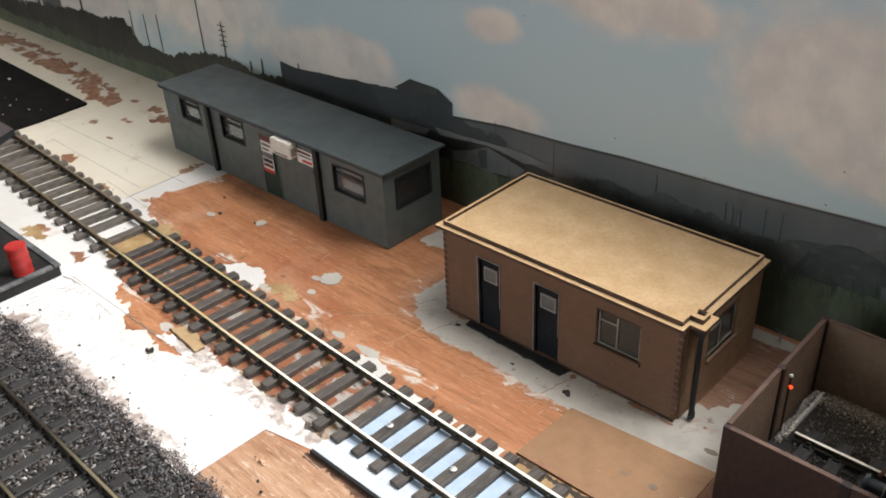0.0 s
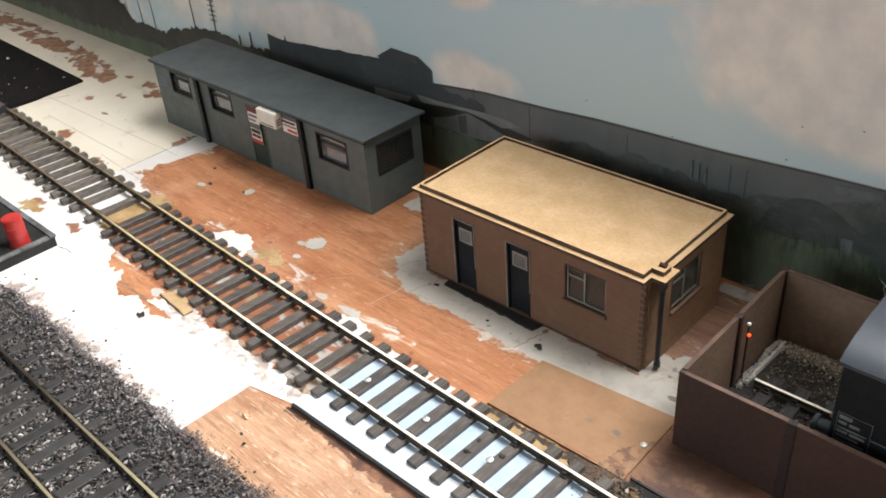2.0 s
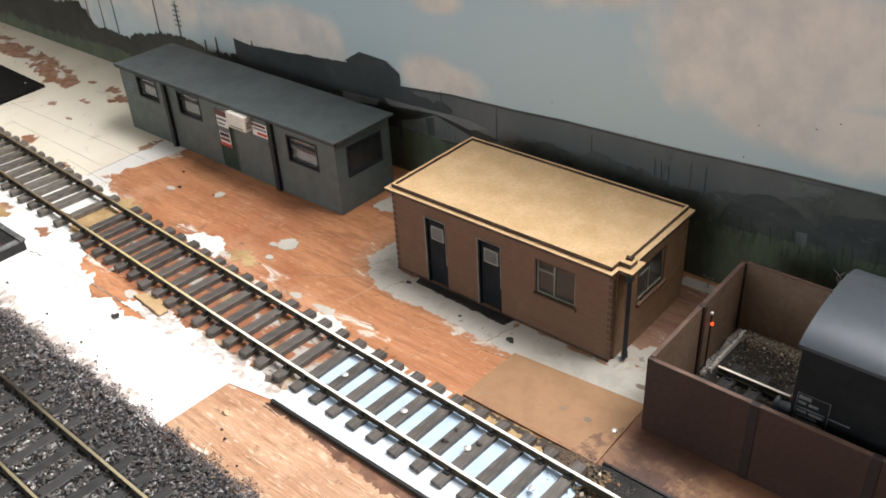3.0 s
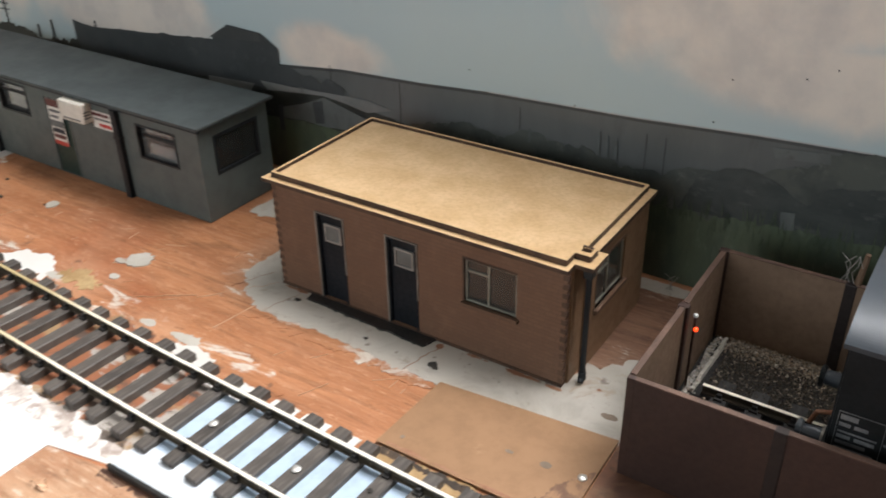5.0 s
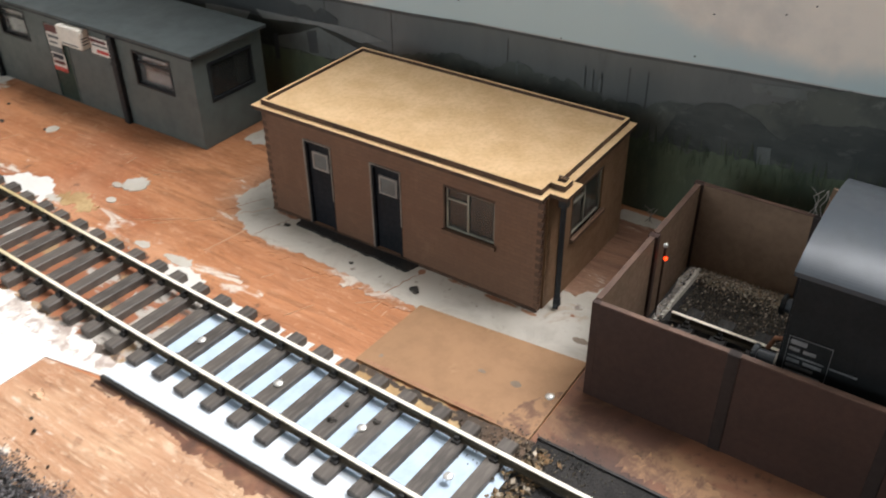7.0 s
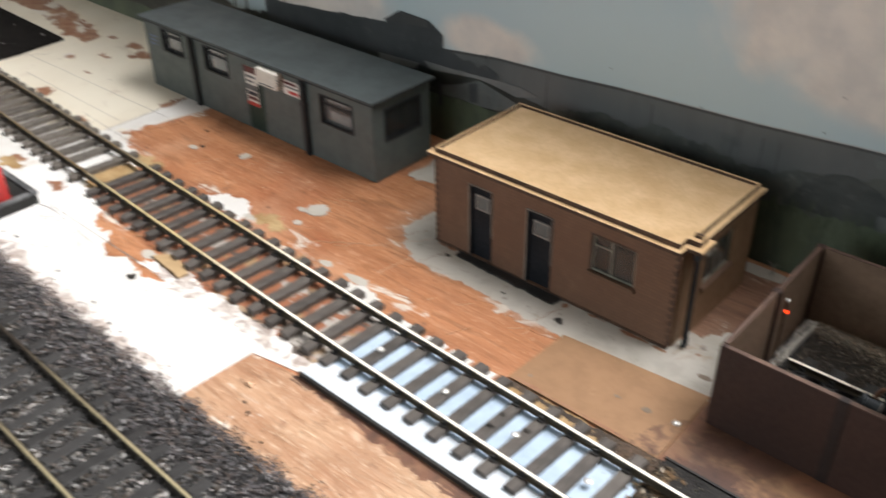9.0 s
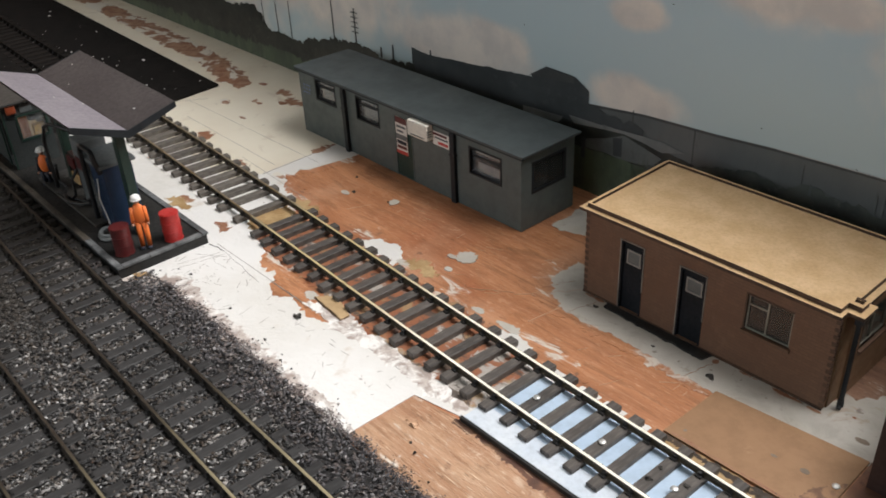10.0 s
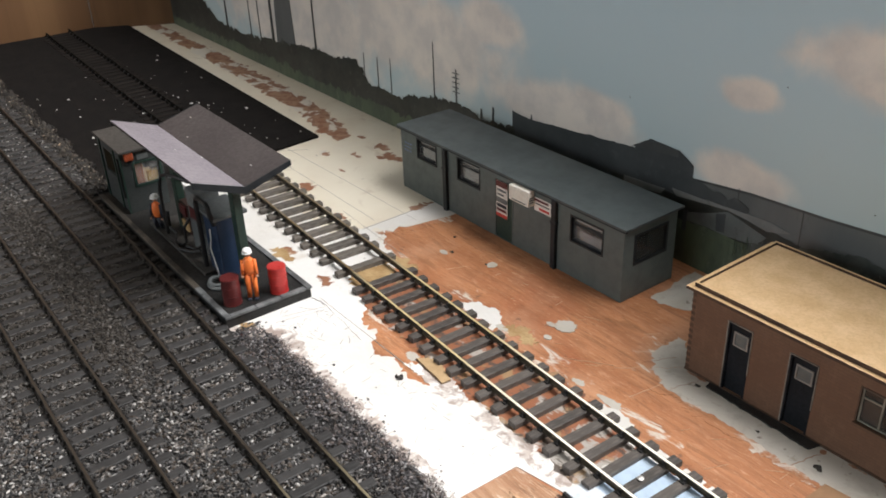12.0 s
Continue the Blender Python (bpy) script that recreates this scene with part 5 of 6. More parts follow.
def wall_with_holes(u0, u1, z0, z1, holes, d0, d1, axis):
    """A wall slab cut by rectangular openings; u runs along it, d is its depth."""
    bm = bmesh.new()
    us = sorted({u0, u1, *[h[0] for h in holes], *[h[1] for h in holes]})
    zs = sorted({z0, z1, *[h[2] for h in holes], *[h[3] for h in holes]})
    for a, b in zip(us, us[1:]):
        for c, d in zip(zs, zs[1:]):
            if not any(h[0] <= a and b <= h[1] and h[2] <= c and d <= h[3] for h in holes):
                if axis == "y":
                    box(a, b, d0, d1, c, d, 0, bm)
                else:
                    box(d0, d1, a, b, c, d, 0, bm)
    bmesh.ops.remove_doubles(bm, verts=bm.verts, dist=1e-5)
    seen = {}
    for f in bm.faces:
        key = tuple(round(v, 4) for v in f.calc_center_median())
        seen.setdefault(key, []).append(f)
    bmesh.ops.delete(bm, geom=[f for fs in seen.values() if len(fs) > 1 for f in fs], context="FACES")
    return bm


house = thing("flat_roofed_building", "brown brick building with a flat tan unpainted roof", "building", (0, 0, 0.03))
doors = [(-14.92, -14.07, 0.075, 2.53), (-12.78, -11.9, 0.075, 2.5)]
window = (-10.6, -9.25, 1.42, 2.55)
T = 0.18
part("front_wall", wall_with_holes(BX0, BX1, 0, BZ, [*doors, window], BY0, BY0 + T, "y"), M_BRICK, house, "etched brown brick wall")
part("back_wall", box(BX0, BX1, BY1 - T, BY1, 0, BZ), M_BRICK, house)
part("side_wall", box(BX0, BX0 + T, BY0 + T, BY1 - T, 0, BZ), M_BRICK, house)
EX = -7.94
part("side_wall", wall_with_holes(17.72, BY1, 0, BZ, [(18.2, 19.75, 1.42, 2.58)], EX - T, EX, "x"), M_END_WALL, house, "plain tan-brown end wall")
part("corner_post", box(BX1 - 0.08, BX1 + 0.05, BY0 + T + 0.002, 17.719, 0, BZ), M_END_WALL, house, "plain brown corner strip")
part("floor_plate", box(BX0 + T, EX - T, BY0 + T, BY1 - T, 0, 0.1), M_CHAR, house)
# finger-jointed corners, charred by the laser
for x, z_from in ((BX1 - 0.03, 0.1), (BX0 + 0.06, 0.1)):
    for k in range(13):
        z = z_from + 0.225 * k
        part("corner_tab", box(x - 0.07, x + 0.07, BY0 - 0.012, BY0 + 0.06, z, z + 0.12), M_TAB, house, "dark laser-cut corner tab")
# dark strip at the wall foot: dirt and contact shade as colour
part("base_course", box(BX0 - 0.02, BX1 + 0.01, BY0 - 0.03, BY0 - 0.002, 0, 0.07), M_CHAR, house)


def door(x0, x1, z0, z1, y):
    d = part("door", box(x0 + 0.07, x1 - 0.07, y + 0.07, y + 0.12, z0, z1 - 0.07), M_DOOR_BLACK, house, "black-green door with a small window")
    f = box(x0, x0 + 0.07, y - 0.012, y + 0.1, z0, z1)
    box(x1 - 0.07, x1, y - 0.012, y + 0.1, z0, z1, 0, f)
    box(x0 + 0.07, x1 - 0.07, y - 0.012, y + 0.1, z1 - 0.07, z1, 0, f)
    part("door_frame", f, M_DOOR_BLACK, d)
    e = box(x0 - 0.03, x0 + 0.012, y - 0.03, y + 0.002, z0, z1 + 0.03)
    box(x1 - 0.012, x1 + 0.02, y - 0.028, y + 0.002, z0 + 0.9, z1 + 0.03, 0, e)
    box(x0, x1, y - 0.03, y + 0.002, z1, z1 + 0.03, 0, e)
    part("door_edge", e, M_DOOR_EDGE, d, "pale worn edge of the door frame")
    a, b, c, g = x0 + 0.2, x1 - 0.13, z1 - 0.78, z1 - 0.28
    p = box(a, a + 0.05, y + 0.03, y + 0.07, c, g)
    box(b - 0.05, b, y + 0.03, y + 0.07, c, g, 0, p)
    box(a + 0.05, b - 0.05, y + 0.03, y + 0.07, c, c + 0.05, 0, p)
    box(a + 0.05, b - 0.05, y + 0.03, y + 0.07, g - 0.05, g, 0, p)
    part("window_frame", p, M_DOOR_FRAME, d, "pale frame of the door window")
    part("pane", box(a + 0.05, b - 0.05, y + 0.055, y + 0.068, c + 0.05, g - 0.05), M_P_MID, d, "cloudy grey pane")


for x0, x1, z0, z1 in doors:
    door(x0, x1, z0, z1, BY0)


def window_unit(parent, x0, x1, z0, z1, y, axis="y", mull=0.45, sill=True, m_frame=None, pane=None):
    """A recessed window with a top light; along x (axis y) or along y (axis x, facing +x)."""
    put = (lambda a, b, d0, d1, c, e, into=None: box(a, b, y + d0, y + d1, c, e, 0, into)) if axis == "y" else (lambda a, b, d0, d1, c, e, into=None: box(y - d1, y - d0, a, b, c, e, 0, into))
    w = 0.052
    xm = x0 + mull * (x1 - x0)
    f = put(x0, x0 + w, 0.05, 0.13, z0, z1)
    put(x1 - w, x1, 0.05, 0.13, z0, z1, f)
    put(x0 + w, x1 - w, 0.05, 0.13, z0, z0 + w, f)
    put(x0 + w, x1 - w, 0.05, 0.13, z1 - w, z1, f)
    put(xm - w / 2, xm + w / 2, 0.05, 0.13, z0 + w, z1 - w, f)
    put(x0 + w, xm - w / 2, 0.05, 0.13, z1 - 0.34, z1 - 0.34 + w, f)
    u = part("window", f, m_frame or M_WIN, parent, "dull grey window frame")
    for a, b, c, e in ((x0 + w, xm - w / 2, z0 + w, z1 - 0.34), (x0 + w, xm - w / 2, z1 - 0.34 + w, z1 - w), (xm + w / 2, x1 - w, z0 + w, z1 - w)):
        g = part("pane", put(a, b, 0.08, 0.10, c, e), pane or M_GLASS_DIM, u)
    o = put(x0 - 0.05, x0, -0.012, 0.05, z0, z1 + 0.05)
    put(x0, x1 + 0.0, -0.012, 0.05, z1, z1 + 0.05, o)
    part("surround", o, M_CHAR, u)
    if sill:
        part("sill", put(x0 - 0.06, x1 + 0.06, -0.1, 0.06, z0 - 0.09, z0), M_SILL, u)
        # dark strip painted below the sill as its shade
        part("sill_shadow_board", put(x0 - 0.05, x1 + 0.05, -0.05, -0.002, z0 - 0.13, z0 - 0.091), M_CHAR, u)
    return u


window_unit(house, *window, BY0)
window_unit(house, 18.2, 19.75, 1.42, 2.58, EX, "x", 0.45)
# added boards behind the panes put the dimness of the rooms into colour
part("inner_blind", box(BX0 + 1, BX1 - 0.3, BY0 + 0.7, BY0 + 0.74, 0.1, 2.9), M_INSIDE, house, "dim grey board inside the windows")
part("inner_blind", box(EX - 0.8, EX - 0.76, 18.0, 20.8, 0.1, 2.9), M_INSIDE, house, "dim grey board inside the end window")

roof_out = [(BX0 - 0.2, BY0 - 0.14), (BX1 + 0.05, BY0 - 0.14), (BX1 + 0.05, BY0 + 0.2), (BX1 + 0.47, BY0 + 0.2), (BX1 + 0.47, BY0 + 0.93), (BX1 + 0.24, BY0 + 0.93), (BX1 + 0.24, BY1 + 0.12), (BX0 - 0.2, BY1 + 0.12)]
roof_mid = [(BX0 - 0.0, BY0 + 0.02), (BX1 - 0.06, BY0 + 0.02), (BX1 - 0.06, BY0 + 0.40), (BX1 + 0.30, BY0 + 0.40), (BX1 + 0.30, BY0 + 0.76), (BX1 + 0.06, BY0 + 0.76), (BX1 + 0.06, BY1 + 0.02), (BX0 - 0.0, BY1 + 0.02)]


def inset(points, d):
    out = []
    n = len(points)
    for k in range(n):
        p, q, r = (Vector(points[(k + j) % n]) for j in (-1, 0, 1))
        a, b = (q - p).normalized(), (r - q).normalized()
        out.append(tuple(q + (Vector((-a.y, a.x)) + Vector((-b.y, b.x))) * d))
    return out


def slab(name, outline, z0, z1, label):
    """A sheet of board: tan faces, charred cut edges."""
    bm = prism(outline, z0, z1)
    bm.normal_update()
    for f in bm.faces:
        f.material_index = 0 if abs(f.normal.z) > 0.5 else 1
    return part(name, bm, [M_MDF, M_CHAR], house, label)


def rim(name, outline, wide, z0, z1, label):
    """A flat border strip along an outline."""
    bm = bmesh.new()
    inner = inset(outline, wide)
    n = len(outline)
    rows = [[bm.verts.new((*p, z)) for p in ring] for ring, z in ((outline, z0), (outline, z1), (inner, z1), (inner, z0))]
    for a, b in zip(rows, rows[1:] + rows[:1]):
        for k in range(n):
            f = bm.faces.new((a[k], a[(k + 1) % n], b[(k + 1) % n], b[k]))
    bm.normal_update()
    for f in bm.faces:
        f.material_index = 0 if abs(f.normal.z) > 0.5 else 1
    return part(name, bm, [M_MDF, M_CHAR], house, label)


slab("roof", roof_out, 3.03, 3.13, "tan roof board with dark laser-cut edges")
slab("roof_deck", inset(roof_mid, 0.10), 3.131, 3.20, "tan upper roof board")
rim("roof_rim", roof_mid, 0.075, 3.131, 3.275, "raised tan roof rim")
part("roof_peg", box(BX1 - 0.02, BX1 + 0.22, BY0 + 0.70, BY0 + 0.75, 3.2, 3.3), M_CHAR, house, "small charred peg hole")

step_ob = tagged(part("door_step", prism(ragged([(-15.25, BY0 - 0.3), (-13.2, BY0 - 0.36), (-11.55, BY0 - 0.42), (-11.4, BY0 - 0.032), (-15.3, BY0 - 0.032)], 0.07, 0.05, 55.0, (3,)), 0.024, 0.075), M_BLACK), "low ragged black step before the two doors", "step")
pipe = thing("drain_pipe", "black drain pipe with a swan neck foot", "drain pipe", (-7.76, 17.36, 0.024))
part("pipe", tube([(0, 0, 2.98), (0, 0, 0.25), (0.0, -0.03, 0.14), (0.02, -0.12, 0.07)], 0.07), M_TRIM, pipe)
part("hopper", box(-0.1, 0.1, -0.1, 0.10, 2.78, 2.98, 0.02), M_TRIM, pipe)
part("shoe", cyl((0, 0, 0.10), (0, 0, 0.30), 0.095, 0.085, 12), M_TRIM, pipe)

# ---- green cabin ----
GX0, GX1, GY0, GY1, GZ = -34.4, -20.45, 18.3, 21.15, 3.02
cabin = thing("portable_cabin", "dark green-grey portable cabin with a flat roof", "cabin", (0, 0, 0.024))
g_windows = [(-33.15, -31.62, 1.82, 2.84), (-30.15, -28.55, 1.74, 2.82), (-23.15, -21.42, 1.52, 2.66)]
g_door = (-27.55, -26.5, 0.02, 2.66)
part("front_wall", wall_with_holes(GX0, GX1, 0, GZ, [*g_windows, g_door], GY0, GY0 + 0.15, "y"), M_CABIN, cabin)
part("back_wall", box(GX0, GX1, GY1 - 0.15, GY1, 0, GZ), M_CABIN, cabin)
part("side_wall", box(GX0, GX0 + 0.15, GY0 + 0.15, GY1 - 0.15, 0, GZ), M_CABIN, cabin)
part("side_wall", wall_with_holes(GY0 + 0.15, GY1 - 0.15, 0, GZ, [(18.86, 20.68, 1.36, 2.62)], GX1 - 0.15, GX1, "x"), M_CABIN, cabin)
part("floor_plate", box(GX0 + 0.15, GX1 - 0.15, GY0 + 0.15, GY1 - 0.15, 0, 0.08), M_TRIM, cabin)
part("roof", box(GX0 - 0.14, GX1 + 0.2, GY0 - 0.16, GY1 + 0.12, GZ, GZ + 0.1, 0.02), M_CABIN_ROOF, cabin, "smooth dark grey-green roof sheet")
part("roof_edge", box(GX0 - 0.10, GX1 + 0.16, GY0 - 0.12, GY0 - 0.002, GZ - 0.07, GZ - 0.002), M_TRIM, cabin)


def cabin_window(x0, x1, z0, z1, blind):
    """A deep black opening: slim frame, bar, and pale boards painting the reflection behind the glass."""
    y, w, h = GY0, 0.07, z1 - z0
    f = box(x0, x0 + w, y - 0.02, y + 0.32, z0, z1)
    box(x1 - w, x1, y - 0.02, y + 0.32, z0, z1, 0, f)
    box(x0 + w, x1 - w, y - 0.02, y + 0.32, z0, z0 + w, 0, f)
    box(x0 + w, x1 - w, y - 0.02, y + 0.32, z1 - w, z1, 0, f)
    u = part("window", f, M_TRIM, cabin, "deep black window frame")
    part("top_bar", box(x0 + w, x1 - w, y + 0.10, y + 0.18, z0 + 0.62 * h, z0 + 0.70 * h), M_TRIM, u)
    part("pane", box(x0 + w, x1 - w, y + 0.13, y + 0.145, z0 + w, z0 + 0.62 * h), M_GLASS, u)
    part("pane", box(x0 + w, x1 - w, y + 0.13, y + 0.145, z0 + 0.70 * h, z1 - w), M_GLASS, u)
    # two pale boards give the bright reflection of the pane as colour
    part("blind", box(x0 + 0.30, x1 - w - 0.01, y + 0.20, y + 0.22, z0 + 0.14, z0 + h * blind), M_PANE_GLARE, u, "pale board painted as the bright reflection of the pane")
    part("blind", box(x0 + 0.22, x1 - w - 0.12, y + 0.20, y + 0.22, z0 + 0.74 * h, z0 + 0.86 * h), M_PANE_GLARE, u, "pale strip painted as reflection in the top light")


for (x0, x1, z0, z1), blind in zip(g_windows, (0.58, 0.56, 0.42)):
    cabin_window(x0, x1, z0, z1, blind)
f = box(GX1 - 0.1, GX1 + 0.02, 18.86, 18.96, 1.36, 2.62)
box(GX1 - 0.1, GX1 + 0.02, 20.58, 20.68, 1.36, 2.62, 0, f)
box(GX1 - 0.1, GX1 + 0.02, 18.96, 20.58, 1.36, 1.46, 0, f)
box(GX1 - 0.1, GX1 + 0.02, 18.96, 20.58, 2.52, 2.62, 0, f)
u = part("window", f, M_TRIM, cabin, "black frame of the wide end window")
part("pane", box(GX1 - 0.06, GX1 - 0.045, 18.96, 20.58, 1.46, 2.52), M_GLASS_DARK, u)
# near-black boards put the shade of the unlit room into colour
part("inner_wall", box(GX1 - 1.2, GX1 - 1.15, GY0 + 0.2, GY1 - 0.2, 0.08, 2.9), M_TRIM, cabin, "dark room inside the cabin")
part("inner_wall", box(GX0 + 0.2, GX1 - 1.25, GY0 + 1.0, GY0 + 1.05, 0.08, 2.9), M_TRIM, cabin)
d = part("door", box(g_door[0], g_door[1], GY0 + 0.04, GY0 + 0.1, 0.02, 2.66), M_DOOR_GREEN, cabin, "dark green door")
part("door_frame", box(g_door[1], g_door[1] + 0.06, GY0 - 0.02, GY0 - 0.002, 0.02, 2.7), M_CABIN, d)
for x in (-30.92, -23.95):
    p = part("down_pipe", box(x - 0.12, x + 0.12, GY0 - 0.16, GY0 - 0.003, 0.0, GZ - 0.08, 0.02), M_TRIM, cabin, "black square down pipe")
    part("bracket", box(x - 0.15, x + 0.15, GY0 - 0.17, GY0 - 0.003, 2.0, 2.08), M_TRIM, p)
ac = part("wall_unit", box(-26.32, -25.15, GY0 - 0.36, GY0 - 0.003, 2.28, 2.93, 0.05), M_CREAM, cabin, "white wall-mounted air unit")
part("vent", box(-26.1, -25.3, GY0 - 0.375, GY0 - 0.355, 2.36, 2.40), M_GREY, ac)
for k in range(3):
    part("vent", box(-25.17, -25.13, GY0 - 0.30, GY0 - 0.08, 2.44 + 0.1 * k, 2.47 + 0.1 * k), M_GREY, ac)


def notice(x0, x1, z0, z1, bars, label):
    s = part("notice", box(x0, x1, GY0 - 0.02, GY0 - 0.004, z0, z1), M_WHITE, cabin, label)
    for a, b, c, e, m in bars:
        w, h = x1 - x0, z1 - z0
        part("bar", box(x0 + a * w, x0 + b * w, GY0 - 0.028, GY0 - 0.021, z0 + c * h, z0 + e * h), m, s)


notice(-27.48, -26.78, 1.04, 2.64, [(0, 1, 0.84, 1.0, M_MAROON), (0.1, 0.9, 0.72, 0.78, M_GREY), (0.1, 0.7, 0.60, 0.65, M_GREY), (0, 1, 0.40, 0.54, M_GREY), (0.08, 0.92, 0.27, 0.37, M_NAVY), (0.08, 0.92, 0.15, 0.23, M_MAROON), (0, 1, 0.0, 0.09, M_PANEL_RED)], "stack of white notices with red and dark bars")
notice(-25.15, -24.2, 2.12, 2.68, [(0, 0.85, 0.74, 0.92, M_MAROON), (0.1, 0.9, 0.5, 0.62, M_GREY), (0.3, 0.9, 0.12, 0.32, M_PANEL_RED)], "white wall sign with red bars")
s = part("notice", box(-34.2, -33.5, GY0 - 0.012, GY0 - 0.004, 1.85, 2.5), M_CABIN, cabin, "faded notice with pale blue flecks")
for k in range(9):
    x, z = -34.12 + 0.2 * (k % 3) + 0.03 * (k // 3), 1.95 + 0.18 * (k // 3)
    part("bar", box(x, x + 0.11, GY0 - 0.018, GY0 - 0.013, z, z + 0.06), M_PANEL_BLUE, s)

# ---- fuelling point ----
PX0, PX1, PY0, PY1 = -42.2, -28.25, 6.25, 9.78
platform = thing("fuelling_platform", "oil-stained platform with grey concrete edging", "platform", (0, 0, 0.024))
part("deck", box(PX0 + 0.03, PX1 - 0.04, PY0 + 0.03, PY1 - 0.04, 0, 0.40), M_OILY, platform, "dark oily deck")
for k in range(5):
    a = PX0 + (PX1 - PX0) * k / 5
    for y in (PY0, PY1 - 0.2):
        part("edging_slab", box(a + 0.01, a + (PX1 - PX0) / 5 - 0.01, y, y + 0.22, 0.37, 0.47, 0.02), M_CONCRETE if y > PY0 or k == 4 else M_EDGING_OILY, platform)
for k in range(3):
    a = PY0 + 0.23 + k * (PY1 - PY0 - 0.46) / 3
    part("edging_slab", box(PX1 - 0.22, PX1, a, a + (PY1 - PY0 - 0.46) / 3 - 0.02, 0.37, 0.47, 0.02), M_CONCRETE, platform)
part("plinth", box(-37.6, -31.75, 7.0, 8.75, 0.40, 0.52, 0.02), M_PLINTH, platform, "low concrete plinth under the pumps")

canopy = thing("canopy", "butterfly canopy with a pale and a dark roof slope on green posts", "canopy", (0, 0, 0.43))
VY, VZ = 8.08, 4.37
for x, name in ((-30.2, "post"), (-36.3, "post")):
    p = part(name, box(x - 0.2, x + 0.2, VY - 0.16, VY + 0.16, 0, VZ - 0.05, 0.02), M_POST, canopy, "dark green post")
    part("arm", prism([(VY - 1.6, VZ + 0.52), (VY - 1.6, VZ + 0.62), (VY, VZ - 0.02), (VY + 1.7, VZ + 0.46), (VY + 1.7, VZ + 0.36), (VY, VZ - 0.25)], x - 0.1, x + 0.1, "x"), M_POST, p)
CX0, CX1 = -37.35, -29.1


def slope(y0, z0, y1, z1, label, material):
    bm = bmesh.new()
    many = 34
    rows = []
    for k in range(many + 1):
        x = CX0 + (CX1 - CX0) * k / many
        h = 0.004 * (k % 2)
        rows.append([bm.verts.new(p) for p in ((x, y0, z0 + h), (x, y1, z1 + h), (x, y1, z1 - 0.10), (x, y0, z0 - 0.10))])
    for a, b in zip(rows, rows[1:]):
        for j in range(4):
            bm.faces.new((a[j], b[j], b[(j + 1) % 4], a[(j + 1) % 4])).material_index = 0 if j == 0 else 1
    for f in (bm.faces.new(rows[0]), bm.faces.new(rows[-1])):
        f.material_index = 1
    return part("roof_sheet", bm, [material, M_TRIM], canopy, label)


# near slope in a pale tone, far slope in a dark one
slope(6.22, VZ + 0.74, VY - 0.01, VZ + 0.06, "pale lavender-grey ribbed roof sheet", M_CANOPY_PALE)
slope(9.95, VZ + 0.56, VY + 0.01, VZ + 0.06, "dark grey-brown roof sheet", M_CANOPY)
for x in (CX0 - 0.05, CX1 + 0.005):
    part("fascia", prism([(6.22, VZ + 0.75), (VY, VZ + 0.06), (9.95, VZ + 0.57), (9.95, VZ + 0.36), (VY, VZ - 0.22), (6.22, VZ + 0.52)], x, x + 0.045, "x"), M_TRIM, canopy, "dark end board of the canopy")
part("gutter", box(CX0, CX1, VY - 0.1, VY + 0.1, VZ - 0.05, VZ - 0.0), M_TRIM, canopy)

flakes = bmesh.new()
for x, y in ((-34.9, 8.4), (-32.6, 8.0), (-36.4, 9.2), (-33.4, 7.3), (-30.2, 8.9)):
    h = VZ + 0.49 + ((VY - y) / (VY - 6.22) * 0.68 if y < VY else (y - VY) / (9.95 - VY) * 0.5)
    ball((x, y, h + 0.02), rng.uniform(0.018, 0.036), (1.6, 1, 0.5), flakes, 0, 1)
tagged(part("crumbs", flakes, M_FILLER), "white plaster flecks on the canopy roof", "crumbs", "", "stuff")
tank = thing("fuel_tank", "dark blue fuel tank with a black pipe loop", "fuel tank", (-31.75, 8.05, 0.425))
part("body", box(-0.5, 0.75, -0.55, 0.6, 0, 2.5, 0.06), M_TANK, tank)
part("lid", box(-1.1, 0.8, -0.66, 0.75, 2.5, 2.64, 0.03), M_GREY, tank, "dull grey tank lid")
part("pipe", tube([(-0.55, -0.72, 0.1), (-0.55, -0.72, 2.9), (-0.45, -0.72, 3.1), (-0.25, -0.72, 3.2), (0.5, -0.72, 3.2), (0.62, -0.72, 3.1), (0.68, -0.72, 2.9), (0.68, -0.6, 2.35)], 0.10), M_RUBBER, tank, "black feed pipe")
part("hose", tube([(0.2, -0.62, 2.0), (0.3, -0.68, 1.6), (0.15, -0.7, 1.2), (0.35, -0.7, 0.8), (0.5, -0.68, 0.3), (0.45, -0.66, 0.02)], 0.028), M_WHITE, tank, "thin white hose")
pump = thing("fuel_pump", "grey fuel pump cabinet on the plinth", "fuel pump", (-33.6, 8.1, 0.545))
part("body", box(-0.5, 0.55, -0.5, 0.5, 0, 2.75, 0.05), M_GREY, pump)
part("dial", box(-0.3, 0.3, -0.53, -0.5, 1.5, 2.0), M_MAROON, pump)
part("nozzle", tube([(-0.4, -0.55, 1.4), (-0.5, -0.8, 1.0), (-0.4, -0.85, 0.4), (-0.9, -0.9, 0.05)], 0.06), M_RUBBER, pump)
arch = thing("fuel_hose", "black feed hose arching down beside the pump", "hose", (-35.6, 7.35, 0.43))
part("hose", tube([(-0.5, -0.1, 0.05), (-0.55, -0.1, 1.2), (-0.5, -0.1, 2.2), (-0.2, -0.05, 2.85), (0.35, 0.0, 3.1), (1.0, 0.2, 3.1), (1.5, 0.45, 3.0)], 0.075), M_RUBBER, arch)
hose = thing("fuel_hose", "loose black fuel hose across the deck", "hose", (-34.5, 7.15, 0.545))
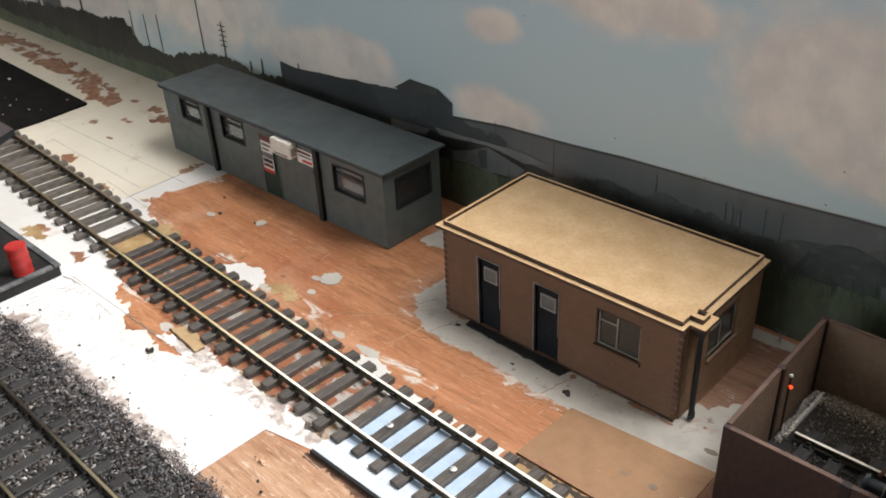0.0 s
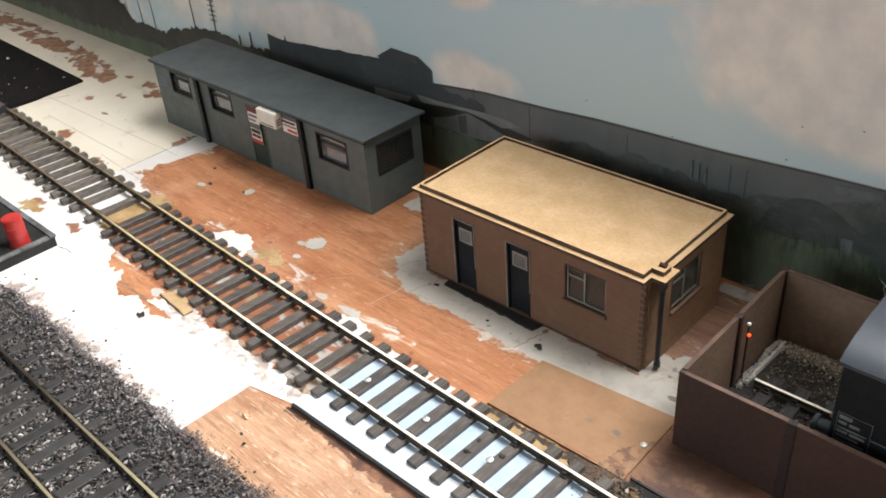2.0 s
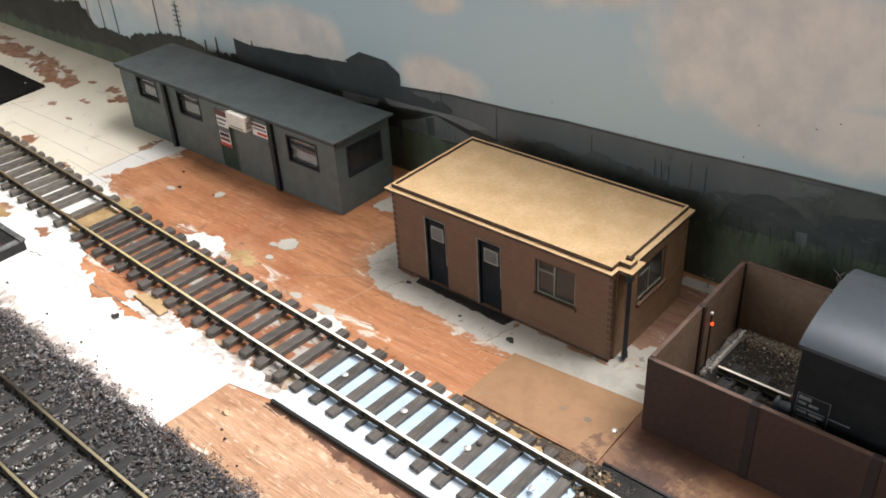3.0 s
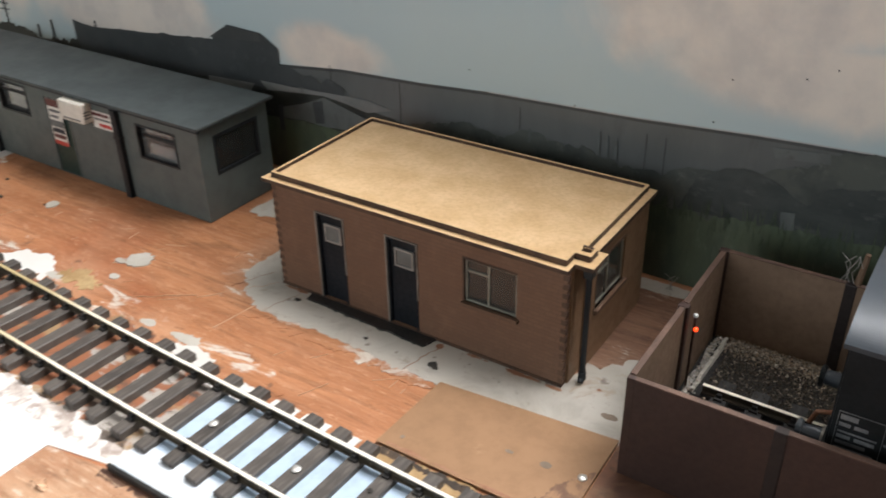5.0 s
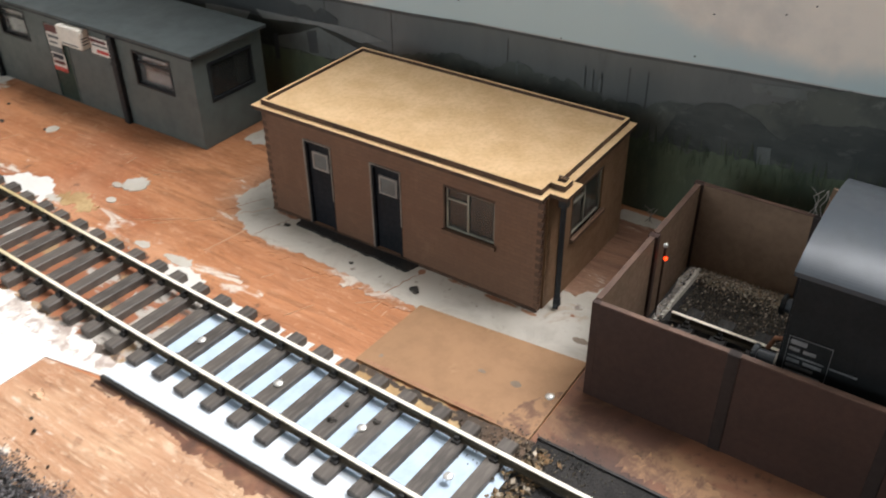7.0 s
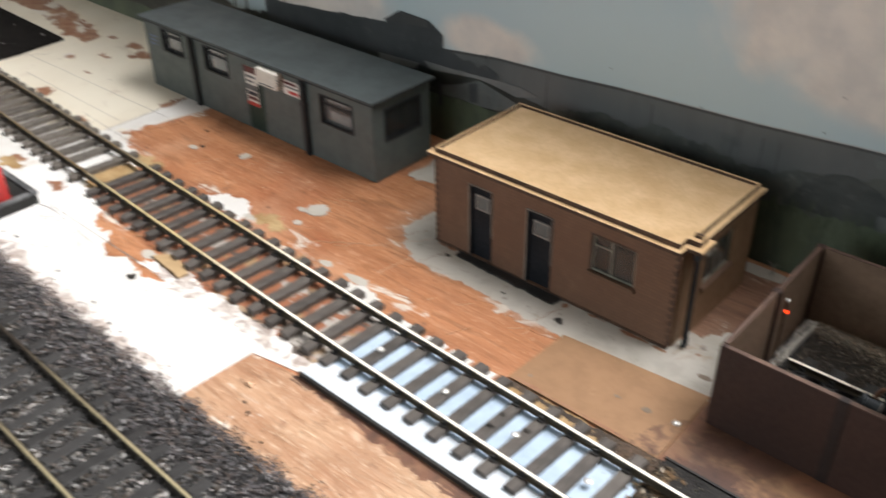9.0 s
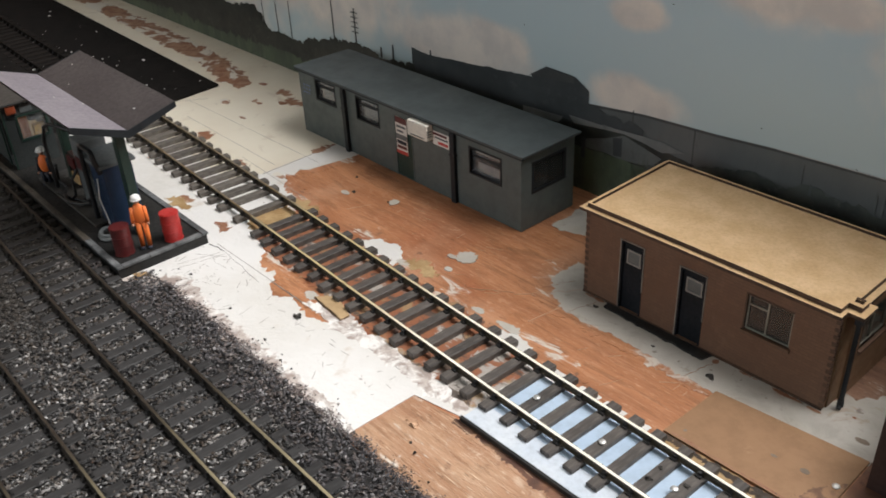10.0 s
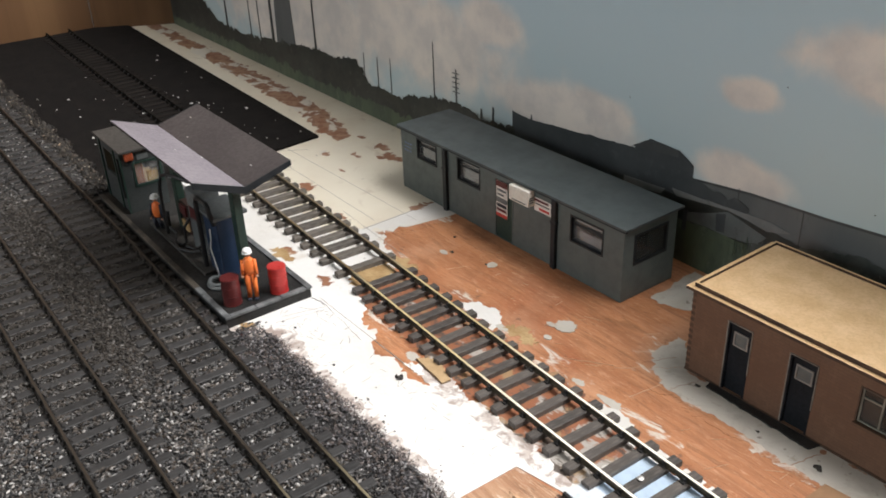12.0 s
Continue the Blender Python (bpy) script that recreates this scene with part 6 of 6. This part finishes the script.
part("hose", tube([(1.4, 0.3, 0.3), (0.9, 0.1, 0.12), (0.2, -0.15, 0.07), (-0.6, 0.0, 0.07), (-1.1, 0.3, 0.1), (-1.6, 0.2, 0.3), (-1.8, 0.3, 0.9)], 0.07), M_RUBBER, hose)
part("hose", tube([(1.5, 0.5, 0.6), (0.8, 0.35, 0.1), (0.0, 0.1, 0.07), (-1.0, -0.1, 0.07)], 0.06), M_RUBBER, hose)
coil = thing("coiled_hose", "grey coiled hose lying on the deck", "hose", (-30.75, 7.1, 0.43))
part("coil", tube([(0.42 * math.cos(2 * math.pi * k / 20), 0.34 * math.sin(2 * math.pi * k / 20), 0.08) for k in range(20)], 0.075, None, 0, 8, True), M_GREY, coil)
part("coil", tube([(0.36 * math.cos(2 * math.pi * k / 20), 0.30 * math.sin(2 * math.pi * k / 20), 0.2) for k in range(20)], 0.07, None, 0, 8, True), M_GREY, coil)

booth = thing("attendant_booth", "dark green booth with a lit window under a flat roof", "booth", (-40.75, 7.7, 0.43))
part("wall", wall_with_holes(-1.4, 1.45, 0, 2.9, [(0.75, 1.3, 0.5, 2.5), (-1.0, 0.35, 1.4, 2.5)], -0.9, -0.8, "y"), M_BOOTH, booth)
part("wall", box(-1.4, 1.45, 0.8, 0.9, 0, 2.9), M_BOOTH, booth)
part("wall", box(-1.4, -1.3, -0.8, 0.8, 0, 2.9), M_BOOTH, booth)
part("wall", wall_with_holes(-0.8, 0.8, 0, 2.9, [(-0.38, 0.72, 1.25, 2.25)], 1.35, 1.45, "x"), M_BOOTH, booth, "dark grey-green front wall")
part("roof", box(-1.9, 1.7, -1.0, 1.05, 2.9, 3.0, 0.02), M_BOOTH_ROOF, booth, "dull grey flat roof")
f = box(1.42, 1.49, -0.46, -0.38, 1.17, 2.33)
box(1.42, 1.49, 0.72, 0.80, 1.17, 2.33, 0, f)
box(1.42, 1.49, -0.38, 0.72, 1.17, 1.25, 0, f)
box(1.42, 1.49, -0.38, 0.72, 2.25, 2.33, 0, f)
u = part("window", f, M_POST, booth, "green window frame")
part("pane", box(1.39, 1.40, -0.38, 0.72, 1.25, 2.25), M_GLASS, u)
for x in (-1.35, 0.55, 1.4):
    part("corner_post", box(x - 0.06, x + 0.06, -0.96, -0.902, 0, 2.88), M_POST, booth)
part("inner_panel", box(-0.2, -0.15, -0.75, 0.75, 0.3, 2.7), M_LIT_ROOM, booth, "warm lit inside of the booth")
part("coat", box(1.08, 1.22, -0.30, 0.06, 0.9, 2.12, 0.05), M_COAT, booth, "orange coat inside the booth")
part("carton", box(1.02, 1.28, 0.2, 0.68, 1.0, 1.68, 0.03), M_CARTON, booth, "yellow-orange carton behind the window")
part("shelf", box(0.9, 1.25, 0.12, 0.75, 1.88, 2.2, 0.02), M_GREY, booth, "dull grey shelf behind the window")
part("sign", box(1.455, 1.49, -0.2, 0.3, 2.42, 2.72), M_GREY, booth, "small grey sign over the window")
beacon = thing("amber_beacon", "unlit amber warning beacon on the booth corner", "beacon", (-39.24, 7.12, 2.82))
part("bracket", box(-0.05, 0.05, -0.12, 0.12, 0.0, 0.10), M_TRIM, beacon)
part("lens", box(-0.08, 0.14, -0.2, 0.2, 0.101, 0.50, 0.07), M_AMBER, beacon, "dull amber lens")
rack = thing("tool_rack", "dark brown tool rack with a red box", "tool rack", (-35.6, 8.2, 0.43))
part("frame", box(-0.45, 0.4, -0.25, 0.3, 0, 1.5, 0.03), M_FENCE, rack)
part("box", box(-0.35, 0.3, -0.34, -0.252, 0.95, 1.4, 0.02), M_MAROON, rack, "dark red box")
part("box", box(-0.3, 0.35, -0.34, -0.252, 0.25, 0.7, 0.02), M_GLUE, rack, "tan box")


def drum(x, y, z, material, label):
    ob = thing("oil_drum", label, "oil drum", (x, y, z))
    bm = cyl((0, 0, 0), (0, 0, 1.10), 0.335, None, 28, None, 0, 0.02)
    for h in (0.03, 0.38, 0.73, 1.07):
        cyl((0, 0, h - 0.025), (0, 0, h + 0.025), 0.355, None, 28, bm, 0, 0.012)
    part("body", bm, material, ob)
    part("lid", cyl((0, 0, 1.101), (0, 0, 1.114), 0.31, None, 24), material, ob)
    part("bung", cyl((0.16, 0.05, 1.115), (0.16, 0.05, 1.14), 0.05, None, 10), material, ob)


drum(-28.85, 8.72, 0.43, M_RED, "bright red oil drum on the platform")
drum(-29.2, 6.98, 0.43, M_MAROON, "dark red oil drum on the platform")


def figure(name, at, turn, label, crouch):
    """A plain painted model figure in one mesh: overall, helmet, boots."""
    low = 0.55 if crouch else 0.95
    bm = bmesh.new()
    for s in (-1, 1):
        cyl((0.11 * s, 0, 0.06), (0.10 * s, -0.12 if crouch else 0, low), 0.075, 0.10, 12, bm, 1 if crouch else 0, 0.01)
        box(0.11 * s - 0.07, 0.11 * s + 0.07, -0.16, 0.07, 0.0, 0.08, 0.02, bm, 1)
        cyl((0.19 * s, -0.02, low + 0.54), (0.23 * s, -0.09, low + 0.02), 0.07, 0.055, 10, bm, 1 if crouch else 0, 0.01)
        ball((0.235 * s, -0.13, low - 0.03), 0.052, (1, 1, 1), bm, 3, 1)
    ball((0, 0, low + 0.28), 0.22, (1.0, 0.66, 1.7), bm, 0, 3)
    ball((0, -0.01, low + 0.78), 0.125, (0.9, 1, 1.1), bm, 3, 2)
    ball((0, 0.0, low + 0.86), 0.155, (1, 1.1, 0.72), bm, 2, 2)
    cyl((0, -0.02, low + 0.80), (0, -0.02, low + 0.83), 0.175, 0.165, 16, bm, 2)
    ob = part(name, bm, [M_ORANGE, M_NAVY, M_HELMET, M_FACE], None, "", True)
    ob.matrix_basis = pose(at[0] * C, at[1] * C, at[2] * C, 0, 0, turn) @ Matrix.Scale(1.12, 4)
    return tagged(ob, label, "model figure")


figure("model_figure", (-28.98, 7.72, 0.43), 60, "small model figure in orange overalls and white helmet", False)
figure("model_figure", (-36.9, 7.2, 0.43), 40, "crouching model figure in an orange vest and white helmet", True)

# ---- fenced siding and van ----
fence = thing("timber_fence", "brown panel fence round the siding", "fence", (0, 0, 0.055))
FX, FY, FB, FH = -5.88, 15.2, 20.57, 2.37


def panel(x0, x1, y0, y1, material):
    p = part("panel", box(x0, x1, y0, y1, 0, FH), material, fence)
    part("top_edge", box(x0, x1, y0, y1, FH + 0.001, FH + 0.025), M_FENCE_EDGE, p, "paler worn top edge")


def fence_post(x, y):
    if x == FX and y == FY:
        part("post", box(x - 0.06, x + 0.1, y - 0.06, y + 0.06, 0, FH + 0.024, 0.01), M_FENCE, fence)
        return
    # back posts share the near-black front post tone, which paints in their shade
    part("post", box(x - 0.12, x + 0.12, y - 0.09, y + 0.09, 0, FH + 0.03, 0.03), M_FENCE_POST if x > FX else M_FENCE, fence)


front_posts = [FX, -3.15, -0.42, 2.3, 5.0]
for a, b in zip(front_posts, front_posts[1:]):
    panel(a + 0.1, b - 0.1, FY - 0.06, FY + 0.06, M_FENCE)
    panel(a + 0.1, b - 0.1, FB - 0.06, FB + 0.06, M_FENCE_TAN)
for x in front_posts:
    fence_post(x, FY), fence_post(x, FB)
fence_post(FX, 17.95)
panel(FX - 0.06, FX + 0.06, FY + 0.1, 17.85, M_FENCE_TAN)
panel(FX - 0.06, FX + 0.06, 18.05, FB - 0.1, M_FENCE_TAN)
led = thing("warning_lamp", "small red lit lamp on a black wire post", "lamp", (-5.68, 18.2, 0.06))
part("post", cyl((0, 0, 0), (0, 0, 2.0), 0.028, None, 8), M_FENCE, led)
part("lens", ball((0.05, -0.03, 1.72), 0.048), M_LED, led, "glowing red lens", True)
part("cap", ball((0, 0, 2.04), 0.055), M_HELMET, led, "white cap", True)

layer("yard_ground", [(-5.8, 15.3), (12, 15.3), (12, 20.52), (-5.8, 20.52)], 0.061, 0.12, M_BED, "black ground inside the fence", "ground")


def in_yard(rs, many):
    x, y = rs.uniform(-5.3, 1.0, many), rs.uniform(15.5, 20.3, many)
    keep = (np.abs(y - 18.2) > 0.12) & ((y > 18.3) | (rs.uniform(0, 1, many) < 0.35))
    return np.stack([x, y], 1)[keep]


stones("yard_gravel", "dirty dark gravel in the siding", 26000, in_yard, 0.14, 0.027, M_YARD_STONE, 6, 0.05)
def back_strip(rs, many):
    return np.stack([rs.uniform(-5.4, -1.0, many), 20.45 - np.abs(rs.normal(0, 0.27, many))], 1)


stones("pale_gravel", "pale beige gravel along the foot of the back fence", 4200, back_strip, 0.16, 0.030, M_PALE_STONE, 16, 0.05)
def side_strip(rs, many):
    y = rs.uniform(17.9, 20.4, many)
    return np.stack([-5.7 + np.abs(rs.normal(0, 0.07, many)) + 0.03 * np.sin(5 * y), y], 1)


stones("plaster_crumbs", "whitish plaster crumbs along the foot of the fence", 700, side_strip, 0.15, 0.028, M_PLASTER, 17, 0.05)
kerb_top = [(y, 0.28 + 0.05 * math.sin(2.3 * y) + 0.09 * noise.noise((5 * y, 1.0, 0.0)) + 0.05 * noise.noise((14 * y, 2.0, 0.0))) for y in (18.2 + 0.06 * k for k in range(37))]
kerb = part("plaster_kerb", prism([(18.2, 0.121)] + kerb_top + [(20.36, 0.121)], -5.56, -5.49, "x"), M_DUSTY)
for v in kerb.data.vertices:
    v.co.x += C * (0.10 * (v.co.y / C - 18.2) / 2.2 + 0.06 * noise.noise((3 * v.co.y / C, v.co.z / C, 4.0)) + 0.03 * noise.noise((9 * v.co.y / C, 2 * v.co.z / C, 7.0)))
tagged(kerb, "thin broken strip of white plaster standing along the fence foot", "plaster strip")
YARD = centre([(-8, 17.35), (-5, 17.35), (0, 17.35), (6, 17.35), (12, 17.35)])
track("short siding track behind the fence", YARD, [-4.9 + 0.79 * k for k in range(14)], [(-5.3, 6)], GAUGE, 3.0, 0.36, 0.10, 0.24, M_RAIL, M_SLEEPER_DIRTY, 9)

van = thing("box_van", "black box van with a curved grey roof", "railway wagon", (-2.5, 17.35, 0.495))
WL, WH, ER, CR = 9.5, 1.70, 3.62, 4.16
part("body", box(0, WL, -WH, WH, 1.25, ER, 0.02), M_WAGON, van)
for k in range(9):
    y = -WH + 0.02 + k * (2 * WH - 0.04) / 9
    part("end_plank", box(-0.03, -0.001, y + 0.01, y + (2 * WH - 0.04) / 9 - 0.01, 1.3, ER - 0.02), M_WAGON, van)
arc = [(-1.80 + 3.6 * k / 72, ER - 0.02 + (CR - ER) * math.sqrt(max(0.0, 1 - ((k - 36) / 37.8) ** 2))) for k in range(73)]
bm = prism(arc + [(y, z - 0.09) for y, z in reversed(arc)], -0.10, WL + 0.1, "x")
part("roof", bm, M_WAGON_ROOF, van, "curved dull grey roof")
inner = [(y * 0.93, z - 0.1) for y, z in arc]
part("end_cap", prism([(inner[0][0], ER)] + inner[1:-1] + [(inner[-1][0], ER)], 0.0, 0.06, "x"), M_WAGON, van)
part("underframe", box(0.05, WL - 0.05, -1.25, 1.25, 0.75, 1.25), M_WAGON, van)
part("headstock", box(-0.12, 0.05, -1.6, 1.6, 0.88, 1.28, 0.01), M_WAGON, van)
for y in (-0.92, 0.92):
    b = part("buffer", cyl((-0.16, y, 1.08), (-0.5, y, 1.08), 0.17, 0.15, 18), M_WAGON_ROOF, van, "dull grey buffer")
    part("base_plate", cyl((-0.121, y, 1.08), (-0.165, y, 1.08), 0.23, None, 18), M_SCREED if y < 0 else M_WAGON, b, "pale base plate")
    part("buffer_head", cyl((-0.60, y, 1.08), (-0.501, y, 1.08), 0.23, None, 20, None, 0, 0.02), M_WAGON_ROOF if y < 0 else M_WAGON, b, "round buffer head")
for x in (2.2, 7.2):
    for y in (-0.86, 0.86):
        w = part("wheel", cyl((x, y - 0.1, 0.35), (x, y + 0.1, 0.35), 0.46, None, 24), M_WAGON, van)
part("coupling", tube([(-0.12, 0, 1.0), (-0.4, 0, 0.9), (-0.5, 0, 0.6)], 0.05), M_STAIN, van, "dull rusty coupling hook")
plate = part("data_panel", box(0.08, 0.82, -WH - 0.012, -WH - 0.001, 1.58, 2.42), M_WAGON, van, "black data panel with pale marks")
for x0, x1, z0, z1 in ((0.12, 0.40, 2.26, 2.36), (0.12, 0.30, 2.12, 2.19), (0.36, 0.58, 2.12, 2.19), (0.12, 0.74, 1.99, 2.02), (0.12, 0.34, 1.87, 1.94), (0.40, 0.72, 1.87, 1.94), (0.12, 0.60, 1.75, 1.81), (0.12, 0.74, 1.65, 1.68), (0.84, 1.3, 1.98, 2.02), (0.08, 0.82, 2.405, 2.418), (0.08, 0.82, 1.585, 1.598), (0.08, 0.09, 1.60, 2.40), (0.81, 0.82, 1.60, 2.40)):
    part("bar", box(x0, x1, -WH - 0.022, -WH - 0.013, z0, z1), M_MARK, plate)

# ---- small loose things ----
for x, y in ((-13.59, 11.76), (-11.22, 11.68), (-8.99, 11.66)):
    p = thing("track_pin", "bright round-headed track pin in a sleeper", "pin", (x, y, 0.236), 0, "track pins")
    part("head", ball((0, 0, 0.03), 0.105, (1, 1, 0.38)), M_STEEL, p, "", True)
    part("shank", cyl((0, 0, -0.15), (0, 0, 0.03), 0.03, None, 8), M_STEEL, p)
p = thing("track_pin", "bright round-headed pin in the tan card", "pin", (-6.42, 14.6, 0.087), 0, "track pins")
part("head", ball((0, 0, 0.03), 0.10, (1, 1, 0.4)), M_STEEL, p, "", True)
part("shank", cyl((0, 0, -0.15), (0, 0, 0.03), 0.03, None, 8), M_STEEL, p)
p = thing("track_pin", "bright pin at the end of the foam", "pin", (-6.9, 11.6, 0.236), 0, "track pins")
part("head", ball((0, 0, 0.03), 0.105, (1, 1, 0.38)), M_STEEL, p, "", True)
for k, (x, y, z, r) in enumerate(((-21.9, 9.4, 0.022, 0.13), (-23.9, 8.1, 0.022, 0.05), (-21.6, 8.0, 0.022, 0.05), (-15.45, 16.5, 0.022, 0.07), (-10.9, 16.05, 0.022, 0.11), (-12.9, 16.1, 0.022, 0.05), (-27.6, 16.0, 0.0, 0.08), (-28.6, 16.9, 0.0, 0.06), (-25.9, 16.4, 0.0, 0.05),
                                  (-19.6, 13.0, 0.0, 0.13), (-9.62, 11.5, 0.236, 0.08), (-9.66, 12.0, 0.236, 0.06), (-8.84, 11.95, 0.236, 0.08), (-24.6, 11.6, 0.03, 0.06), (-14.9, 8.3, 0.012, 0.04))):
    bm = ball((0, 0, 0.25 * r), r, (1.2, 0.8, 0.45), None, 0, 2)
    for v in bm.verts:
        v.co += 0.8 * r * noise.noise_vector(v.co * (1.1 / r) + Vector((7.3 * k, 0, 0)))
        v.co.z = max(v.co.z, 0.0)
    ob = part("debris_crumb", bm, M_DEBRIS)
    ob.location = (x * C, y * C, z * C)
    tagged(ob, "small dark crumb of debris on the board", "debris", "loose crumbs")
bm = ball((0, 0, 0.02), 0.14, (1.4, 0.7, 0.35), None, 0, 3)
for v in bm.verts:
    v.co += 0.10 * noise.noise_vector(v.co * 9)
    v.co.z = max(v.co.z, 0.0)
lump = part("plaster_lump", bm, M_SCRATCH)
lump.location = (-15.4 * C, 8.8 * C, 0.013 * C)
tagged(lump, "pale tan plaster lump on the bare plywood", "debris")
for k, (x, y, rx, ry) in enumerate(((-7.2, 14.55, 0.13, 0.10), (-8.0, 14.5, 0.10, 0.05), (-6.75, 16.6, 0.2, 0.1), (-10.1, 13.7, 0.05, 0.05))):
    z = 0.0855 if y < 16 else 0.023
    tagged(part("card_mark", prism(spot(x, y, rx, ry, 0.05, 90 + k, 12), z, z + 0.004), M_SMEAR), "small grey smear", "mark", "", "structure")
for x, y, z, n, tall in ((-7.55, 21.95, 0.031, 3, 1.2), (-3.4, 20.57, 2.46, 5, 1.7)):
    ob = thing("wire_scraps", "thin curled pale wire scraps", "wire", (x, y, z))
    for j in range(n):
        a = 1.3 * j
        part("wire", tube([(0.09 * j, 0, 0), (0.09 * j + 0.12 * math.cos(a), 0.05, 0.12 * tall), (0.09 * j + 0.02, 0.06 * math.sin(a), 0.26 * tall), (0.09 * j + 0.2 * math.cos(2 * a), 0.02, 0.38 * tall)], 0.010, None, 0, 5), M_DOOR_FRAME, ob)
    if n == 5:
        part("stick", cyl((0.35, 0.02, 0), (0.42, 0.0, 0.75), 0.075, 0.06, 10), M_FENCE_TAN, ob, "short brown stick")
